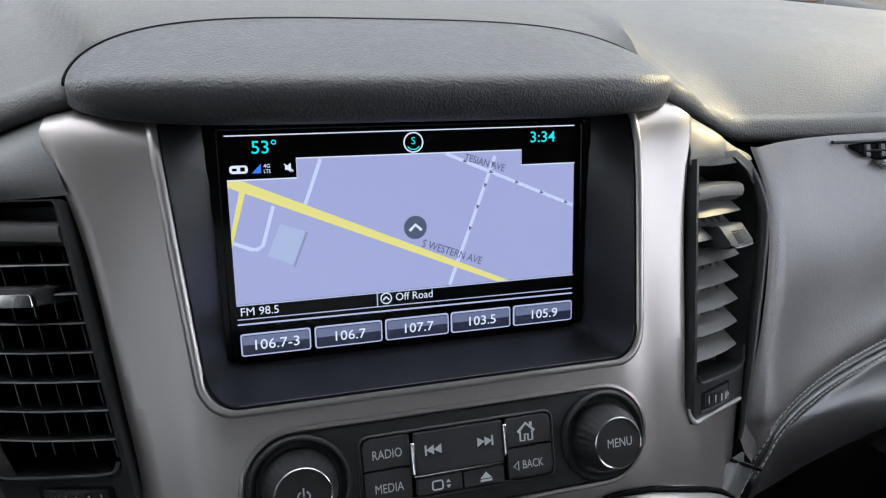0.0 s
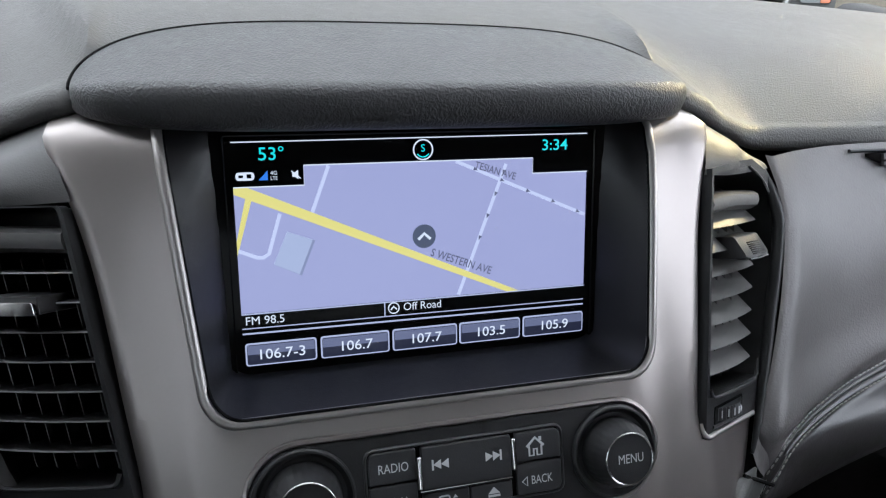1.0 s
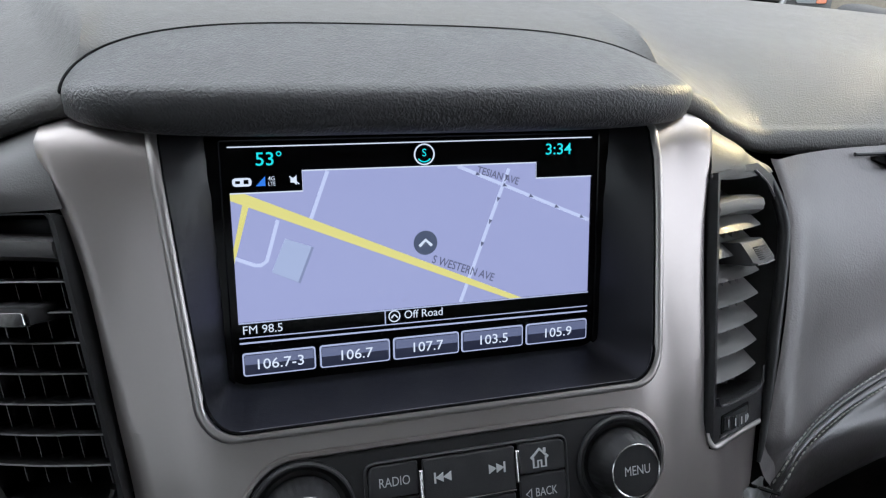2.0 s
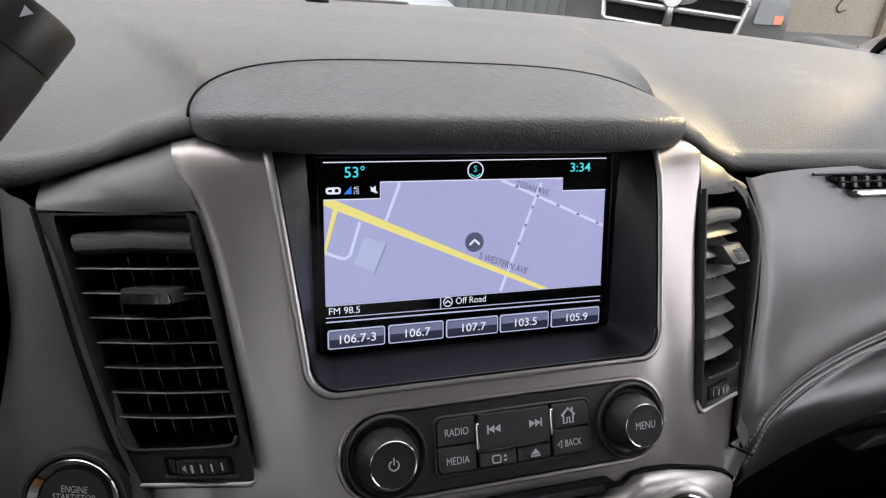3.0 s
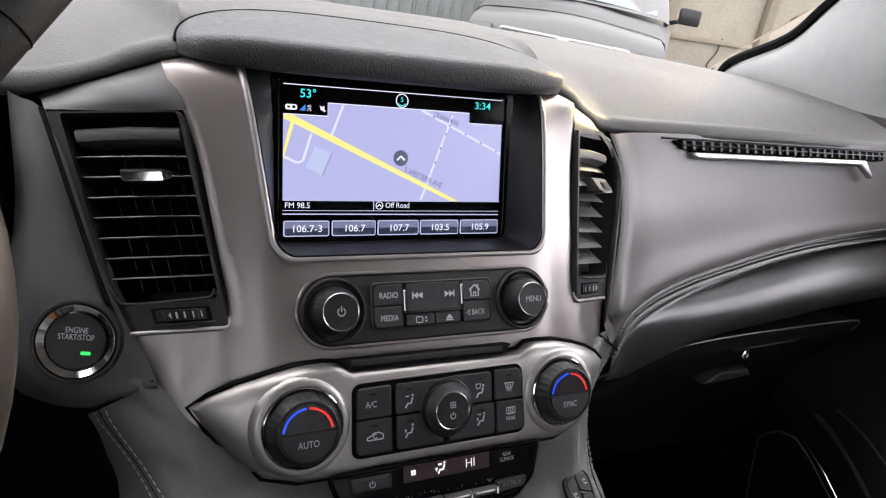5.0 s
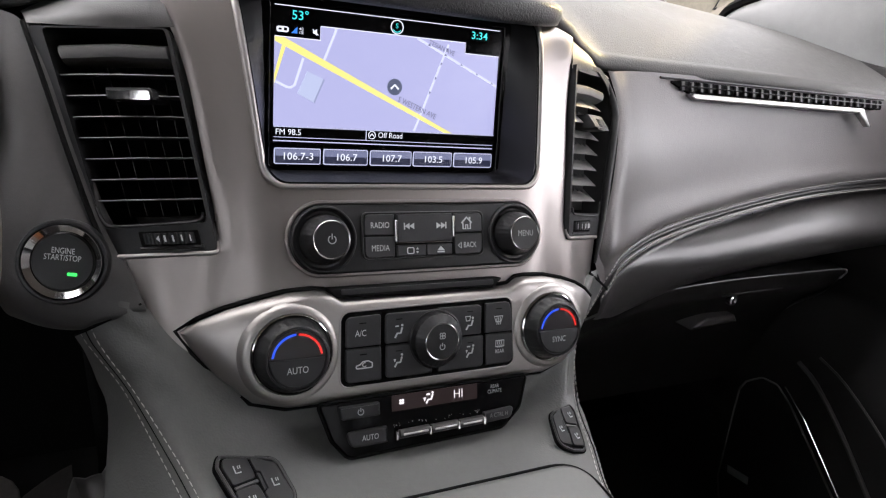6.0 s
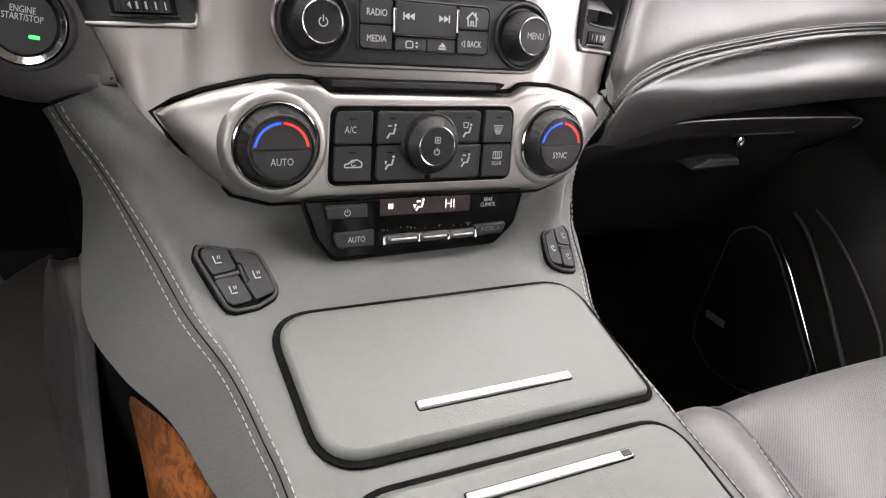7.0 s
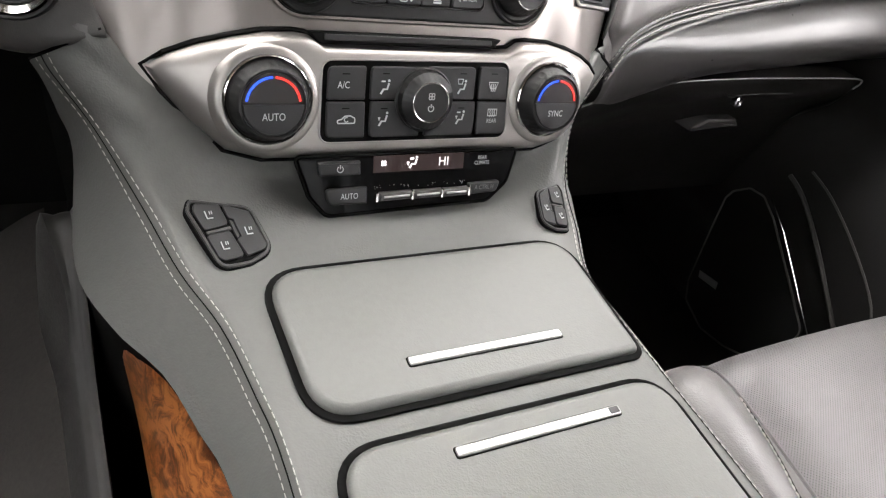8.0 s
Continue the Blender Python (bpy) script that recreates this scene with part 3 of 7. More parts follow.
def stack_trim():
    """The satin metal surround of the display, between the two upright vents."""
    OUT = [(1.20, 0.1280), (1.2670, 0.1280), (1.317, 0.1350), (1.36, 0.1425), (1.381, 0.1495), (1.392, 0.1535), (1.400, 0.1565), (1.414, 0.1600)]

    def inner(z):
        r, zb = 0.014, 1.306
        if z >= zb + r:
            return 0.100 + (z - zb) * 0.130
        if z <= zb:
            return 0.0
        return 0.1018 - r + math.sqrt(max(0.0, r * r - (zb + r - z) ** 2))
    WZ = [1.20, 1.21, 1.22, 1.23, 1.24, 1.25, 1.257, 1.262, 1.2670]
    zs = WZ + [1.276, 1.282, 1.287, 1.291, 1.295, 1.298, 1.301, 1.3035, 1.305, 1.306]
    zs += [1.306 + 0.014 * (1 - math.cos(k / 10 * math.pi / 2)) for k in range(1, 11)]
    zs += [1.33, 1.34, 1.35, 1.36, 1.37, 1.378, 1.386, 1.392, 1.397, 1.401, 1.404, 1.407, 1.410, 1.4125]
    wider = 0.0    # the passenger side stands out further at its foot

    def edge(z):
        return eased(OUT, z, 0.010) + wider * min(1.0, max(0.0, (1.365 - z) / 0.098))

    def face(x, z):
        """The main skin on the passenger side."""
        roll = 0.0025 * max(0.0, 1 - (edge(z) - x) / 0.006) ** 2 if z > 1.268 else 0.0
        zz = z - max(0.0, z - 1.380) * 0.36 * max(0.0, (x - 0.118) / 0.045)
        return stack(x, zz) + V(0, roll, 0)

    ENDS = {-1: (V(0.1835, -0.0425, 1.2520), V(0.1285, -0.0690, 1.2670)), 1: (V(0.1890, -0.0400, 1.2515), V(0.1350, -0.0672, 1.2660))}
    LOW = {-1: [(0.1280, 1.20), (0.138, 1.203), (0.156, 1.2165), (0.175, 1.237), (0.1835, 1.2500)], 1: [(0.1340, 1.20), (0.150, 1.2055), (0.165, 1.2125), (0.177, 1.2195), (0.1835, 1.2280), (0.1895, 1.2470)]}
    out_end, in_end = ENDS[-1]
    low = LOW[-1]

    def wing(x, q):
        """The part under the vent; q runs from its lower to its upper edge."""
        f = (x - 0.1280 - wider) / 0.0555
        top = in_end.lerp(out_end, min(1.0, max(0.0, f)))
        zt = 1.2670 + (top.z - 1.2670) * min(1.0, f * 5)
        zb = smooth_table(low, x)
        k = min(1.0, max(0.0, f * 2.2))
        lift = (top - stack(x, zt)) * k * k * (3 - 2 * k) * q * q
        return stack(x, zb + (zt - zb) * q) + V(0, lift.y, lift.z)

    def slope(fn, x, z, dx, dz):
        n = (fn(x + dx, z) - fn(x - dx, z)).cross(fn(x, z + dz) - fn(x, z - dz)).normalized()
        return n if n.y < 0 else -n

    bm, normals = bmesh.new(), {}

    def put(rows, turn, sgn):
        vs = []
        for row in rows:
            vs.append([])
            for p, n in row:
                v = bm.verts.new((p.x * sgn, p.y, p.z))
                normals[v] = V(n.x * sgn, n.y, n.z)
                vs[-1].append(v)
        for r0, r1 in zip(vs, vs[1:]):
            for j in range(len(r0) - 1):
                bm.faces.new((r0[j], r0[j + 1], r1[j + 1], r1[j]) if turn > 0 else (r0[j], r1[j], r1[j + 1], r0[j + 1]))
    for sgn in (-1, 1):
        wider, (out_end, in_end), low = 0.0060 * (sgn > 0), ENDS[sgn], LOW[sgn]
        rows = []
        for z in zs:
            a, b = inner(z), edge(z)
            rows.append([(face(a + (b - a) * k / 30, z), slope(face, min(a + (b - a) * k / 30, b - 0.0004), z, 0.0004, 0.0006)) for k in range(31)])
        for dy, dz, up in ((0.010, 0.0012, 0.9), (0.035, 0.0025, 1.0)):
            rows.append([(p + V(0, dy, dz), V(0, up - 1.05, up).normalized()) for p, n in rows[len(zs) - 1]])
        put(rows, sgn, sgn)
        put([[(wing(x, q), slope(wing, x, q, 0.0006, 0.01)) for q in [(z - 1.20) / 0.0670 for z in WZ]] for x in [0.1280 + wider + 0.0555 * k / 22 for k in range(23)]], -sgn, sgn)
    order = [normals[v] for v in bm.verts]
    trim = thing("display_surround", "satin silver metal surround of the centre stack", "dashboard trim")
    me = bpy.data.meshes.new("surround_skin")
    bm.to_mesh(me)
    bm.free()
    me.materials.append(M_METAL)
    for f in me.polygons:
        f.use_smooth = True
    me.normals_split_custom_set_from_vertices(order)
    skin = new("surround_skin", me)
    skin.parent = trim
    for sgn in (-1, 1):
        wide = 0.0060 * (sgn > 0)
        out_end, in_end = V(sgn * (0.1835 + wide * 0.9), -0.0425 + wide * 0.4, 1.2520), V(sgn * (0.1310 + wide), -0.0678 + wide * 0.15, 1.2663)
        pts = [out_end.lerp(in_end, k / 6) + V(0, -0.0006, 0.0002) for k in range(7)] + [stack(sgn * (0.1290 + wide), 1.2690, 0.0002), stack(sgn * (0.1290 + wide), 1.2720, -0.0006)]
        part("vent_ledge", tube(catmull(pts, 3), lambda f: 0.0016 if f < 0.7 else 0.0016 - 0.0028 * (f - 0.7), 10), M_POD, trim, "bright rolled ledge round the vent corner", angle=80)
    # bright edge round the recess
    rim = [stack(-(0.100 + (z - 1.306) * 0.130), z, 0.0004) for z in (1.409, 1.405, 1.395, 1.38, 1.36, 1.34, 1.320)]
    corner = [stack(-(0.0878 + 0.014 * math.cos(a)), 1.320 - 0.014 * math.sin(a), 0.0004) for a in [k / 8 * math.pi / 2 for k in range(1, 9)]]
    left = rim + corner
    pts = left + [V(-p.x, p.y, p.z) for p in reversed(left)]
    part("edge_bead", tube([p + V(0.0012 * math.copysign(min(1.0, abs(p.x) / 0.085), p.x), 0.0008, -0.0012 if p.z < 1.318 else 0.0) for p in pts], 0.0024, 12), M_POD, trim, "bright bead along the recess edge")
    part("edge_gap", tube([p + V(-0.0011 * math.copysign(min(1.0, abs(p.x) / 0.085), p.x), 0.0003, 0.0011 if p.z < 1.318 else 0.0) for p in pts], 0.0007, 6), M_GROOVE, trim, "black gap inside the bead")
    # dark recess walls from the surround's edge down to the display
    inner_pts = []
    for p in pts:
        x = max(-0.0905, min(0.0905, p.x * 0.93))
        v = max(-0.0565, (p.z - 1.350) * 1.05 - (0.008 if p.z < 1.33 else 0))
        inner_pts.append(screen(x, min(v, 0.060), 0.0005))
    rows = [[a.lerp(b, k / 4) for k in range(5)] for a, b in zip(pts, inner_pts)]
    part("recess_wall", sheet([[p + V(0, 0.0012, 0) for p in r] for r in rows], 1, 1), M_RECESS, trim, "dark grey plastic walls of the display recess", angle=50)
    return trim


stack_trim()


# ---------- display ----------
def display():
    d = thing("navigation_display", "lit colour navigation display showing a street map", "display")
    part("glass", plate(rounded(rect(-0.0935, -0.0585, 0.0935, 0.0575), 0.003), screen, -0.006, 0.0, 0.0006), M_GLOSS, d, "glossy black display glass")
    return d


nav = display()


# ---------- console ----------
console = thing("center_console", "grey-black leather wrapped centre console between the seats", "center console")
HALF = [
    [(0.2060, -0.0525, 1.2040), (0.2000, -0.0570, 1.2120), (0.188, -0.0600, 1.2220), (0.1725, -0.0645, 1.2318), (0.09, -0.089, 1.190), (0, -0.089, 1.190)],
    [(0.2005, -0.0540, 1.1930), (0.1945, -0.0620, 1.2050), (0.172, -0.0750, 1.2130), (0.138, -0.0985, 1.2010), (0.08, -0.1130, 1.1820), (0, -0.1130, 1.1810)],
    [(0.194, -0.055, 1.172), (0.186, -0.069, 1.1975), (0.159, -0.0905, 1.201), (0.132, -0.1115, 1.1865), (0.084, -0.1180, 1.1660), (0, -0.1180, 1.1640)],
    [(0.1875, -0.066, 1.150), (0.168, -0.087, 1.182), (0.148, -0.105, 1.184), (0.1285, -0.1235, 1.1740), (0.084, -0.1330, 1.1560), (0, -0.1345, 1.1530)],
    [(0.1935, -0.125, 1.115), (0.149, -0.130, 1.160), (0.136, -0.135, 1.162), (0.118, -0.144, 1.157), (0.08, -0.149, 1.1505), (0, -0.149, 1.1500)],
    [(0.180, -0.176, 1.116), (0.138, -0.170, 1.147), (0.127, -0.170, 1.149), (0.113, -0.168, 1.148), (0.08, -0.166, 1.147), (0, -0.166, 1.147)],
    [(0.160, -0.212, 1.116), (0.1235, -0.210, 1.1445), (0.118, -0.210, 1.146), (0.109, -0.209, 1.146), (0.07, -0.209, 1.146), (0, -0.209, 1.146)],
    [(0.150, -0.252, 1.118), (0.1200, -0.255, 1.1450), (0.115, -0.255, 1.147), (0.108, -0.255, 1.146), (0.07, -0.255, 1.146), (0, -0.255, 1.146)],
    [(0.142, -0.292, 1.118), (0.1190, -0.300, 1.1450), (0.115, -0.300, 1.147), (0.108, -0.300, 1.146), (0.07, -0.300, 1.146), (0, -0.300, 1.146)],
    [(0.138, -0.42, 1.118), (0.1230, -0.42, 1.1450), (0.119, -0.42, 1.147), (0.112, -0.42, 1.146), (0.07, -0.42, 1.146), (0, -0.42, 1.146)],
    [(0.138, -0.75, 1.118), (0.1230, -0.75, 1.1450), (0.119, -0.75, 1.147), (0.112, -0.75, 1.146), (0.07, -0.75, 1.146), (0, -0.75, 1.146)],
]

SHIFT = [0.001, 0.003, 0.0055, 0.010, 0.0105, 0.0085, 0.0095, 0.0065, 0.004, 0.003, 0.003]    # the padded rolls lie this far towards the driver


def half(k, sgn):
    """One row of the leather on the driver (-1) or passenger (1) side, from the outer edge in; x counts outwards."""
    s = -sgn * SHIFT[k]
    row = [(x + s * f, y, z) for (x, y, z), f in zip(HALF[k], (0.15, 1, 1, 0.5, 0, 0))]
    if sgn > 0:
        row[0] = (row[1][0] + (row[0][0] - row[1][0]) * 0.22, row[0][1], row[0][2] - 0.012)
        if k > 3:    # the seam lies inside the rounded edge here
            x, y, z = row[1]
            row[0] = (x + 0.0022, y, z - 0.0075)
            row[1] = (x - 0.0050, y, z + 0.0012)
    return row


def console_body():
    rows = []
    for k in range(len(HALF)):
        rows.append([(-x, y, z) for x, y, z in half(k, -1)] + list(reversed(half(k, 1)[:-1])))
    bm = sheet(rows, 4, 5)
    skin = BVHTree.FromBMesh(bm)
    part("body", bm, M_CONS, console, angle=60)
    for sgn in (-1, 1):
        side_rows = []
        for k in range(len(HALF)):
            x, y, z = half(k, sgn)[0]
            side_rows.append([(sgn * x, y, z), (sgn * (x - 0.004), y, z - 0.012), (sgn * (x - 0.012), y, z - 0.10), (sgn * (x - 0.012), y, 0.72 - 0.06 * sgn)])
        part("side_panel", sheet(side_rows, 1, 3), M_GROOVE, console, "dark plastic console flank", angle=50)

    def deck(u, v, h=0.0):
        return V(u, v, 1.1466 + h)
    lid1 = rounded([(-0.104, -0.180), (0.104, -0.180), (0.1025, -0.2795), (-0.1025, -0.2795)], [0.024, 0.024, 0.006, 0.024], 8)
    lid2 = rounded([(-0.1005, -0.2985), (0.1005, -0.2985), (0.108, -0.60), (-0.108, -0.60)], [0.024, 0.024, 0.01, 0.01], 8)
    for poly, s0, s1 in ((lid1, (-0.0465, -0.2550), (0.0535, -0.2605)), (lid2, (-0.0445, -0.3115), (0.0585, -0.3170))):
        part("groove", plate(inset([Vector(p) for p in poly], -0.0038), deck, -0.002, 0.0011, 0.0005), M_GROOVE, console, "deep black gap round the lid")
        lid = part("lid", plate(poly, deck, 0.0, 0.0050, 0.0044, 6), M_LID, console, "grey-black leather storage lid")
        part("strip_recess", plate(rounded(rect(s0[0] - 0.0007, s1[1] - 0.0007, s1[0] + 0.0007, s0[1] + 0.0007), 0.0018, 3), deck, 0.003, 0.0053, 0.0002, 1), M_GROOVE, lid, "dark recess round the strip")
        part("handle_strip", plate(rounded(rect(s0[0], s1[1], s1[0], s0[1]), 0.0015, 3), deck, 0.003, 0.0068, 0.0010, 3), M_STRIP, lid, "bright aluminium pull strip")
        if poly is lid2:
            part("strip_end", plate(rounded(rect(s1[0] - 0.0075, s1[1] + 0.0008, s1[0] - 0.0010, s0[1] - 0.0008), 0.0006, 3), deck, 0.004, 0.0072, 0.0003, 1), M_DARKPANEL, lid, "small dark tab at the strip end")

    return skin


CONSOLE_SKIN = console_body()


# ---------- what the display shows ----------
def map_picture(d):
    h = 0.0003
    lilac = glow("map_ground", (0.41, 0.41, 0.62), 1.0)
    yellow = glow("map_yellow_road", (0.88, 0.76, 0.22), 1.0)
    pale = glow("map_white_road", (0.66, 0.68, 0.86), 1.0)
    white = glow("display_white", (0.85, 0.87, 0.92), 1.0)
    grey = glow("map_lettering", (0.13, 0.13, 0.20), 1.0)
    cyan = glow("display_cyan", (0.05, 0.72, 0.68), 1.1)
    navy = glow("button_navy", (0.022, 0.024, 0.045), 1.0)
    steel = glow("button_edge", (0.52, 0.54, 0.70), 1.0)
    blue = glow("signal_blue", (0.05, 0.22, 0.75), 1.0)
    block = glow("map_building", (0.46, 0.50, 0.66), 1.0)
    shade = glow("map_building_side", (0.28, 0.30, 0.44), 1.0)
    ring = glow("marker_grey", (0.085, 0.10, 0.15), 1.0)
    L, R = -0.0855, 0.0855
    part("map_area", flat_poly([(L, -0.0246), (R, -0.0246), (R, 0.0338), (0.0560, 0.0338), (0.0560, 0.0413), (-0.0548, 0.0413), (-0.0548, 0.0325), (L, 0.0325)], screen, h), lilac, d, "lilac map ground")

    g = h + 0.0004
    part("road", band([(0.0421, 0.0389), (0.0174, -0.0242)], 0.0016, screen, g), pale, d, "pale map street")
    part("road", band([(0.0167, 0.0409), (0.0850, 0.0121)], 0.0016, screen, g + 0.0001), pale, d, "pale map street")
    part("road", band([(-0.0437, 0.0408), (-0.0519, 0.0197)], 0.0016, screen, g), pale, d, "pale map street")
    part("road", band([(-0.0662, 0.0201), (-0.0718, 0.0023), (-0.0743, 0.0007), (-0.0769, 0.0008), (-0.0852, 0.0044)], 0.0016, screen, g + 0.0001), pale, d, "pale map street")
    part("road", flat_poly([(L, 0.0295), (L, 0.0325), (-0.0800, 0.0325), (0.0490, -0.0246), (0.0425, -0.0246)], screen, g + 0.0002), yellow, d, "yellow main road on the map")
    part("road", flat_poly([(L, 0.0020), (L, 0.0085), (-0.0770, 0.0302), (-0.0800, 0.0302)], screen, g + 0.00015), yellow, d, "yellow main road on the map")
    part("map_building", flat_poly([(-0.0633, 0.0119), (-0.0511, 0.0072), (-0.0578, -0.0087), (-0.0692, -0.0032)], screen, g + 0.0002), shade, d, "pale building block on the map")
    part("map_building", flat_poly([(-0.0635, 0.0119), (-0.0522, 0.0076), (-0.0588, -0.0080), (-0.0700, -0.0027)], screen, g + 0.0004), block, d, "pale building block on the map")
    for a, b, n in (((0.0421, 0.0389), (0.0174, -0.0242), 6), ((0.0167, 0.0409), (0.0850, 0.0121), 5)):
        a, b = Vector(a), Vector(b)
        t = (b - a).normalized()
        q = Vector((-t.y, t.x))
        bm = bmesh.new()
        for k in range(n):
            c = a.lerp(b, (k + 0.35) / n if n == 6 else (k + 0.7) / n)
            if n == 6 and k > 3:
                continue
            flat_poly([c + t * 0.0013, c - t * 0.0009 + q * 0.0009, c - t * 0.0009 - q * 0.0009], screen, g + 0.0004, bm=bm)
        part("one_way_arrow", bm, grey, d, "small dark arrow marks along the street")
    text("S WESTERN AVE", screen, 0.0190, -0.0078, 0.0038, g + 0.0006, grey, d, "street_name", turn=-20.5, squeeze=0.82, bold=0.00006)
    text("TESIAN AVE", screen, 0.0365, 0.0357, 0.0034, g + 0.0006, grey, d, "street_name", turn=-17, squeeze=0.84, bold=0.00006)
    part("position_marker", flat_poly(circle(0.0003, 0.0060, 0.0057), screen, g + 0.0006), ring, d, "round grey position marker")
    part("marker_arrow", band([(-0.0027, 0.0046), (0.0003, 0.0074), (0.0033, 0.0046)], 0.0013, screen, g + 0.0010), white, d)
    # header
    part("header_line", band([(L, 0.0521), (R, 0.0527)], 0.0005, screen, h), white, d, "thin white line")
    part("header_line", band([(L, 0.0325), (-0.0548, 0.0325), (-0.0548, 0.0414), (0.0560, 0.0414), (0.0560, 0.0339), (R, 0.0339)], 0.0005, screen, g + 0.0003), white, d, "thin white line")
    text("53°", screen, -0.0685, 0.0465, 0.0056, h, cyan, d, "temperature", bold=0.00003, squeeze=1.05)
    text("3:34", screen, 0.0680, 0.0472, 0.0052, h, cyan, d, "clock_digits", bold=0.00003, squeeze=1.1)
    part("compass_ring", band(circle(0.0007, 0.0468, 0.0046), 0.0006, screen, h, closed=True), white, d, "thin compass ring")
    text("S", screen, 0.0007, 0.0474, 0.0034, h, cyan, d, "compass_letter")
    part("compass_mark", band(circle(0.0007, 0.0468, 0.0034, 8, 215, 325), 0.0005, screen, h), cyan, d)
    part("status_badge", flat_poly(rounded(rect(-0.0842, 0.0354, -0.0762, 0.0390), 0.0016, 4), screen, h), white, d, "white status badge")
    part("badge_mark", flat_poly(rect(-0.0830, 0.0366, -0.0810, 0.0378), screen, h + 0.0004), M_GLOSS, d)
    part("badge_mark", flat_poly(rect(-0.0795, 0.0364, -0.0775, 0.0382), screen, h + 0.0004), M_GLOSS, d)
    part("signal_wedge", flat_poly([(-0.0745, 0.0353), (-0.0705, 0.0353), (-0.0705, 0.0394)], screen, h), blue, d, "blue signal wedge")
    text("4G", screen, -0.0678, 0.0383, 0.0017, h, white, d, "network_mark")
    text("LTE", screen, -0.0678, 0.0360, 0.0017, h, white, d, "network_mark", squeeze=0.8)
    part("speaker_icon", flat_poly([(-0.0598, 0.0363), (-0.0586, 0.0363), (-0.0572, 0.0352), (-0.0572, 0.0394), (-0.0586, 0.0383), (-0.0598, 0.0383)], screen, h), white, d)
    part("mute_bar", band([(-0.0562, 0.0356), (-0.0602, 0.0390)], 0.0005, screen, h + 0.0003), white, d)
    # lower strip
    part("strip_line", band([(L, -0.0249), (R, -0.0249)], 0.0005, screen, g + 0.0003), steel, d)
    part("strip_line", band([(-0.0195, -0.0249), (-0.0195, -0.0318)], 0.0005, screen, h), steel, d)
    part("strip_line", band([(L, -0.0318), (R, -0.0324)], 0.0004, screen, h), steel, d)
    part("strip_line", band([(L, -0.0342), (R, -0.0350)], 0.0007, screen, h), steel, d)
    text("FM 98.5", screen, -0.0752, -0.0285, 0.0038, h, white, d, "station_name", squeeze=1.0)
    text("Off Road", screen, -0.0008, -0.0282, 0.0038, h, white, d, "road_name", squeeze=0.95)
    part("road_icon", band(circle(-0.0151, -0.0282, 0.0026), 0.0005, screen, h, closed=True), white, d)
    part("road_icon_arrow", band([(-0.0166, -0.0290), (-0.0151, -0.0274), (-0.0136, -0.0290)], 0.0007, screen, h), white, d)
    for (u0, u1), name in zip(((-0.0848, -0.0525), (-0.0506, -0.0177), (-0.0161, 0.0166), (0.0178, 0.0502), (0.0518, 0.0855)), ("106.7-3", "106.7", "107.7", "103.5", "105.9")):
        r = rounded(rect(u0, -0.0496, u1, -0.0388), 0.0015, 3)
        key = part("preset_button", flat_poly(r, screen, h), steel, d, "lit preset button with a pale rim")
        part("button_face", flat_poly(rounded(rect(u0 + 0.0007, -0.0489, u1 - 0.0007, -0.0395), 0.0010, 3), screen, h + 0.0004), navy, key)
        part("button_gloss", flat_poly(rect(u0 + 0.0010, -0.0440, u1 - 0.0010, -0.0398), screen, h + 0.0008), glow("button_gloss", (0.16, 0.17, 0.26), 1.0), key)
        text(name, screen, (u0 + u1) / 2, -0.0444, 0.0047, h + 0.0013, white, key, "preset_number", squeeze=1.08, bold=0.00002)
    # black bezel round the panel
    part("bezel", ring_plate(rounded(rect(-0.0945, -0.0595, 0.0945, 0.0585), 0.003), rounded(rect(-0.0885, -0.0545, 0.0885, 0.0545), 0.001), screen, -0.004, 0.0022, 0.0006), M_GLOSS, d, "glossy black bezel")


map_picture(nav)


# ---------- upright vents ----------
def vent_map(sgn):
    ot, it = V(sgn * 0.214, 0.033, 1.368), V(sgn * 0.151, -0.002, 1.381)
    ib, ob = (V(0.1350, -0.0672, 1.2655), V(0.1890, -0.0400, 1.2515)) if sgn > 0 else (V(-0.1285, -0.0690, 1.2665), V(-0.1835, -0.0425, 1.2520))
    nrm = (it - ot).cross(ob - ot).normalized()
    if nrm.y > 0:
        nrm = -nrm

    def to(s, t, h=0.0):
        a, b = ot.lerp(it, s), ob.lerp(ib, s)
        return a.lerp(b, t) + nrm * h
    return to


# vane edge tone, paler to stand for light inside the dark vent
M_VANE = material("lit_vane_edge", (0.045, 0.045, 0.046), 0.30, var=0.2, scale=80)


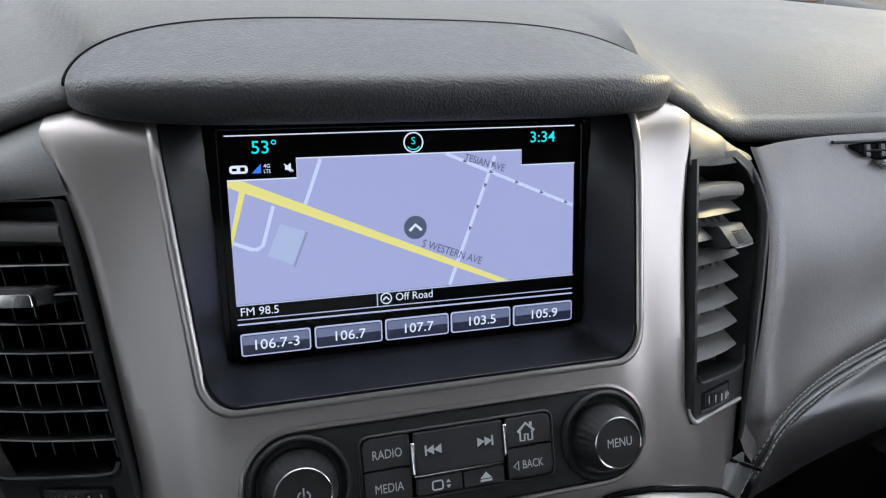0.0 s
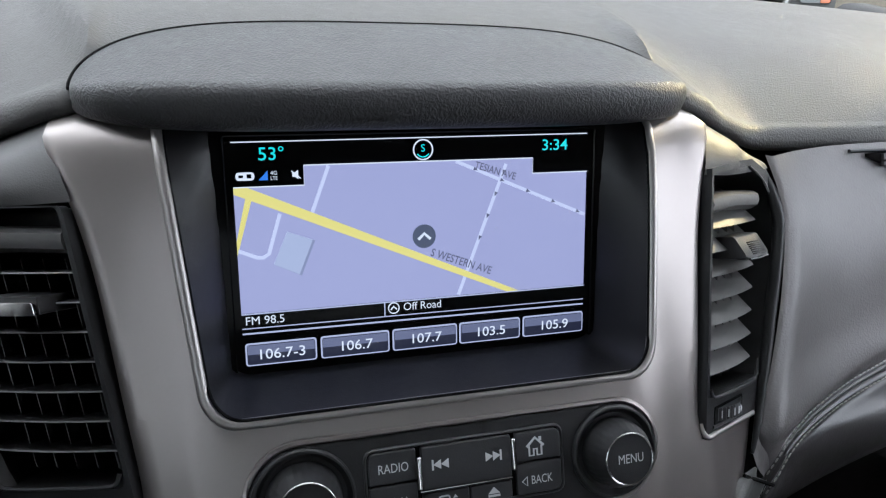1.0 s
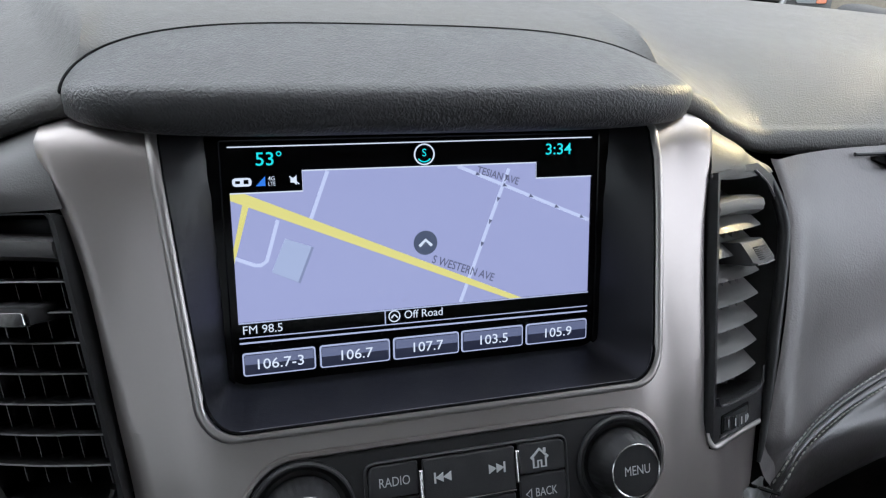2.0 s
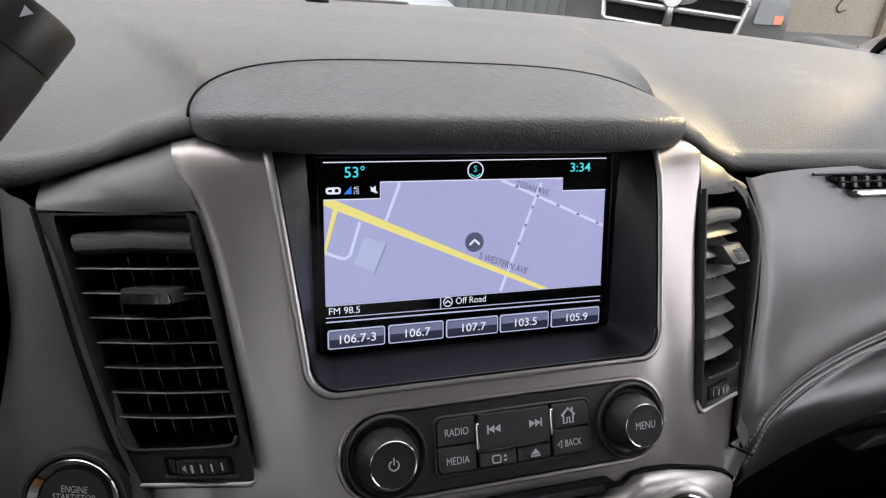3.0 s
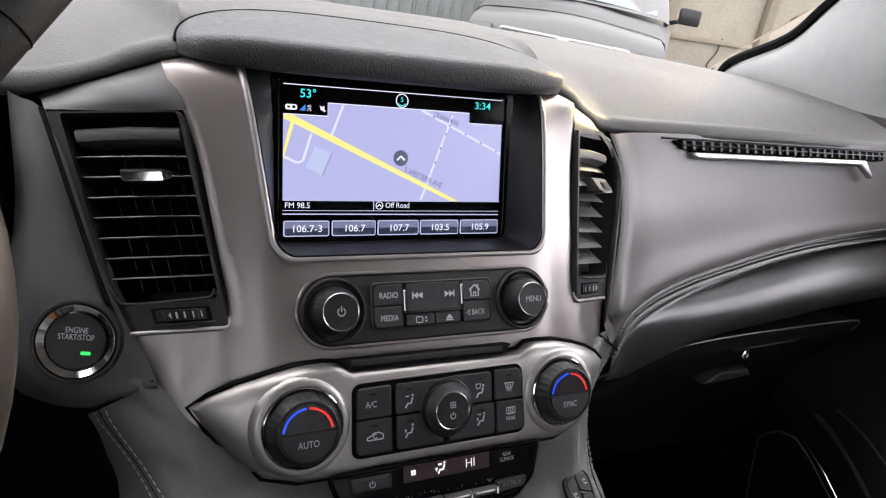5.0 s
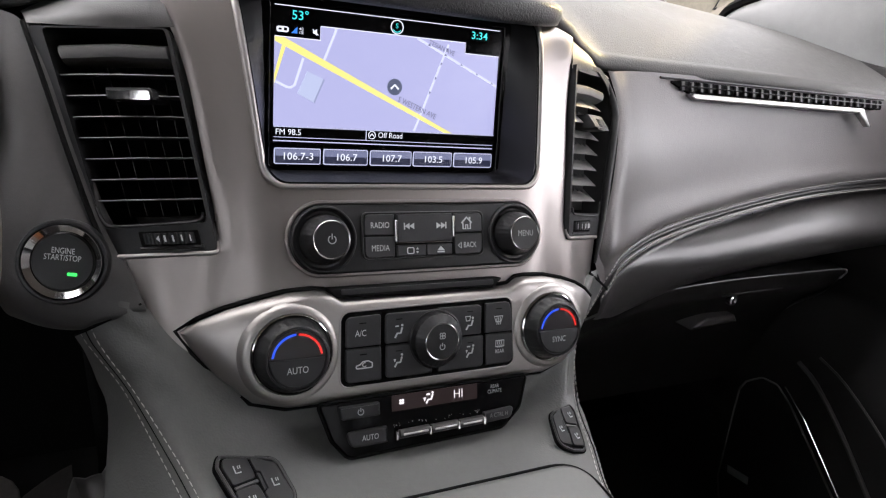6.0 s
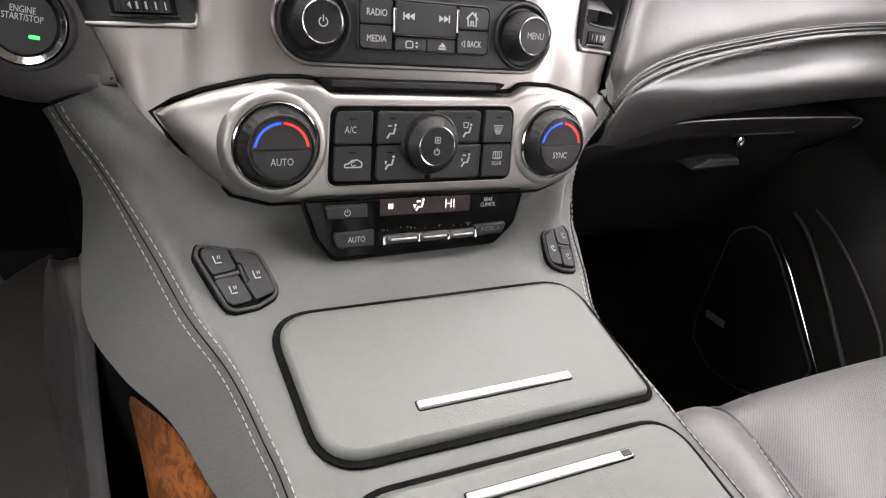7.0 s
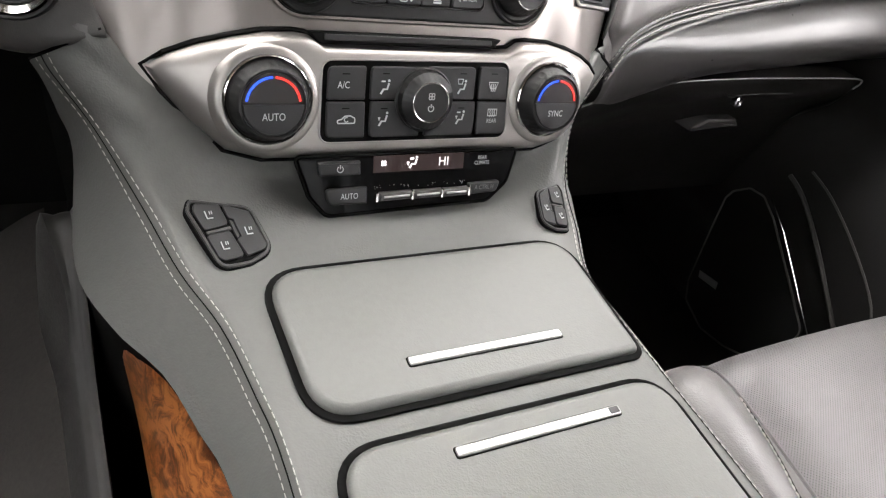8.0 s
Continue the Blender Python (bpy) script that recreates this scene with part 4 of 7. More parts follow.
def upright_vent(sgn):
    to = vent_map(sgn)
    v = thing("air_vent", "upright black air vent with horizontal slats and a chrome-tipped tab", "air vent", "upright vents of the centre stack")
    if sgn < 0:
        outer = rounded([(-0.15, 0.0), (1.0, 0.0), (1.0, 1.0), (-0.07, 1.0)], [0.04, 0.04, 0.05, 0.03], 4)
        opening = rounded([(-0.040, 0.008), (0.968, 0.004), (0.966, 0.862), (-0.020, 0.878)], [0.03, 0.03, 0.06, 0.06], 4)
        lo, hi = -0.030, 0.958
    else:
        # the mouth bows outwards towards the passenger
        bow = [(0.30, -0.030), (0.02, 0.030), (-0.20, 0.115), (-0.31, 0.20), (-0.345, 0.31), (-0.325, 0.47), (-0.23, 0.65), (-0.15, 0.79), (-0.05, 0.852)]
        rim = [(0.24, -0.060), (-0.10, 0.0), (-0.42, 0.10), (-0.53, 0.20), (-0.56, 0.31), (-0.53, 0.48), (-0.43, 0.66), (-0.36, 0.82), (-0.24, 1.0)]
        opening = [Vector(p) for p in [(0.965, -0.012), (0.60, -0.026)] + bow + [(0.45, 0.855), (0.955, 0.848), (0.965, 0.40)]]
        outer = [Vector(p) for p in [(1.0, -0.035), (0.60, -0.055)] + rim + [(0.45, 1.0), (1.0, 1.0), (1.0, 0.40)]]
        lo, hi = -0.045, 0.955
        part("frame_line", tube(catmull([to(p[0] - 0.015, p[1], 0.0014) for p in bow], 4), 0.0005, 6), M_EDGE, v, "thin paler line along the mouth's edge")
    bm = bmesh.new()
    rings = [[to(p.x, p.y, -0.004) for p in outer], [to(p.x, p.y, 0.0012) for p in outer], [to(p.x, p.y, 0.0012) for p in opening], [to(p.x, p.y, -0.002) for p in opening], [to(0.5 + (p.x - 0.5) * 0.93, 0.44 + (p.y - 0.44) * 0.97, -0.040) for p in opening]]
    vs = [[bm.verts.new(p) for p in r] for r in rings]
    m = len(outer)
    for a, b in zip(vs, vs[1:]):
        for j in range(m):
            bm.faces.new((a[j], a[(j + 1) % m], b[(j + 1) % m], b[j]))
    bm.faces.new(vs[-1])
    part("frame", bm, M_BLACK, v, angle=30)
    # thin raised rim that catches the light along the lower lip
    rim = [to(s, t, 0.0016) for s, t in ((lo + 0.02, 0.78), (lo + 0.03, 0.83), (lo + 0.075, 0.862), (0.20, 0.868), (0.5, 0.864), (0.8, 0.857), (0.90, 0.847), (0.945, 0.815))]
    part("lower_lip", tube(catmull(rim, 4), 0.0009, 6), M_DARKPANEL, v)
    dip = 0.0 if sgn < 0 else 0.055
    # closing blade at the top
    bl = [[to(s, t + lean, hh - (0.004 if s in (0.02, 0.955) else 0.0)) for s, lean in ((0.02, 0.006), (0.04, 0.0), (0.5, -0.012), (0.94, -0.006), (0.955, 0.0))] for t, hh in ((0.078, -0.020), (0.072, -0.008), (0.078, -0.0025), (0.092, 0.0002), (0.115, 0.0010), (0.138, 0.0002), (0.153, -0.0035), (0.158, -0.020))]
    # passenger side paler: its stronger light is put into the colour
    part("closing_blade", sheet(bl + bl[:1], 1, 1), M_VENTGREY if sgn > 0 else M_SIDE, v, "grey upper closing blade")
    ts = [0.205 + (0.0915 if sgn < 0 else 0.0955) * k for k in range(7)]
    deep = 1.0 if sgn < 0 else 1.7
    for k, t in enumerate(ts):
        rows = []
        for hh, w in ((-0.003, 0.0), (-0.0036, -0.0040), (-0.009 * deep, -0.0060), (-0.016 * deep, -0.004), (-0.016 * deep, 0.002), (-0.009 * deep, 0.0060), (-0.0036, 0.0040), (-0.003, 0.0)):
            drop = dip * (hh + 0.003) / -0.013
            rows.append([to(lo + (hi - lo) * i / 8, t + w * 0.75 - drop * 1.6, hh + 0.0028 * math.sin(math.pi * i / 8)) for i in range(9)])
        # slats black by the driver, lit grey by the passenger
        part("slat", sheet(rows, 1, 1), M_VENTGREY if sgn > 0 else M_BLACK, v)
        if sgn < 0:
            # thin pale line painted in for light along the slat's front
            part("slat_edge", tube([to(lo + 0.012 + (hi - lo - 0.024) * i / 8, t, -0.0024 + 0.0028 * math.sin(math.pi * i / 8)) for i in range(9)], 0.00040, 5), M_EDGE, v, "paler front edge, painted as if catching light")
    for i in range(5):
        s = 0.20 + 0.155 * i
        bm = bmesh.new()
        rows = [[to(s + dx, t, hh) for t in (0.16, 0.4, 0.6, 0.83)] for dx, hh in ((-0.012, -0.0120), (0.0, -0.0086), (0.012, -0.0120), (0.006, -0.036), (-0.006, -0.036))]
        # passenger vanes painted pale as lit, driver's left black
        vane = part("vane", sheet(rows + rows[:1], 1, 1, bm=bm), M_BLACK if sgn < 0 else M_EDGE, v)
        if sgn < 0:
            # pale line added as the light on the vane's front
            part("vane_edge", tube([to(s, t, -0.0084) for t in (0.165, 0.4, 0.6, 0.825)], 0.00026, 5), M_VANE, vane, "paler front edge, lit by its colour")
    # tab
    if sgn < 0:
        tt, s0, s1 = ts[1], 0.40, 0.78
        tab = part("tab", plate(rounded(rect(s0, tt - 0.026, s1, tt + 0.026), 0.012, 3), to, -0.012, 0.0085, 0.0012, 3), M_DARKPANEL, v, "dark grey tab")
        part("tab_tip", plate(rounded(rect(s0 + 0.01, tt - 0.012, s1 - 0.01, tt + 0.030), 0.012, 3), to, 0.007, 0.0108, 0.0018, 4), M_CHROME, tab, "chrome tab front")
    else:
        tt, s0, s1 = 0.300, 0.16, 0.62
        prof = [(-0.052, -0.010), (-0.050, 0.0035), (-0.044, 0.0048), (0.026, 0.0105), (0.036, 0.0110), (0.042, 0.0098), (0.046, 0.0070), (0.040, -0.010)]
        rows = []
        for k in range(9):
            f = k / 8
            e = 0.012 * (2 * f - 1) ** 8
            rows.append([to(s0 + (s1 - s0) * f, tt + t - e * 0.6 * (t > 0), h - e * 0.12) for t, h in prof])
        bm = sheet(rows, 1, 1)
        for row in (rows[0], rows[-1]):
            bm.faces.new([bm.verts.new(p) for p in row])
        bmesh.ops.remove_doubles(bm, verts=bm.verts[:], dist=0.00001)
        tab = part("tab", bm, M_DARKPANEL, v, "ribbed dark grey tab")
        part("tab_tip", tube([to(s0 + 0.05, tt + 0.040, 0.0106), to((s0 + s1) / 2, tt + 0.043, 0.0110), to(s1 - 0.04, tt + 0.040, 0.0106)], 0.0007, 6), M_CHROME, tab, "chrome tab edge")
        for i in range(7):
            t = -0.022 + 0.0075 * i
            h = 0.0048 + (t + 0.044) / 0.070 * 0.0057
            part("rib", tube([to(s0 + 0.11, tt + t, h), to(s1 - 0.11, tt + t, h)], 0.0004, 5), M_BLACK, tab)
    # thumb wheel
    a, b = to(0.42, 0.925, 0.0), to(0.84, 0.925, 0.0)
    axis = (to(0.6, 1.0) - to(0.6, 0.9)).normalized()
    slot = rounded(rect(0.30, 0.893, 0.86, 0.962), 0.012, 3)
    part("wheel_slot", plate(slot, to, 0.0, 0.0018, 0.0003, 1), M_GROOVE, v, "black slot of the thumb wheel")
    bm = bmesh.new()
    rows = []
    for i in range(25):
        s = 0.34 + (0.82 - 0.34) * i / 24
        hh = 0.0022 + 0.0042 * math.sin(math.pi * i / 24) - (0.0006 if i % 2 else 0.0)
        rows.append([to(s, 0.902, 0.0), to(s, 0.902, hh), to(s, 0.950, hh), to(s, 0.950, 0.0)])
    wheel = part("thumb_wheel", sheet(rows, 1, 1, bm=bm), M_BLACK, v, "ribbed black thumb wheel", angle=20)
    for i, s in enumerate((0.50, 0.57, 0.645, 0.72, 0.79)):
        hh = 0.0024 + 0.0042 * math.sin(math.pi * (s - 0.34) / 0.48)
        poly = [(s - 0.018, 0.926), (s + 0.010, 0.912), (s + 0.010, 0.940)] if i == 0 else rect(s - 0.012, 0.912, s + 0.008 - 0.003 * i, 0.940)
        part("wheel_mark", flat_poly(poly, to, hh, 0.0003), M_WHITE, wheel)
    part("wheel_ledge", tube([to(0.28, 0.968, 0.001), to(0.6, 0.968, 0.002), to(0.88, 0.966, 0.001)], 0.0011, 6), M_DARKPANEL, v)
    return v


upright_vent(-1)
upright_vent(1)


# ---------- dark panel by the wheel, start button ----------
def left_panel():
    p = thing("driver_side_panel", "dark charcoal plastic panel beside the upright vent", "dashboard panel")
    rows = [
        [(-0.246, 0.088, 1.372), (-0.2445, 0.064, 1.372), (-0.238, 0.052, 1.371), (-0.231, 0.046, 1.370), (-0.2265, 0.0415, 1.368), (-0.223, 0.042, 1.369), (-0.218, 0.048, 1.370)],
        [(-0.244, 0.062, 1.345), (-0.2415, 0.037, 1.345), (-0.234, 0.026, 1.344), (-0.224, 0.021, 1.342), (-0.2185, 0.0175, 1.340), (-0.215, 0.018, 1.342), (-0.21, 0.024, 1.342)],
        [(-0.242, 0.032, 1.312), (-0.2375, 0.008, 1.311), (-0.227, -0.003, 1.309), (-0.213, -0.006, 1.306), (-0.2065, -0.008, 1.304), (-0.203, -0.007, 1.305), (-0.198, -0.001, 1.305)],
        [(-0.246, 0.000, 1.280), (-0.238, -0.019, 1.278), (-0.222, -0.029, 1.276), (-0.203, -0.033, 1.272), (-0.1935, -0.0320, 1.270), (-0.190, -0.031, 1.271), (-0.185, -0.026, 1.271)],
        [(-0.252, -0.020, 1.256), (-0.240, -0.034, 1.253), (-0.222, -0.043, 1.252), (-0.200, -0.050, 1.250), (-0.1800, -0.0475, 1.2505), (-0.178, -0.046, 1.251), (-0.172, -0.038, 1.252)],
        [(-0.250, -0.028, 1.236), (-0.238, -0.043, 1.232), (-0.222, -0.052, 1.231), (-0.200, -0.058, 1.230), (-0.174, -0.059, 1.2375), (-0.172, -0.058, 1.2375), (-0.166, -0.05, 1.238)],
        [(-0.243, -0.030, 1.212), (-0.228, -0.040, 1.208), (-0.214, -0.050, 1.209), (-0.200, -0.058, 1.2135), (-0.171, -0.068, 1.228), (-0.169, -0.067, 1.228), (-0.163, -0.055, 1.229)],
        [(-0.236, -0.006, 1.190), (-0.222, -0.014, 1.190), (-0.210, -0.022, 1.194), (-0.196, -0.034, 1.200), (-0.170, -0.044, 1.212), (-0.168, -0.044, 1.212), (-0.160, -0.035, 1.213)],
    ]
    part("panel_skin", sheet(rows, 4, 5), M_SIDE, p, angle=60)
    # flap over the top of the vent, under the pad
    for sgn, wide in ((-1, 0.2245), (1, 0.2245)):
        flap = [
            [(sgn * wide, 0.0395, 1.3675), (sgn * 0.190, 0.0195, 1.3735), (sgn * 0.170, 0.0085, 1.3775), (sgn * 0.1480, -0.0010, 1.3822)],
            [(sgn * (wide + 0.001), 0.046, 1.3690), (sgn * 0.195, 0.026, 1.3785), (sgn * 0.176, 0.014, 1.3840), (sgn * 0.1515, 0.006, 1.3898)],
            [(sgn * (wide + 0.002), 0.060, 1.3680), (sgn * 0.205, 0.045, 1.3790), (sgn * 0.187, 0.031, 1.3880), (sgn * 0.1560, 0.021, 1.4000)],
            [(sgn * (wide + 0.004), 0.085, 1.3640), (sgn * 0.210, 0.075, 1.3770), (sgn * 0.192, 0.060, 1.3860), (sgn * 0.1600, 0.043, 1.4030)],
        ]
        part("vent_cap", sheet(flap, 4, 4), M_SIDE, p, "dark plastic cap over the vent", angle=60)
    # dark seam beside the vent
    part("seam", tube(line([(-0.2265, 0.0405, 1.368), (-0.2165, 0.0145, 1.339), (-0.2050, -0.0125, 1.303), (-0.1930, -0.0340, 1.268), (-0.1820, -0.0465, 1.248), (-0.1735, -0.0580, 1.233), (-0.160, -0.0715, 1.216)]), 0.0016, 6), M_GROOVE, p, "black seam")
    for sgn in (-1, 1):
        part("lower_gap", tube(line([(sgn * 0.1705, -0.0662, 1.2325), (sgn * 0.185, -0.0630, 1.2230), (sgn * 0.2, -0.0592, 1.2128), (sgn * 0.206, -0.0560, 1.2080)], 4), 0.0011, 6), M_GROOVE, p, "black gap over the console leather")
    return p


left_panel()


def start_button():
    to_raw = flat((-0.211, -0.0485, 1.2535), 24, -17)
    to = lambda u, v, h=0.0: to_raw(u * 0.91, v * 0.91, h)
    b = thing("start_button", "round black engine start button in a chrome ring", "push button")
    part("ring_base", lathe([(0.0272, -0.006), (0.0272, 0.001), (0.0262, 0.0022), (0.0245, 0.0022), (0.0240, -0.006)], to, n=56), M_BLACK, b)
    part("chrome_ring", lathe([(0.0240, -0.004), (0.0240, 0.0018), (0.0230, 0.0032), (0.0190, 0.0006), (0.0184, -0.004)], to, n=56), M_CHROME, b, "bright chrome ring")
    cap = part("cap", lathe([(0.0182, -0.006), (0.0182, 0.0006), (0.0176, 0.0014), (0.0120, 0.0016), (0.004, 0.0017)], to, n=56), M_BLACK, b, "matte black cap")
    text("ENGINE", to, 0.0, 0.0070, 0.0036, 0.0020, M_WHITE, cap, squeeze=0.74)
    text("START/STOP", to, 0.0, 0.0026, 0.0036, 0.0020, M_WHITE, cap, squeeze=0.74)
    part("indicator", plate(rounded(rect(0.0035, -0.0083, 0.0092, -0.0063), 0.0006, 2), to, 0.001, 0.0021, 0.0002, 1), glow("green_indicator", (0.02, 1.0, 0.08), 1.6), cap, "lit green indicator")


start_button()


# ---------- radio controls ----------
def knob(to, cu, cv, parent, r0, r1, height, name="knob", face=None, face_mat=None, ring=True, flutes=30):
    k = part(name, lathe([(r0 * 1.02, 0.0), (r0 * 1.02, 0.0015), (r0, 0.003, 1), (r0 * 0.97, height * 0.55, 1), (r0 * 0.93, height * 0.62, 1), (r1 * 1.06, height * 0.92), (r1 * 1.02, height * 0.98), (r1, height * 0.96), (r1 * 0.5, height * 0.96)], to, cu, cv, ridges=flutes, ridge=r0 * 0.012), M_BLACK, parent, "fluted black knob", angle=32)
    if ring:
        part("chrome_ring", lathe([(r1 * 1.02, height * 0.93), (r1 * 1.02, height * 0.985), (r1 * 0.995, height * 1.003), (r1 * 0.955, height * 0.985), (r1 * 0.95, height * 0.90)], to, cu, cv, n=56), M_RING, k, "thin chrome ring")
    return k


def radio_controls():
    d = thing("radio_controls", "black radio control strip with two knobs and lettered buttons", "radio controls")
    cap = []
    for a in range(-90, 91, 9):
        cap.append((0.0705 + 0.0222 * math.cos(radians(a)), 0.0222 * math.sin(radians(a)) - 0.001))
    for a in range(90, 271, 9):
        cap.append((-0.0705 + 0.0222 * math.cos(radians(a)), 0.0222 * math.sin(radians(a)) - 0.001))
    part("housing", plate(cap, radio, -0.012, 0.0010, 0.0018, 3), M_BLACK, d)
    part("chrome_edge", tube([radio(p[0] * 1.008, p[1] * 1.03, 0.0002) for p in cap], 0.0013, 6, closed=True), M_METAL, d, "satin metal edge")
    fr = rounded(rect(-0.0448, -0.0148, 0.0440, 0.0148), 0.0042, 5)
    part("button_frame", ring_plate(inset([Vector(p) for p in fr], -0.0006), inset([Vector(p) for p in fr], 0.0007), radio, 0.0, 0.0026, 0.0005), M_DARKPANEL, d, "thin grey frame round the buttons")
    part("button_well", plate(inset([Vector(p) for p in fr], 0.0003), radio, 0.0, 0.0014, 0.0002, 1), M_GROOVE, d, "black gaps between the buttons")

    def button(poly, r, name="button", h=0.0030):
        return part(name, plate(rounded(poly, [max(q, 0.0010) for q in (r if hasattr(r, "__len__") else [r] * 4)], 4), radio, 0.0005, h, 0.0006, 3), M_BUTTON, d)
    b = button([(-0.0438, 0.0002), (-0.0232, 0.0002), (-0.0232, 0.0138), (-0.0438, 0.0138)], [0.0004, 0.0004, 0.0006, 0.004])
    text("RADIO", radio, -0.0332, 0.0066, 0.0038, 0.0031, M_WHITE, b, squeeze=0.78)
    b = button([(-0.0438, -0.0138), (-0.0232, -0.0138), (-0.0232, -0.0004), (-0.0438, -0.0004)], [0.004, 0.0004, 0.0004, 0.0004])
    text("MEDIA", radio, -0.0332, -0.0080, 0.0038, 0.0031, M_WHITE, b, squeeze=0.78)
    b = button(rect(-0.0212, -0.0046, 0.0192, 0.0138), 0.0006, h=0.0038)
    for u, sg in ((-0.0120, -1), (0.0098, 1)):
        bm = bmesh.new()
        for o in (-0.0022, 0.0012):
            flat_poly([(u + sg * (o - 0.0004), 0.0038), (u + sg * (o + 0.0030), 0.0058), (u + sg * (o - 0.0004), 0.0078)], radio, 0.0039, bm=bm)
        flat_poly(rect(u + sg * 0.0044 - 0.0004, 0.0036, u + sg * 0.0044 + 0.0004, 0.0080), radio, 0.0039, bm=bm)
        part("skip_symbol", bm, M_WHITE, b)
    for u, lo, hi in ((-0.0222, -0.0040, 0.0100), (0.0203, -0.0020, 0.0120)):
        part("chrome_bar", plate(rounded(rect(u - 0.0010, lo, u + 0.0010, hi), 0.0004, 2), radio, 0.001, 0.0046, 0.0008, 3), M_CHROME, d, "upright chrome bar")
    part("chrome_bar", plate(rounded(rect(-0.0222, -0.0054, 0.0195, -0.0047), 0.0002, 2), radio, 0.001, 0.0034, 0.0004, 2), M_CHROME, d, "thin chrome line")
    b = button([(-0.0212, -0.0138), (-0.0006, -0.0138), (-0.0006, -0.0062), (-0.0212, -0.0062)], 0.0006)
    part("tone_symbol", band(rounded(rect(-0.0142, -0.0121, -0.0096, -0.0083), 0.001, 3), 0.0006, radio, 0.0031, closed=True), M_WHITE, b)
    bm = flat_poly([(-0.0080, -0.0096), (-0.0060, -0.0096), (-0.0070, -0.0082)], radio, 0.0031)
    flat_poly([(-0.0080, -0.0108), (-0.0060, -0.0108), (-0.0070, -0.0122)], radio, 0.0031, bm=bm)
    part("tone_arrows", bm, M_WHITE, b)
    b = button([(0.0002, -0.0138), (0.0192, -0.0138), (0.0192, -0.0062), (0.0002, -0.0062)], 0.0006)
    bm = flat_poly([(0.0078, -0.0108), (0.0132, -0.0108), (0.0105, -0.0080)], radio, 0.0031)
    flat_poly(rect(0.0078, -0.0122, 0.0132, -0.0113), radio, 0.0031, bm=bm)
    part("eject_symbol", bm, M_WHITE, b)
    b = button([(0.0214, 0.0006), (0.0430, 0.0006), (0.0430, 0.0138), (0.0214, 0.0138)], [0.0004, 0.0004, 0.004, 0.0006])
    bm = band([(0.0268, 0.0070), (0.0308, 0.0108), (0.0348, 0.0070)], 0.0011, radio, 0.0031)
    band([(0.0279, 0.0072), (0.0279, 0.0030), (0.0300, 0.0030), (0.0300, 0.0058), (0.0316, 0.0058), (0.0316, 0.0030), (0.0337, 0.0030), (0.0337, 0.0072)], 0.0008, radio, 0.0031, bm=bm)
    flat_poly(rect(0.0326, 0.0092, 0.0338, 0.0110), radio, 0.0031, bm=bm)
    part("home_symbol", bm, M_WHITE, b)
    b = button([(0.0214, -0.0138), (0.0430, -0.0138), (0.0430, 0.0), (0.0214, 0.0)], [0.0004, 0.004, 0.0004, 0.0004])
    text("BACK", radio, 0.0332, -0.0080, 0.0037, 0.0031, M_WHITE, b, squeeze=0.74)
    part("back_arrow", band([(0.0262, -0.0060), (0.0238, -0.0080), (0.0262, -0.0100)], 0.0005, radio, 0.0031, closed=True), M_WHITE, b)
    for sg in (-1, 1):
        cu, cv = sg * 0.0702, -0.0012
        part("knob_collar", lathe([(0.0212, 0.0), (0.0212, 0.0024), (0.0204, 0.0034), (0.0196, 0.0034), (0.0176, 0.0012), (0.016, 0.0010)], radio, cu, cv, n=48), M_BLACK, d, "raised black collar")
        k = knob(radio, cu, cv, d, 0.0153, 0.0115, 0.0160)
        if sg < 0:
            hh = 0.0157
            part("power_symbol", band(circle(cu + 0.0002, cv, 0.0024, 20, 120, 420), 0.0006, radio, hh), M_WHITE, k)
            part("power_symbol", band([(cu + 0.0002, cv + 0.0002), (cu + 0.0002, cv + 0.0036)], 0.0006, radio, hh), M_WHITE, k)
        else:
            text("MENU", radio, cu + 0.0006, cv, 0.0040, 0.0157, M_WHITE, k, squeeze=0.80)
    return d


radio_controls()


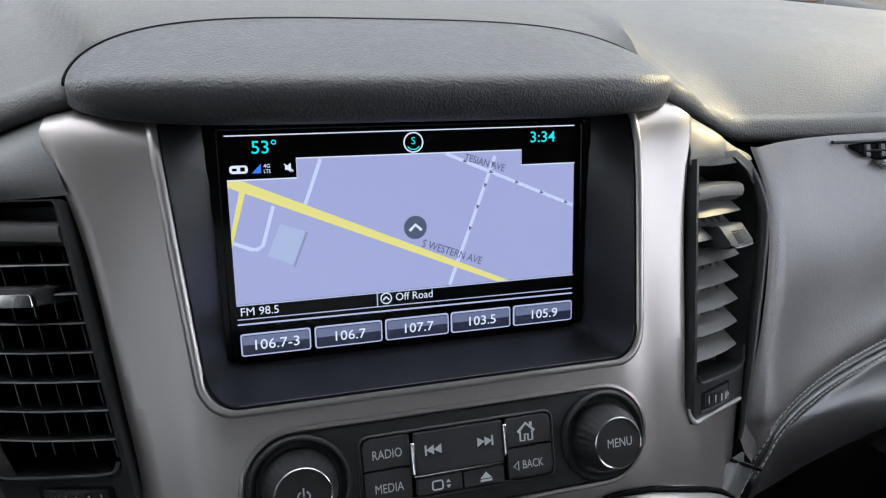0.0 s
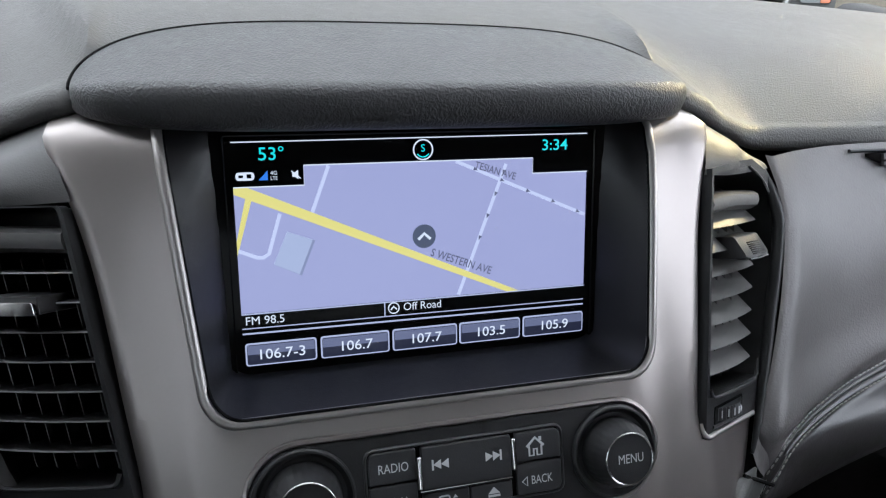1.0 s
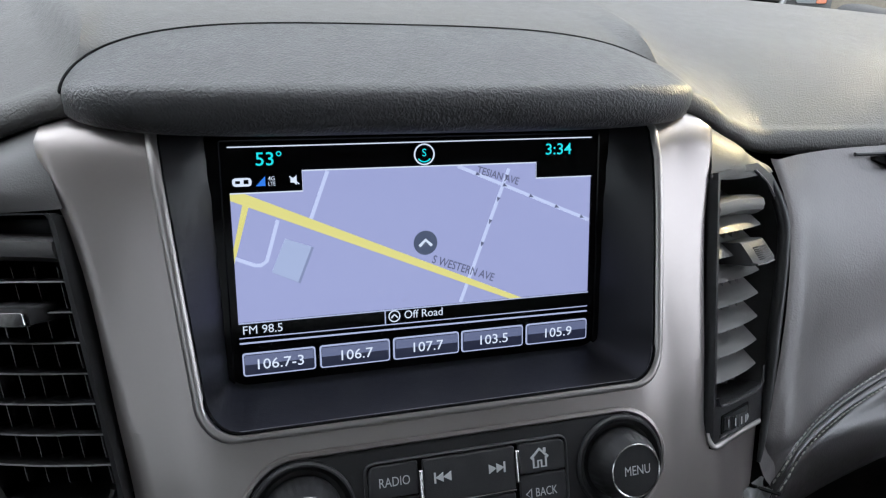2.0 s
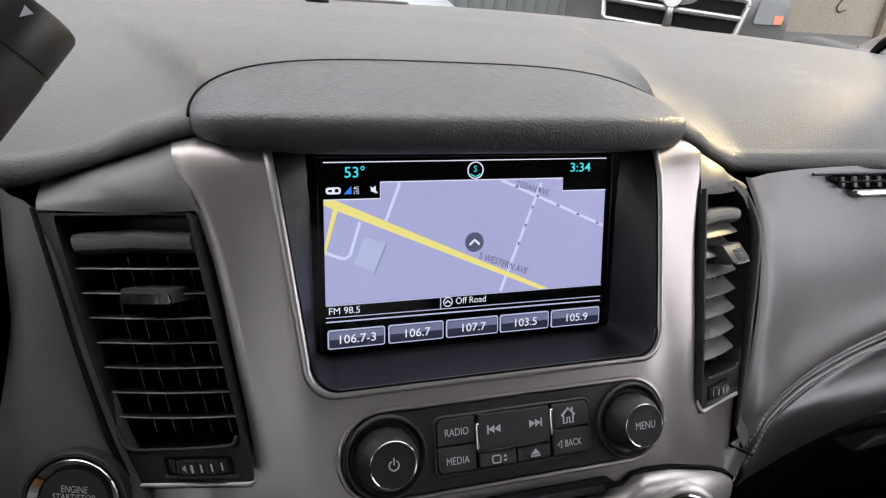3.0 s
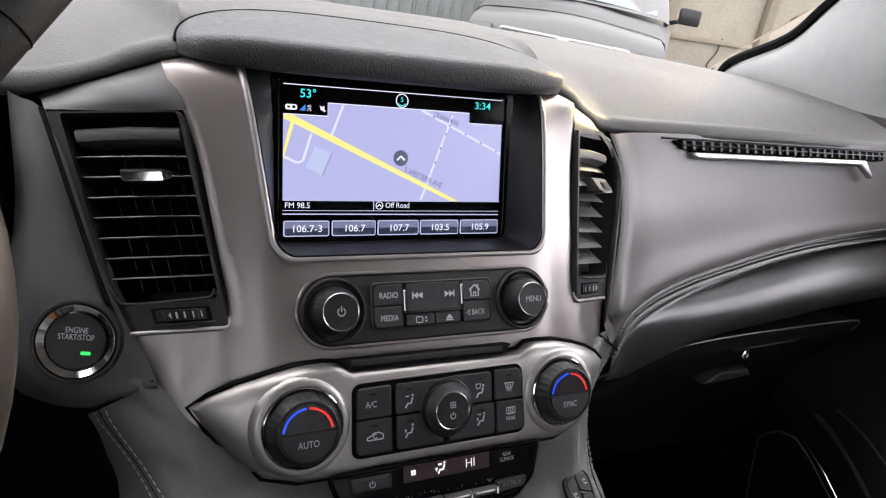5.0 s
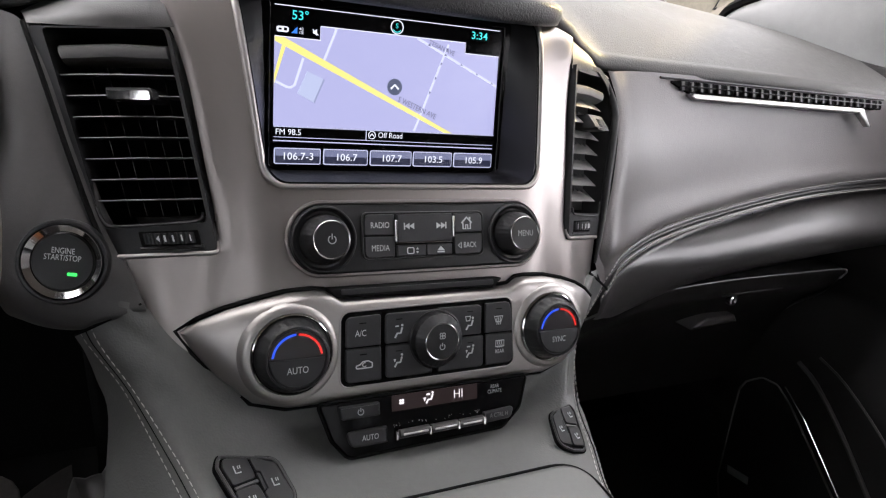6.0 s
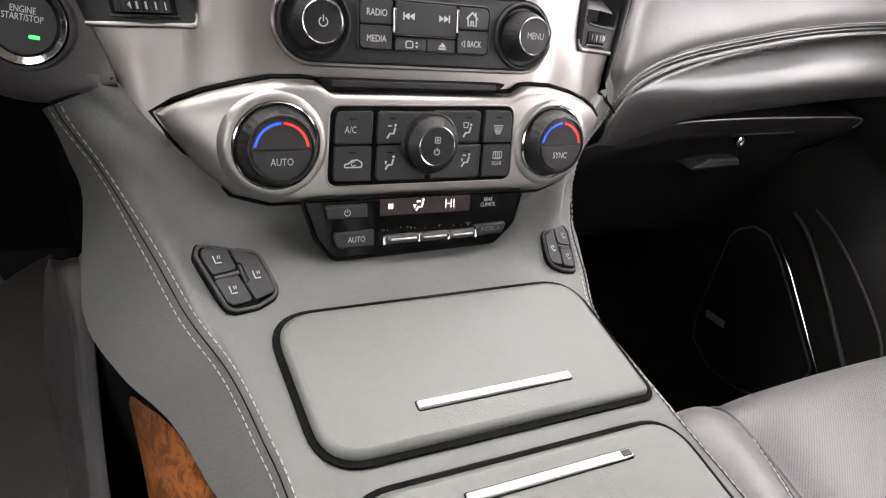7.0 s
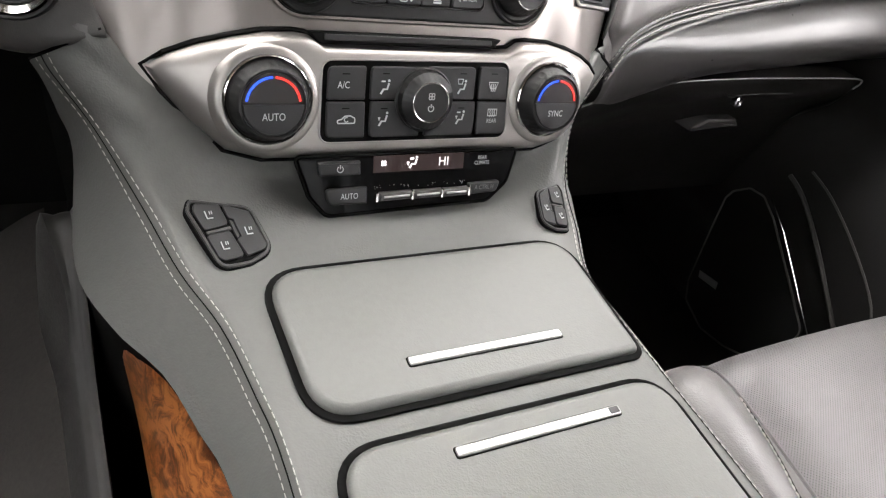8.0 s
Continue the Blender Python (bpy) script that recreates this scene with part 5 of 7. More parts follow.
# ---------- disc slot and climate controls ----------
def climate_controls():
    d = thing("climate_controls", "brushed metal climate panel with temperature and fan knobs", "climate controls")
    half = [(-0.1545, 0.0075), (-0.1440, 0.0165), (-0.1300, 0.0250), (-0.1130, 0.0320), (-0.0950, 0.0362), (-0.0780, 0.0368), (-0.0705, 0.0360), (-0.0640, 0.0318), (-0.0560, 0.0312), (-0.0300, 0.0312), (0.0, 0.0312)]
    low = [(0.0, -0.0345), (-0.0400, -0.0345), (-0.0745, -0.0352), (-0.0950, -0.0350), (-0.1160, -0.0300), (-0.1340, -0.0165), (-0.1460, -0.0040)]
    top = half + [(-u, v) for u, v in reversed(half[:-1])]
    poly = [(u, v) for u, v in top] + [(-u, v) for u, v in reversed(low[1:])] + low
    poly = [Vector(p) for p in poly][::-1]

    def dome(u, v, h):
        return climate(u, v, h)
    # a crowned shell: rings from the rim to the flat middle
    bm = bmesh.new()
    rings = []
    cx = [Vector((max(-0.100, min(0.100, p.x * 0.86)), p.y * 0.62)) for p in poly]
    for f, h in ((0.0, -0.014), (0.0, -0.002), (0.03, 0.001), (0.09, 0.0038), (0.18, 0.0062), (0.30, 0.0080), (0.45, 0.0090), (0.65, 0.0094), (1.0, 0.0095)):
        rings.append([bm.verts.new(dome(*(p.lerp(c, f)), h)) for p, c in zip(poly, cx)])
    m = len(poly)
    for a, b in zip(rings, rings[1:]):
        for j in range(m):
            bm.faces.new((a[j], a[(j + 1) % m], b[(j + 1) % m], b[j]))
    bm.faces.new(rings[-1])
    part("metal_shell", bm, M_POD, d, "brushed metal shell with pointed ends", angle=50)
    part("shadow_gap", tube([dome(p.x * 1.006, p.y * 1.02, -0.0015) for p in poly], 0.0016, 6, closed=True), M_GROOVE, d, "black gap round the shell")
    # rims that swell round the end knobs
    H = 0.0095
    for sg in (-1, 1):
        part("knob_rim", lathe([(0.0315, H - 0.004), (0.0295, H + 0.0004), (0.0272, H + 0.0018), (0.0252, H + 0.0018), (0.0245, H - 0.002)], climate_flat, sg * 0.0945, 0.0008, n=64), M_POD, d, "raised metal rim round the knob", angle=60)
        part("chrome_ring", lathe([(0.0246, H - 0.002), (0.0246, H + 0.0024), (0.0239, H + 0.0030), (0.0231, H + 0.0022), (0.0228, H - 0.002)], climate_flat, sg * 0.0945, 0.0008, n=64), M_CHROME, d, "thin chrome ring")
        k = part("temperature_knob", lathe([(0.0229, H - 0.002), (0.0229, H + 0.001), (0.0221, H + 0.0028), (0.0214, H + 0.004, 1), (0.0205, H + 0.0105, 1), (0.0188, H + 0.0125), (0.0178, H + 0.0128), (0.0174, H + 0.0118), (0.008, H + 0.0116)], climate_flat, sg * 0.0945, 0.0008, ridges=30, ridge=0.0003), M_BLACK, d, "fluted black temperature knob", angle=32)
        cu, cv, hh = sg * 0.0945, 0.0008, H + 0.0120
        part("readout", flat_poly(circle(cu, cv, 0.0166, 28, 2, 178), climate_flat, hh - 0.0003), glow("dim_window", (0.005, 0.002, 0.002), 0.6), k, "dark round readout window")
        part("cold_arc", band(circle(cu, cv - 0.0005, 0.0148, 14, 93, 172), 0.0013, climate_flat, hh), glow("cold_blue", (0.02, 0.09, 0.90), 0.9), k, "blue cold mark")
        part("warm_arc", band(circle(cu, cv - 0.0005, 0.0148, 14, 8, 87), 0.0013, climate_flat, hh), glow("warm_red", (0.90, 0.03, 0.02), 0.8), k, "red warm mark")
        part("press_cap", plate(circle(cu, cv, 0.0166, 28, 181, 359), climate_flat, hh - 0.001, hh + 0.0006, 0.0004, 2), M_BUTTON, k, "half-round press cap")
        text("AUTO" if sg < 0 else "SYNC", climate_flat, cu, cv - 0.0070, 0.0040, hh + 0.0007, M_WHITE, k, squeeze=0.80)
    # buttons
    fr = rounded([(-0.0625, -0.0225), (0.0625, -0.0225), (0.0600, 0.0228), (-0.0620, 0.0215)], 0.005, 5)
    part("button_well", plate(inset([Vector(p) for p in fr], -0.0016), climate_flat, H - 0.006, H + 0.0004, 0.0003, 1), M_GROOVE, d, "black button surround")
    part("bright_edge", tube([climate_flat(p.x, p.y, H + 0.0002) for p in inset([Vector(p) for p in fr], -0.0020)], 0.0006, 6, closed=True), M_POD, d, "bright edge of the button surround")

    def button(poly, r):
        return part("button", plate(rounded(poly, [max(q, 0.0011) for q in r], 4), climate_flat, H - 0.001, H + 0.0026, 0.0007, 3), M_BUTTON, d)
    hb = H + 0.0027
    b = button([(-0.0610, 0.0012), (-0.0378, 0.0012), (-0.0378, 0.0205), (-0.0608, 0.0200)], [0.0006, 0.0006, 0.001, 0.004])
    text("A/C", climate_flat, -0.0515, 0.0096, 0.0039, hb, M_WHITE, b, squeeze=0.8)
    part("lamp_slot", flat_poly(rect(-0.0525, 0.0158, -0.0480, 0.0164), climate_flat, hb), M_GROOVE, b)
    b = button([(-0.0612, -0.0212), (-0.0372, -0.0212), (-0.0376, 0.0), (-0.0611, 0.0)], [0.004, 0.001, 0.0006, 0.0006])
    part("lamp_slot", flat_poly(rect(-0.0520, -0.0040, -0.0475, -0.0034), climate_flat, hb), M_GROOVE, b)
    part("car_symbol", band(rounded([(-0.0545, -0.0124), (-0.0438, -0.0124), (-0.0438, -0.0095), (-0.0465, -0.0080), (-0.0500, -0.0082), (-0.0520, -0.0100), (-0.0545, -0.0106)], 0.0008, 3), 0.0007, climate_flat, hb, closed=True), M_WHITE, b)
    part("car_symbol", band(circle(-0.0490, -0.0103, 0.0013, 12, 60, 330), 0.0005, climate_flat, hb), M_WHITE, b)

    def seated(u, v, arrows):
        bm = flat_poly(circle(u + 0.0022, v + 0.0040, 0.0008, 10), climate_flat, hb)
        band([(u + 0.0022, v + 0.0026), (u + 0.0012, v - 0.0010), (u - 0.0012, v - 0.0010), (u - 0.0028, v - 0.0038)], 0.0011, climate_flat, hb, bm=bm)
        if "up" in arrows:
            band([(u - 0.0026, v + 0.0036), (u - 0.0002, v + 0.0036)], 0.0008, climate_flat, hb, bm=bm)
        if "down" in arrows:
            flat_poly([(u - 0.0036, v + 0.0014), (u - 0.0020, v + 0.0014), (u - 0.0028, v - 0.0008)], climate_flat, hb, bm=bm)
        if "screen" in arrows:
            band([(u - 0.0034, v + 0.0052), (u + 0.0004, v + 0.0052), (u - 0.0002, v + 0.0022), (u - 0.0028, v + 0.0022)], 0.0006, climate_flat, hb, bm=bm, closed=True)
        return bm
    for u0, u1, v0, v1, r, sym, cu, cv in ((-0.0345, -0.0010, 0.0012, 0.0205, [0.0006, 0.0006, 0.0006, 0.003], "up", -0.0255, 0.0085), (-0.0340, -0.0010, -0.0212, 0.0, [0.003, 0.0006, 0.0006, 0.0006], "down", -0.0255, -0.0105), (0.0030, 0.0360, 0.0012, 0.0212, [0.0006, 0.0006, 0.003, 0.0006], "screen", 0.0268, 0.0088), (0.0030, 0.0380, -0.0212, 0.0, [0.0006, 0.003, 0.0006, 0.0006], "up down", 0.0275, -0.0102)):
        b = button(rect(u0, v0, u1, v1), r)
        part("air_symbol", seated(cu, cv, sym), M_WHITE, b)
        part("lamp_slot", flat_poly(rect(cu - 0.0020, v1 - 0.0042, cu + 0.0022, v1 - 0.0036), climate_flat, hb), M_GROOVE, b)
    b = button([(0.0392, 0.0012), (0.0612, 0.0012), (0.0592, 0.0216), (0.0392, 0.0216)], [0.0006, 0.0006, 0.004, 0.0006])
    part("defrost_symbol", band([(0.0462, 0.0122), (0.0530, 0.0122), (0.0516, 0.0084), (0.0476, 0.0084)], 0.0006, climate_flat, hb, closed=True), M_WHITE, b)
    for k in range(3):
        part("defrost_symbol", band([(0.0482 + 0.0014 * k, 0.0064), (0.0486 + 0.0014 * k, 0.0082), (0.0480 + 0.0014 * k, 0.0098), (0.0484 + 0.0014 * k, 0.0114)], 0.0004, climate_flat, hb), M_WHITE, b)
    part("lamp_slot", flat_poly(rect(0.0475, 0.0172, 0.0520, 0.0178), climate_flat, hb), M_GROOVE, b)
    b = button([(0.0404, -0.0212), (0.0622, -0.0212), (0.0614, 0.0), (0.0398, 0.0)], [0.0006, 0.004, 0.0006, 0.0006])
    part("defrost_symbol", band(rect(0.0478, -0.0090, 0.0544, -0.0048), 0.0006, climate_flat, hb, closed=True), M_WHITE, b)
    for k in range(3):
        part("defrost_symbol", band([(0.0494 + 0.0016 * k, -0.0098), (0.0498 + 0.0016 * k, -0.0080), (0.0492 + 0.0016 * k, -0.0066), (0.0496 + 0.0016 * k, -0.0052)], 0.0004, climate_flat, hb), M_WHITE, b)
    text("REAR", climate_flat, 0.0512, -0.0125, 0.0026, hb, M_WHITE, b, squeeze=0.85)
    # fan knob
    part("knob_collar", lathe([(0.0195, H), (0.0195, H + 0.003), (0.0186, H + 0.0036), (0.018, H + 0.001)], climate_flat, 0.0012, 0.0012, n=48), M_BLACK, d)
    k = knob(lambda u, v, h: climate_flat(u, v, h + H + 0.001), 0.0012, 0.0012, d, 0.0178, 0.0120, 0.0112, "fan_knob")
    hf = H + 0.0119
    bm = bmesh.new()
    for a in range(4):
        band(circle(0.0012 + 0.0013 * math.cos(radians(45 + 90 * a)), 0.0050 + 0.0013 * math.sin(radians(45 + 90 * a)), 0.0010, 10), 0.0004, climate_flat, hf, bm=bm, closed=True)
    part("fan_symbol", bm, M_WHITE, k)
    part("power_symbol", band(circle(0.0012, -0.0022, 0.0018, 16, 120, 420), 0.0005, climate_flat, hf), M_WHITE, k)
    part("power_symbol", band([(0.0012, -0.0018), (0.0012, 0.0004)], 0.0005, climate_flat, hf), M_WHITE, k)
    return d


climate_controls()


def disc_slot():
    s = thing("disc_slot", "narrow black disc slot under the radio controls", "disc slot")
    to = flat((-0.0010, -0.0950, 1.2497), 24)
    part("slot_mouth", plate(rounded([(-0.0590, -0.0045), (0.0560, -0.0045), (0.0645, 0.0022), (-0.0660, 0.0022)], 0.0012, 3), to, -0.012, 0.0002, 0.0006, 2), M_GROOVE, s)
    part("slot_flap", plate(rounded(rect(-0.0570, -0.0024, 0.0560, 0.0012), 0.0010, 3), to, -0.001, 0.0006, 0.0003, 1), M_BLACK, s)


disc_slot()


# ---------- rear climate strip ----------
def rear_strip():
    d = thing("rear_climate_panel", "glossy black rear climate strip with a lit readout", "climate controls")
    poly = rounded([(-0.0775, 0.0150), (-0.0690, -0.0085), (-0.0580, -0.0215), (0.0585, -0.0190), (0.0725, -0.0070), (0.0785, 0.0150)], [0.002, 0.012, 0.014, 0.014, 0.010, 0.002], 6)
    part("strip_body", plate(poly, lower, -0.006, 0.0016, 0.0010, 3), M_GLOSS, d)
    part("strip_edge", tube([lower(p.x, p.y, 0.0002) for p in inset([Vector(p) for p in poly], -0.0010)], 0.0010, 6, closed=True), M_GROOVE, d)
    h = 0.0018

    def button(poly, r, mat=M_BUTTON):
        return part("button", plate(rounded(poly, r, 4), lower, 0.0, 0.0042, 0.0012, 3), mat, d)
    b = button([(-0.0640, 0.0040), (-0.0372, 0.0040), (-0.0376, 0.0128), (-0.0655, 0.0128)], [0.003, 0.001, 0.001, 0.001])
    part("power_symbol", band(circle(-0.0510, 0.0082, 0.0019, 16, 120, 420), 0.0005, lower, 0.0043), M_WHITE, b)
    part("power_symbol", band([(-0.0510, 0.0084), (-0.0510, 0.0108)], 0.0005, lower, 0.0043), M_WHITE, b)
    b = button([(-0.0575, -0.0146), (-0.0322, -0.0146), (-0.0325, -0.0038), (-0.0610, -0.0042)], [0.005, 0.001, 0.001, 0.003])
    text("AUTO", lower, -0.0445, -0.0093, 0.0036, 0.0043, M_WHITE, b, squeeze=0.8)
    b = button([(0.0425, -0.0138), (0.0640, -0.0128), (0.0662, -0.0048), (0.0410, -0.0058)], [0.001, 0.005, 0.002, 0.001])
    text("A CTRL H", lower, 0.0535, -0.0090, 0.0030, 0.0043, material("worn_print", (0.16, 0.16, 0.16), 0.6, scale=80), b, squeeze=0.8)
    part("readout", flat_poly(rect(-0.0282, 0.0044, 0.0368, 0.0150), lower, h, 0.0004), glow("dim_readout", (0.012, 0.006, 0.0055), 1.0), d, "dim brown lit readout")
    lit = glow("readout_white", (1.0, 0.93, 0.90), 1.0)
    text("HI", lower, 0.0215, 0.0097, 0.0060, h + 0.0006, lit, d, "readout_letters", squeeze=0.95, bold=-0.00010)
    bm = bmesh.new()
    for a in range(4):
        flat_poly(circle(-0.0214 + 0.0012 * math.cos(radians(45 + 90 * a)), 0.0103 + 0.0012 * math.sin(radians(45 + 90 * a)), 0.0009, 8), lower, h + 0.0006, bm=bm)
    part("fan_symbol", bm, lit, d)
    u, v = -0.0008, 0.0098
    bm = flat_poly(circle(u + 0.0024, v + 0.0036, 0.0008, 10), lower, h + 0.0006)
    band([(u + 0.0024, v + 0.0024), (u + 0.0014, v - 0.0008), (u - 0.0010, v - 0.0008), (u - 0.0024, v - 0.0032)], 0.0011, lower, h + 0.0006, bm=bm)
    band([(u - 0.0022, v + 0.0028), (u + 0.0004, v + 0.0028)], 0.0012, lower, h + 0.0006, bm=bm)
    flat_poly([(u - 0.0046, v + 0.0008), (u - 0.0026, v + 0.0008), (u - 0.0036, v - 0.0018)], lower, h + 0.0006, bm=bm)
    part("air_symbol", bm, lit, d)
    text("REAR", lower, 0.0515, 0.0110, 0.0026, h, M_WHITE, d, squeeze=0.78)
    text("CLIMATE", lower, 0.0515, 0.0075, 0.0026, h, M_WHITE, d, squeeze=0.78)
    for u0, u1 in ((-0.0240, -0.0020), (-0.0006, 0.0200), (0.0212, 0.0400)):
        t = part("toggle", tube([lower(u0, -0.0108, 0.0035), lower((u0 + u1) / 2, -0.0106, 0.0038), lower(u1, -0.0104, 0.0035)], 0.0030, 12), M_SIDE, d, "grey rocker toggle")
        part("toggle_line", tube([lower(u0 + 0.002, -0.0106, 0.0064), lower(u1 - 0.002, -0.0104, 0.0064)], 0.0008, 6), M_STRIP, t, "bright ridge")
    for u in (-0.0262, -0.0013, 0.0206, 0.0412):
        part("toggle_joint", plate(rounded(rect(u - 0.0010, -0.0140, u + 0.0010, -0.0080), 0.0004, 2), lower, 0.0, 0.0062, 0.0008, 2), M_CHROME, d, "chrome joint")
    random.seed(5)
    for k in range(26):
        u, v = random.uniform(-0.027, 0.040), random.uniform(-0.0062, -0.0040)
        r = random.uniform(0.0002, 0.0005)
        part("crumb", lathe([(r, 0.0), (r * 0.7, r)], lambda a, b, c: lower(a, b, c + 0.0016), u, v, n=5), M_THREAD, d, "pale dust crumb")
    return d


rear_strip()


# ---------- seat heater switches ----------
def seat_switch(sgn):
    d = thing("seat_heater_switch", "black seat heating switch with white symbols on the console", "switch", "seat heating switches")
    n = V(-0.2461, -0.5545, 0.7950)
    o = V(-0.11655, -0.14940, 1.1622)
    ux = (V(1, 0, 0) - n * n.x).normalized()
    uy = n.cross(ux).normalized()

    out = [(-0.0185, 0.0120), (0.0150, 0.0068), (0.0228, -0.0170), (0.0090, -0.0236), (-0.0075, -0.0258), (-0.0205, 0.0060)]
    # the flat that lies best on the padded skin under the outline
    spots = [o + ux * (u * f) + uy * (-0.006 + (v + 0.006) * f) for u, v in out for f in (1.0, 0.5)]
    wide = 1.0 if sgn < 0 else 0.60
    if sgn > 0:
        o = o + V(0.0055, 0, 0)
    flip = V(-sgn, 1, 1)
    hits = [CONSOLE_SKIN.ray_cast((p + n * 0.03) * flip, -n * flip)[0] for p in spots]
    spots = [q * flip if q is not None else p for p, q in zip(spots, hits)]
    mid = sum(spots, V(0, 0, 0)) / len(spots)
    n = V(*np.linalg.svd(np.array([tuple(p - mid) for p in spots]))[2][2])
    n = n if n.z > 0 else -n
    o = o - n * (o - mid).dot(n) + n * 0.0020
    ux = (V(1, 0, 0) - n * n.x).normalized()
    uy = n.cross(ux).normalized()

    def to(u, v, h=0.0):
        p = o + ux * u * wide + uy * (-0.0236 + (v + 0.0236) * (1.12 if sgn < 0 else 1.0)) + n * h
        return V(-sgn * p.x, p.y, p.z)
    shape_out = [Vector(p) for p in rounded(out, 0.0075, 7)]
    wide_out = inset(shape_out, -0.0020)
    part("frame", plate(wide_out, to, -0.010, 0.0004, 0.0004, 3), M_GROOVE, d)
    part("frame_lip", ring_plate(inset(wide_out, 0.0009), inset(wide_out, 0.0028), to, 0.0, 0.0016, 0.0005), M_LIP, d, "raised charcoal lip")
    faces = [
        [(-0.0168, 0.0098), (-0.0029, 0.0092), (0.0002, -0.0022), (-0.0132, -0.0052), (-0.0174, 0.0050)],
        [(-0.0128, -0.0082), (0.0004, -0.0062), (0.0060, -0.0202), (-0.0052, -0.0222), (-0.0082, -0.0202)],
        [(-0.0010, 0.0090), (0.0136, 0.0048), (0.0202, -0.0140), (0.0188, -0.0166), (0.0082, -0.0198), (0.0043, -0.0112), (0.0068, -0.0093), (0.0041, 0.0008), (0.0016, 0.0016)],
    ]
    marks = [(-0.0098, 0.0024), (-0.0040, -0.0150), (0.0112, -0.0070)]
    for poly, (u, v), r in zip(faces, marks, (0.0022, 0.0022, 0.0012)):
        bt = part("button", plate(inset([Vector(p) for p in rounded(poly, r, 4)], -0.0004), to, 0.0, 0.0020, 0.0006, 3), M_BUTTON, d)
        k = -sgn
        bm = band([(u - 0.0019 * k, v + 0.0028), (u - 0.0010 * k, v - 0.0014), (u + 0.0024 * k, v - 0.0010)], 0.0007, to, 0.0021)
        band([(u + 0.0006 * k, v + 0.0028), (u + 0.0008 * k, v + 0.0010)], 0.0005, to, 0.0021, bm=bm)
        band([(u + 0.0018 * k, v + 0.0030), (u + 0.0020 * k, v + 0.0012)], 0.0005, to, 0.0021, bm=bm)
        part("seat_symbol", bm, M_WHITE, bt)
    part("divider", plate(rounded([(-0.0128, -0.0060), (0.0014, -0.0032), (0.0022, -0.0048), (-0.0122, -0.0076)], 0.0004, 2), to, 0.0, 0.0016, 0.0003, 1), M_SIDE, d)
    part("middle_piece", plate(rounded([(0.0013, 0.0006), (0.0034, 0.0000), (0.0058, -0.0089), (0.0040, -0.0102)], 0.0003, 2), to, 0.0, 0.0014, 0.0003, 1), M_BUTTON, d)
    return d


M_LIP = material("charcoal_lip", (0.034, 0.033, 0.033), 0.45, spec=0.4, var=0.10, bump=0.15, bump_scale=1300, scale=25)
seat_switch(-1)
seat_switch(1)


# ---------- passenger side of the dashboard ----------
STITCH = [(0.2060, -0.0481, 1.2075), (0.2140, -0.0452, 1.2183), (0.2290, -0.0367, 1.2287), (0.2560, -0.0258, 1.2367), (0.3000, -0.0126, 1.2440), (0.3750, 0.0038, 1.2514), (0.4900, 0.0175, 1.2651), (0.6150, 0.0270, 1.2746), (0.7900, 0.0322, 1.2839)]


GAP = [(0.2170, 0.0425, 1.3690), (0.2215, 0.0385, 1.3630), (0.2263, 0.0304, 1.3517), (0.2276, 0.0223, 1.3404), (0.2253, 0.0157, 1.3312), (0.2182, 0.0019, 1.3119), (0.2093, -0.0127, 1.2916), (0.1996, -0.0302, 1.2672), (0.1900, -0.0462, 1.2450), (0.1845, -0.0540, 1.2345)]


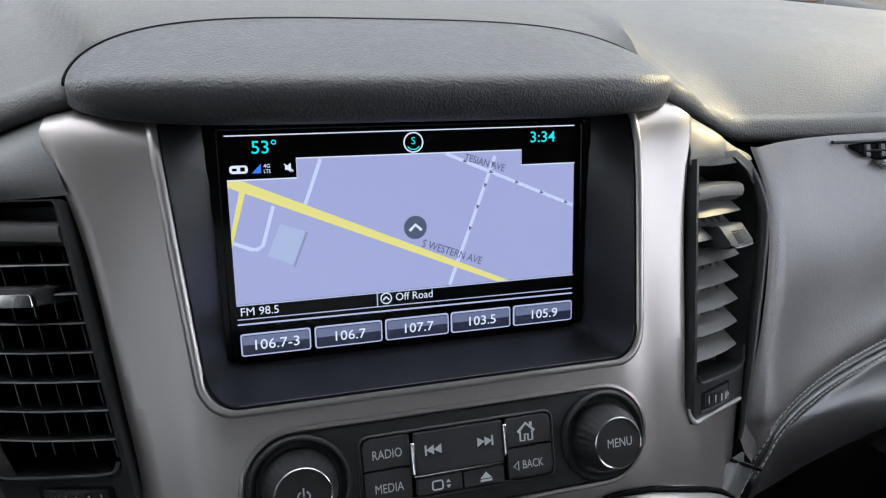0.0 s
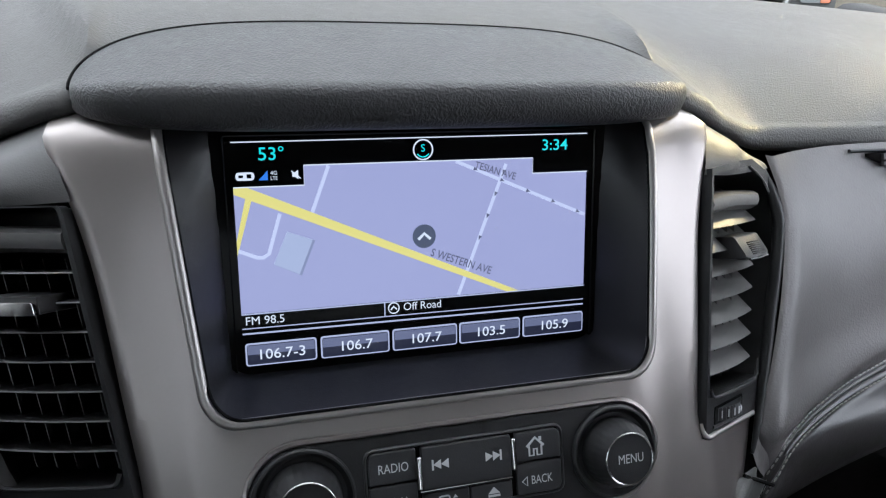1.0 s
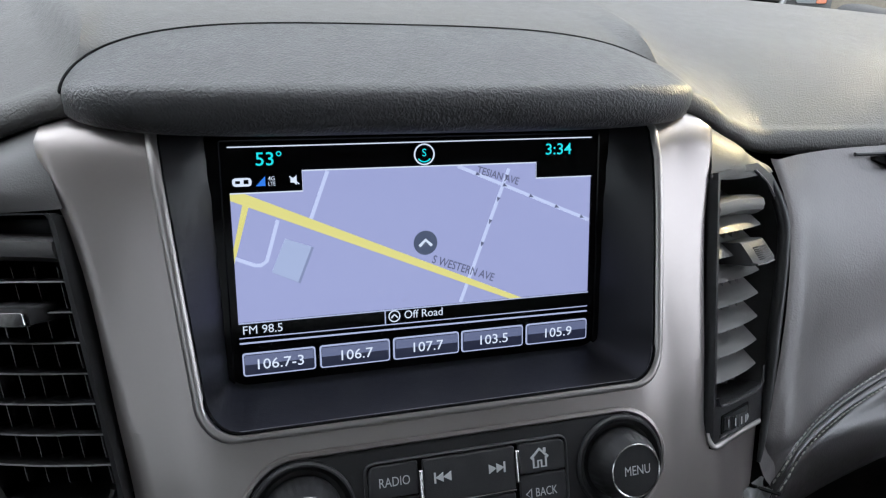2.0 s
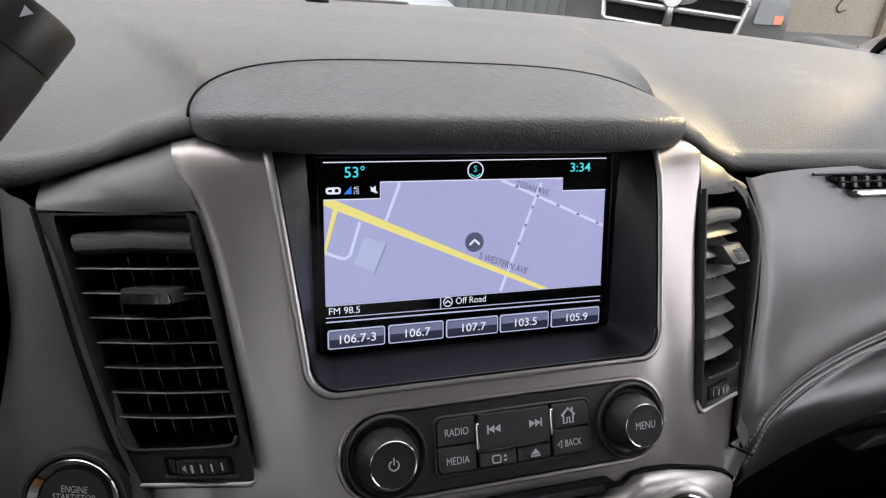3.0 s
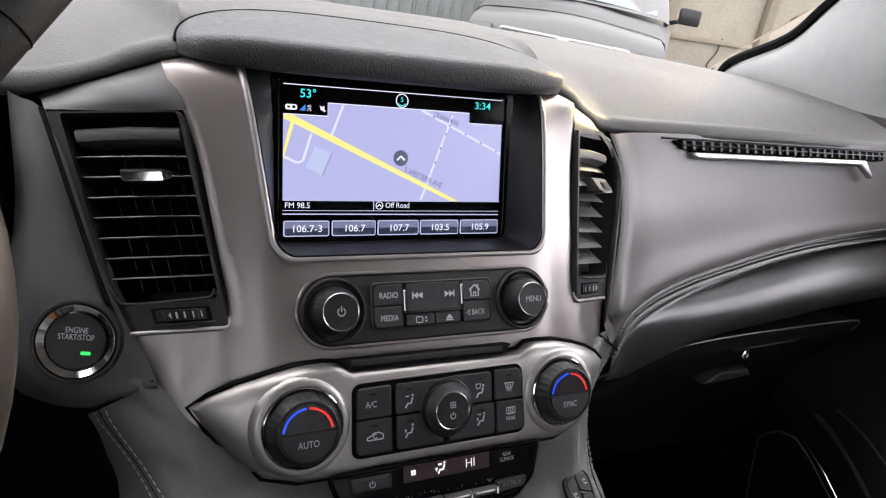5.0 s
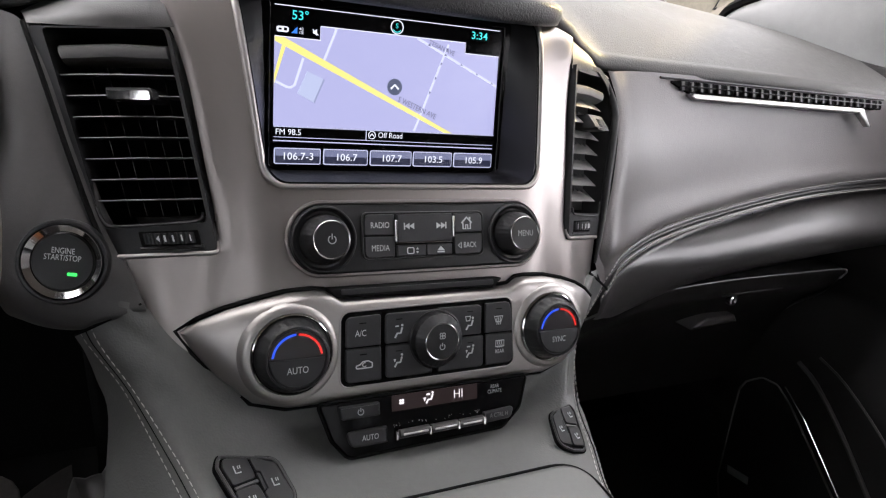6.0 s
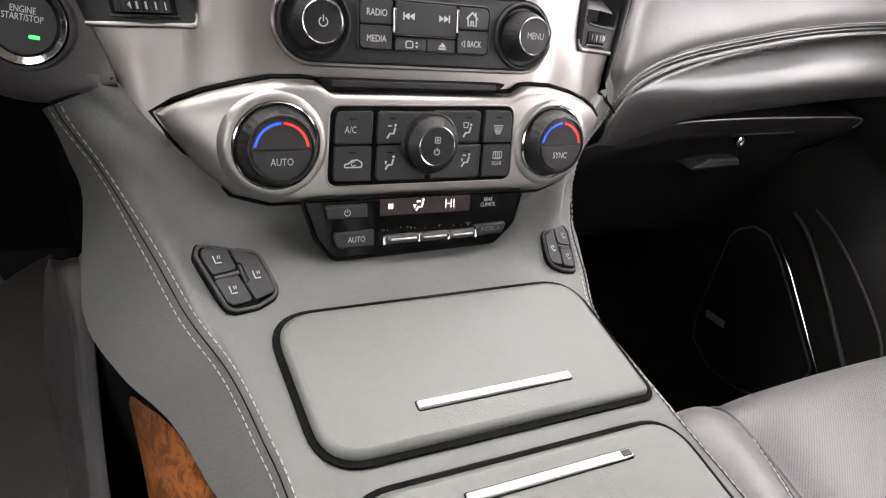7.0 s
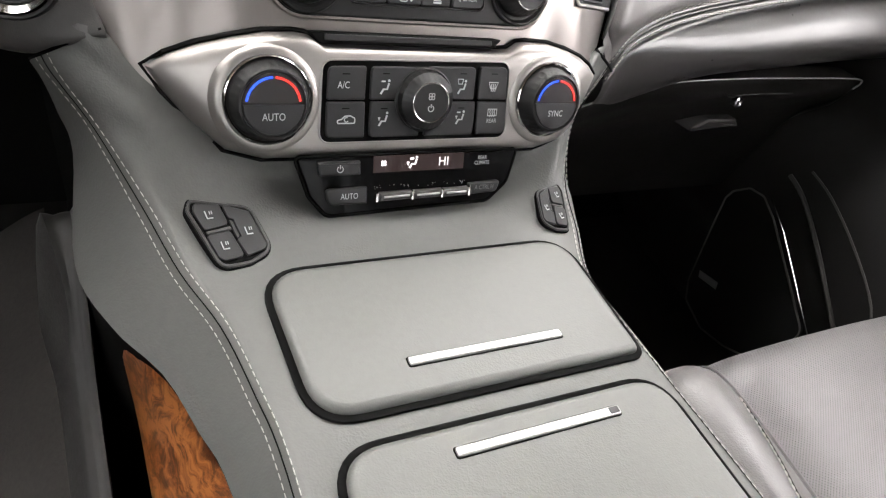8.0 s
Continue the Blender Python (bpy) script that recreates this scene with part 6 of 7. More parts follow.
def passenger_panel():
    p = thing("knee_cover", "charcoal leather passenger dash cover with a twin-stitched seam", "dashboard panel")
    xs = [0.2300, 0.2340, 0.2420, 0.2600, 0.3000, 0.3750, 0.4900, 0.6150, 0.7900]
    top = list(zip(xs, [0.046, 0.044, 0.047, 0.053, 0.060, 0.064, 0.066, 0.066, 0.066], [1.3735] * 9))
    r1 = list(zip([0.2245, 0.2285, 0.2370, 0.258, 0.298, 0.374, 0.489, 0.615, 0.79], [0.0225, 0.022, 0.0235, 0.031, 0.041, 0.050, 0.056, 0.058, 0.058], [1.345] * 9))
    r2 = list(zip([0.2140, 0.2180, 0.2275, 0.252, 0.295, 0.373, 0.489, 0.615, 0.79], [-0.0055, -0.0055, -0.0035, 0.007, 0.021, 0.035, 0.045, 0.049, 0.049], [1.308, 1.308, 1.308, 1.309, 1.310, 1.312, 1.316, 1.320, 1.322]))
    r3 = list(zip([0.2025, 0.2065, 0.2180, 0.246, 0.292, 0.372, 0.489, 0.615, 0.79], [-0.0305, -0.0300, -0.0255, -0.010, 0.006, 0.023, 0.035, 0.040, 0.040], [1.270, 1.270, 1.270, 1.271, 1.273, 1.278, 1.290, 1.298, 1.302]))
    r4 = list(zip([0.1900, 0.1945, 0.2060, 0.238, 0.290, 0.373, 0.490, 0.615, 0.79], [-0.0460, -0.0460, -0.0425, -0.024, -0.003, 0.016, 0.029, 0.034, 0.034], [1.240, 1.240, 1.240, 1.243, 1.249, 1.258, 1.273, 1.283, 1.291]))
    swell = [0.0, 0.004, 0.010, 0.0138, 0.0156, 0.0142, 0.0115, 0.007, 0.002]    # the skin's fullness over the seam
    r2, r3, r4 = ([(x, y - k * w, z + up * w) for (x, y, z), w in zip(row, swell)] for row, k, up in ((r2, 0.18, 0.0), (r3, 0.45, 0.1), (r4, 0.80, 0.30)))
    near = (-0.004, 0.0055, 0.0045, 0.0004, 0.0012)    # how far the skin's edge stands off beside the vent
    top, r1, r2, r3, r4 = ([(x + dx * w, y, z) for (x, y, z), w in zip(row, (1.0, 1.0, 0.8, 0.4, 0.1, 0, 0, 0, 0))] for row, dx in zip((top, r1, r2, r3, r4), near))
    part("upper_skin", sheet([top, r1, r2, r3, r4, STITCH], 5, 5), M_PANEL, p, angle=60)
    gap = [V(*q) for q in GAP]
    width = lambda f: 0.0024 if f < 0.06 else (0.0036 if f < 0.70 else 0.0036 - 0.0026 * (f - 0.70) / 0.30)
    part("edge_gap", tube(catmull(gap, 6), width, 10), M_BLACK, p, "black rounded gap beside the vent")
    part("corner_skin", sheet([[(0.1850, -0.0520, 1.2360), (0.1905, -0.0480, 1.2390), (0.1990, -0.0440, 1.2400)], [(0.1900, -0.0555, 1.2245), (0.1965, -0.0512, 1.2270), (0.2050, -0.0462, 1.2270)], [(0.1995, -0.0540, 1.2135), (0.2035, -0.0502, 1.2120), (0.2090, -0.0472, 1.2120)]], 5, 5), M_PANEL, p, angle=60)
    # pleated seam and bolster under it
    s = [Vector(q) for q in STITCH]
    def off(dy, dz, dx=0.0):
        return [q + V(dx, dy, dz) for q in s]
    seam = [s, off(-0.0012, -0.0016), off(0.0010, -0.0030), off(-0.0014, -0.0044), off(-0.0016, -0.0054), off(0.0008, -0.0066), off(-0.0024, -0.0078), off(-0.0040, -0.0092)]
    part("seam_fold", sheet(seam, 5, 3), M_ROLL, p, angle=60)
    edge_z = [(0.20, 1.176), (0.245, 1.158), (0.278, 1.152), (0.318, 1.158), (0.360, 1.165), (0.445, 1.170), (0.550, 1.172), (0.80, 1.173)]
    bol = [off(-0.0040, -0.0092)]
    for fy, fz in ((-0.20, 0.05), (-0.12, 0.11), (0.28, 0.15), (0.62, 0.20), (0.86, 0.28), (0.98, 0.37), (1.00, 0.46), (0.93, 0.57), (0.76, 0.69), (0.48, 0.81), (0.10, 0.91), (-0.35, 0.98)):
        row = []
        for q in s:
            fall = min(0.085, q.z - 0.0092 - lerp_table(edge_z, q.x))
            bulge = max(0.010, q.y * 0.85 + 0.024) * min(1.0, max(0.25, (q.x - 0.20) / 0.10))
            row.append(q + V(0, -0.004 - bulge * fy, -0.0092 - fall * fz))
        bol.append(row)
    part("lower_bolster", sheet(bol, 5, 4), M_ROLL, p, "smooth black leather lower roll", angle=60)
    a = [q + V(0, -0.0016, 0.0024) for q in catmull(s, 8)]
    stitches(a, 0.00062, 0.0030, 0.0014, p, M_THREAD)
    b = [q + V(0, -0.0054, -0.0092) for q in catmull(s, 8)]
    stitches(b, 0.00062, 0.0030, 0.0014, p, M_THREAD)
    return p


passenger_panel()


def long_vent():
    v = thing("dash_vent", "long narrow black dash vent over a bright chrome strip", "air vent")
    to = flat((0.0, 0.052, 1.358), 20)
    part("mouth", plate(rounded([(0.3060, 0.0115), (0.3420, -0.0005), (0.6600, 0.0010), (0.6600, 0.0115)], 0.003, 3), to, -0.012, 0.0014, 0.0006, 2), M_GROOVE, v)
    part("lip", tube([to(0.300, 0.0128, 0.001), to(0.45, 0.0130, 0.002), to(0.66, 0.0130, 0.002)], 0.0013, 8), M_BLACK, v)
    for i in range(26):
        u = 0.327 + 0.0128 * i
        part("fin", plate(rounded([(u, 0.0022), (u + 0.0042, 0.0022), (u + 0.0030, 0.0106), (u - 0.0012, 0.0106)], 0.0006, 2), to, 0.0, 0.0034, 0.0004, 1), M_DARKPANEL, v)
    part("cross_slat", tube([to(0.325, 0.0064, 0.0032), to(0.66, 0.0068, 0.0032)], 0.0008, 6), M_BLACK, v)
    strip = [(0.3350, 0.0000), (0.3470, -0.0062), (0.6130, -0.0055), (0.6330, -0.0200), (0.6390, -0.0200), (0.6230, 0.0008)]
    part("chrome_strip", plate(rounded(strip, 0.002, 3), to, -0.002, 0.0042, 0.0022, 4), M_STRIP, v, "satin chrome strip")


long_vent()


def glovebox():
    g = thing("glovebox", "black closed glovebox lid under the padded dash roll", "glovebox")
    rows = []
    edge = [(0.245, 0.008, 1.126), (0.278, 0.003, 1.1430), (0.318, 0.001, 1.1555), (0.360, 0.001, 1.1630), (0.445, 0.001, 1.1680), (0.550, 0.001, 1.1700), (0.640, 0.001, 1.1705), (0.660, 0.003, 1.1640), (0.656, 0.005, 1.1540)]
    e = [Vector(q) for q in edge]
    rows = [[q + V(0, 0.030, -0.002) for q in e], [q + V(0, 0.003, 0.0006) for q in e], e, [q + V(0, 0.003, -0.006) for q in e], [q + V(0, 0.012, -0.03) for q in e], [q + V(0.01, 0.050, -0.075) for q in e], [V(0.25 + (q.x - 0.246) * 1.12, 0.095, 1.02) for q in e], [V(0.25 + (q.x - 0.246) * 1.15, 0.13, 0.90) for q in e]]
    part("lid_skin", sheet(rows, 5, 4), M_DOORSKIN, g, angle=50)
    part("lid_edge", tube([q + V(0, -0.001, 0.001) for q in catmull(e, 6)], 0.0011, 6), M_EDGE, g, "paler upper edge")
    to = flat((0.511, 0.050, 1.074), 10)
    part("latch", plate(rounded([(-0.046, -0.0055), (0.044, -0.0010), (0.036, 0.0095), (-0.012, 0.0100)], 0.0025, 4), to, -0.020, 0.006, 0.003, 3), M_SIDE, g, "grey plastic latch handle")
    part("lock", lathe([(0.006, 0.0), (0.006, 0.006), (0.004, 0.007), (0.0015, 0.006)], flat((0.480, 0.017, 1.131), 10), n=20), M_CHROME, g, "small chrome lock")
    part("lock_shelf", tube([V(0.455, 0.0095, 1.1420), V(0.560, 0.0105, 1.1450)], 0.0013, 6), M_DARKPANEL, g)


glovebox()


# ---------- console trim: seams, wood, lower flank ----------
def console_seams():
    def beside(row, shift):
        """A place beside the seam, shift metres along the padded skin."""
        p = catmull([Vector(q) for q in row], 8)
        i, left, step = 8, abs(shift), 1 if shift > 0 else -1
        while True:
            d = (p[i + step] - p[i]).length
            if d >= left or i + step in (0, len(p) - 1):
                return p[i].lerp(p[i + step], min(1.0, left / d))
            left, i = left - d, i + step
    for sgn in (-1, 1):
        for shift in (-0.0042, 0.0042):
            pts = [beside(half(k, sgn), shift) for k in range(len(HALF))]
            pts = [V(sgn * (q.x + 0.0003), q.y - 0.0002, q.z + 0.0006) for q in pts]
            stitches(catmull(pts, 5), 0.00036, 0.0036, 0.0015, console, M_THREAD)
        pts = [V(sgn * q[0], q[1], q[2] + 0.0002) for q in [half(k, sgn)[1] for k in range(len(HALF))]]
        part("seam", tube(catmull(pts, 5), 0.0004, 5), M_GROOVE, console, "dark seam between the stitch lines")
    # walnut side trim
    rows = []
    for y in (-0.150, -0.176, -0.212, -0.252, -0.292, -0.36, -0.50, -0.75):
        xe = lerp_table([(0.0, 0.23), (0.135, 0.200), (0.176, 0.180), (0.212, 0.160), (0.252, 0.150), (0.292, 0.142), (0.42, 0.138), (0.8, 0.138)], -y)
        x0, x1 = xe - 0.004, 0.171
        rows.append([(-x0, y, 1.114), (-(x0 * 0.7 + x1 * 0.3) - 0.002, y, 1.098), (-(x0 * 0.3 + x1 * 0.7) - 0.002, y, 1.072), (-x1, y, 1.050), (-x1 + 0.008, y, 1.046)])
    part("wood_trim", sheet(rows, 4, 4), M_WOOD, console, "glossy brown burl walnut side trim", angle=60)
    part("trim_bead", tube([V(-0.146, -0.255, 1.1135), V(-0.139, -0.292, 1.1135), V(-0.1345, -0.42, 1.1135)], 0.0014, 6), M_CHROME, console, "thin bright bead under the padded edge")
    # grey lower flank that stands off the wood
    rows = []
    for y, z, w in ((-0.066, 1.085, 0.010), (-0.072, 1.108, 0.010), (-0.085, 1.112, 0.008), (-0.105, 1.106, 0.004), (-0.128, 1.090, 0.0), (-0.150, 1.062, 0.0), (-0.172, 1.046, 0.0), (-0.25, 1.042, 0.0), (-0.40, 1.042, 0.0), (-0.75, 1.042, 0.0)):
        rows.append([(-0.188, y, 0.95), (-0.189, y, z - 0.004), (-0.1935, y, z + 0.002), (-0.198 - w * 0.5, y, z), (-0.203 - w, y, z - 0.008), (-0.214 - w * 0.5, y, 0.99), (-0.222, y, 0.88), (-0.240, y, 0.78)])
    part("lower_flank", sheet(rows, 3, 2), M_FLANK, console, "grey plastic lower flank", angle=60)
    rows = [[(-0.208, y, 1.012 + dz), (-0.222, y, 1.004 + dz), (-0.245, y, 0.985 + dz), (-0.285, y, 0.945 + dz), (-0.36, y, 0.86), (-0.40, y, 0.79)] for y, dz in ((0.058, -0.05), (0.050, -0.012), (0.035, 0.0), (-0.1, 0.0), (-0.3, 0.0), (-0.75, 0.0))]
    part("carpet_side", sheet(rows, 4, 4), material("worn_grey_carpet", (0.036, 0.033, 0.031), 0.9, spec=0.2, var=0.25, scale=18, bump=0.5, bump_scale=500), console, "worn grey carpet along the tunnel", angle=60)


console_seams()


# ---------- passenger seat, door ----------
def passenger_seat():
    s = thing("car_seat", "black leather passenger seat with a perforated cushion", "car seat")
    z = 1.071
    prof = [(-0.02, -0.14), (0.0, -0.10), (0.006, -0.05), (0.002, -0.018), (-0.014, -0.003), (-0.05, 0.0), (-0.12, -0.004), (-0.22, -0.012), (-0.42, -0.03), (-0.62, -0.04)]

    def rows(x0, x1, crown, bulge, sink=0.0):
        out = []
        for dy, dz in prof:
            row = []
            for k in range(13):
                f = k / 12
                c = math.sin(math.pi * f)
                row.append((x0 + (x1 - x0) * f, -0.248 + dy - 0.010 * (1 - c) * crown, z + dz + 0.012 * bulge * c - sink - 0.008 * (2 * f - 1) ** 8))
            out.append(row)
        return out
    part("cushion", sheet(rows(0.243, 0.62, 0.25, 0.35), 2, 4), M_SEATPERF, s, "perforated black leather cushion", angle=60)
    # inboard bolster and its welt
    bol = []
    for dy, dz in prof:
        y = -0.248 + dy
        bol.append([(0.160, y - 0.02, z + dz - 0.11), (0.170, y - 0.018, z + dz - 0.05), (0.183, y - 0.010, z + dz - 0.010), (0.198, y - 0.004, z + dz + 0.004 + 0.008 * min(1, max(0, -dy / 0.3))), (0.222, y - 0.002, z + dz + 0.005 + 0.004 * min(1, max(0, -dy / 0.3))), (0.2435, y - 0.003, z + dz - 0.003)])
    bm = sheet(bol, 4, 4)
    skin = BVHTree.FromBMesh(bm)
    part("bolster", bm, M_SEAT, s, "smooth leather side bolster", angle=60)
    obol = []
    for dy, dz in prof:
        y = -0.248 + dy
        obol.append([(0.6195, y - 0.004, z + dz - 0.004), (0.645, y, z + dz + 0.012), (0.67, y - 0.01, z + dz), (0.69, y - 0.02, z + dz - 0.10)])
    part("bolster", sheet(obol, 4, 4), M_SEAT, s, "smooth leather side bolster", angle=60)
    welt = [V(0.2435, -0.248 + dy - 0.0035, z + dz - 0.0005) for dy, dz in prof[2:]]
    part("welt", tube(catmull(welt, 4), 0.0011, 6), M_SEAT, s)

    def sewn(pts):
        out = []
        for p in line(pts, 8):
            hit = skin.ray_cast(V(p.x, p.y, z + 0.08), V(0, 0, -1))[0]
            out.append((hit or V(p.x, p.y, z)) + V(0, 0, 0.0011))
        return out
    curve = sewn([(0.2425, -0.291, 0), (0.2395, -0.300, 0), (0.2335, -0.325, 0), (0.226, -0.350, 0), (0.2190, -0.372, 0), (0.212, -0.42, 0)])
    stitches(curve, 0.0008, 0.0040, 0.0014, s, M_THREAD)
    part("bolster_seam", tube([p + V(0.0024, 0, -0.0012) for p in curve], 0.0006, 5), M_GROOVE, s, "dark sewn seam across the bolster")
    stitches(sewn([(0.188, -0.262, 0), (0.196, -0.2545, 0), (0.206, -0.252, 0)]), 0.0005, 0.0030, 0.0014, s, M_THREAD)
    part("backrest", sheet([[(0.22, -0.72, 1.02), (0.45, -0.70, 1.02), (0.68, -0.72, 1.02)], [(0.22, -0.78, 1.35), (0.45, -0.75, 1.35), (0.68, -0.78, 1.35)], [(0.25, -0.90, 1.68), (0.45, -0.87, 1.70), (0.65, -0.90, 1.68)]], 4, 4, 0.08), M_SEAT, s)
    part("base", box((0.22, -0.72, 0.80), (0.66, -0.30, 0.97), bevel=0.02), M_CARPET, s)


def seat_perforated():
    m = material("perforated_leather", (0.150, 0.144, 0.145), 0.36, var=0.10, bump=0.0, scale=10)
    n, l = m.node_tree.nodes, m.node_tree.links
    b = n["Principled BSDF"]
    tc, mp = n.new("ShaderNodeTexCoord"), n.new("ShaderNodeMapping")
    mp.inputs["Rotation"].default_value = (0, 0, radians(45))
    mp.inputs["Scale"].default_value = (1, 1, 0.0)
    l.new(tc.outputs["Object"], mp.inputs[0])
    v = n.new("ShaderNodeTexVoronoi")
    v.inputs["Scale"].default_value, v.inputs["Randomness"].default_value = 480, 0.0
    l.new(mp.outputs[0], v.inputs["Vector"])
    r = n.new("ShaderNodeMapRange")
    r.inputs[1].default_value, r.inputs[2].default_value = 0.16, 0.34
    l.new(v.outputs["Distance"], r.inputs[0])
    bn = n.new("ShaderNodeBump")
    bn.inputs["Strength"].default_value, bn.inputs["Distance"].default_value = 0.9, 0.0012
    l.new(r.outputs[0], bn.inputs["Height"])
    l.new(bn.outputs[0], b.inputs["Normal"])
    mul = n.new("ShaderNodeMixRGB")
    mul.blend_type = "MULTIPLY"
    mul.inputs[0].default_value = 0.6
    old = b.inputs["Base Color"].links[0].from_socket
    l.new(old, mul.inputs[1])
    l.new(r.outputs[0], mul.inputs[2])
    l.new(mul.outputs[0], b.inputs["Base Color"])
    return m


M_SEATPERF = seat_perforated()
passenger_seat()


M_FAINT = material("worn_grey_rim", (0.12, 0.115, 0.11), 0.6, var=0.2, scale=60)


def passenger_door():
    d = thing("passenger_door", "dark closed passenger door with a speaker and a chrome strip", "car door")
    rows = []
    for y in (-1.35, -0.6, -0.3, 0.0, 0.2, 0.56):
        rows.append([(0.80, y, 0.40), (0.77, y, 0.76), (0.735, y, 0.86), (0.730, y, 0.98), (0.745, y, 1.05), (0.760, y, 1.10), (0.735, y, 1.16), (0.728, y, 1.30), (0.745, y, 1.385), (0.80, y, 1.395)])
    part("panel", sheet(rows, 4, 3), M_DOORSKIN, d, angle=60)
    to = lambda u, v, h=0.0: V(0.733 - h, u, v)
    sp = rounded([(0.103, 0.908), (0.082, 0.931), (0.055, 0.937), (0.023, 0.922), (-0.043, 0.876), (-0.115, 0.826), (-0.115, 0.74), (-0.038, 0.700), (0.011, 0.688), (0.062, 0.703), (0.079, 0.734), (0.096, 0.822), (0.108, 0.890)], 0.02, 4)
    rim = part("speaker_rim", tube([to(p.x, p.y, 0.004) for p in sp], 0.0016, 6, closed=True), M_FAINT, d, "faint raised speaker rim")
    part("speaker_grille", plate(sp, to, -0.004, 0.003, 0.001, 2), M_SOFTBLACK, rim, "black speaker grille")
    part("speaker_badge", flat_poly([(0.072, 0.764), (0.033, 0.774), (0.029, 0.762), (0.067, 0.753)], to, 0.0035, 0.001), M_PILLAR, d, "small grey speaker badge")
    part("chrome_strip", tube([to(0.042, 0.944, 0.006), to(0.033, 0.941, 0.008), to(-0.005, 0.920, 0.008), to(-0.058, 0.882, 0.008), to(-0.114, 0.841, 0.008), to(-0.21, 0.775, 0.008)], 0.0015, 8), M_CHROME, d, "slim chrome strip")
    part("pocket_edge", tube(line([to(0.042, 0.988, 0.004), to(0.005, 0.977, 0.006), to(-0.057, 0.937, 0.006), to(-0.135, 0.876, 0.006), to(-0.21, 0.82, 0.006)], 4), 0.0034, 6), M_SIDE, d, "dark rounded pocket edge")
    part("pocket_edge", tube(line([to(0.018, 1.013, 0.004), to(-0.027, 1.004, 0.006), to(-0.095, 0.973, 0.006), to(-0.162, 0.929, 0.006), to(-0.20, 0.87, 0.006)], 4), 0.0018, 6), M_SIDE, d, "dark rounded pocket edge")


passenger_door()


# ---------- wheel, gear lever, gauges ----------
M_WHEEL = material("polished_wheel_leather", (0.030, 0.027, 0.025), 0.40, spec=0.35, var=0.04, rough_var=0.02, bump=0.03, bump_scale=700, kind="leather", scale=25)


def steering_wheel():
    w = thing("steering_wheel", "black leather steering wheel with a stitched rim", "steering wheel")
    c = V(-0.424, -0.166, 1.335)
    t = radians(25)
    ex, ey = V(1, 0, 0), V(0, math.sin(t), math.cos(t))
    pts = [c + ex * 0.174 * math.cos(a) + ey * 0.174 * math.sin(a) for a in [k / 72 * math.tau for k in range(72)]]
    part("rim", tube(pts, 0.0165, 16, closed=True, up=(0, -math.cos(t), math.sin(t))), M_WHEEL, w)
    part("hub", lathe([(0.075, 0.0), (0.072, 0.03), (0.05, 0.042), (0.01, 0.045)], flat(c + V(0, 0.03, 0), 25), n=40), M_DARKPANEL, w)
    for a in (0, 180, 270):
        q = c + ex * 0.16 * math.cos(radians(a)) + ey * 0.16 * math.sin(radians(a))
        part("spoke", tube([c + V(0, 0.025, 0), q.lerp(c, 0.4) + V(0, 0.015, 0), q], 0.016, 8, squash=0.6), M_DARKPANEL, w)
    part("column", tube([c + V(0, 0.03, -0.01), c + V(0, 0.22, -0.10)], 0.05, 20), M_BLACK, w, "black steering column shroud")


steering_wheel()


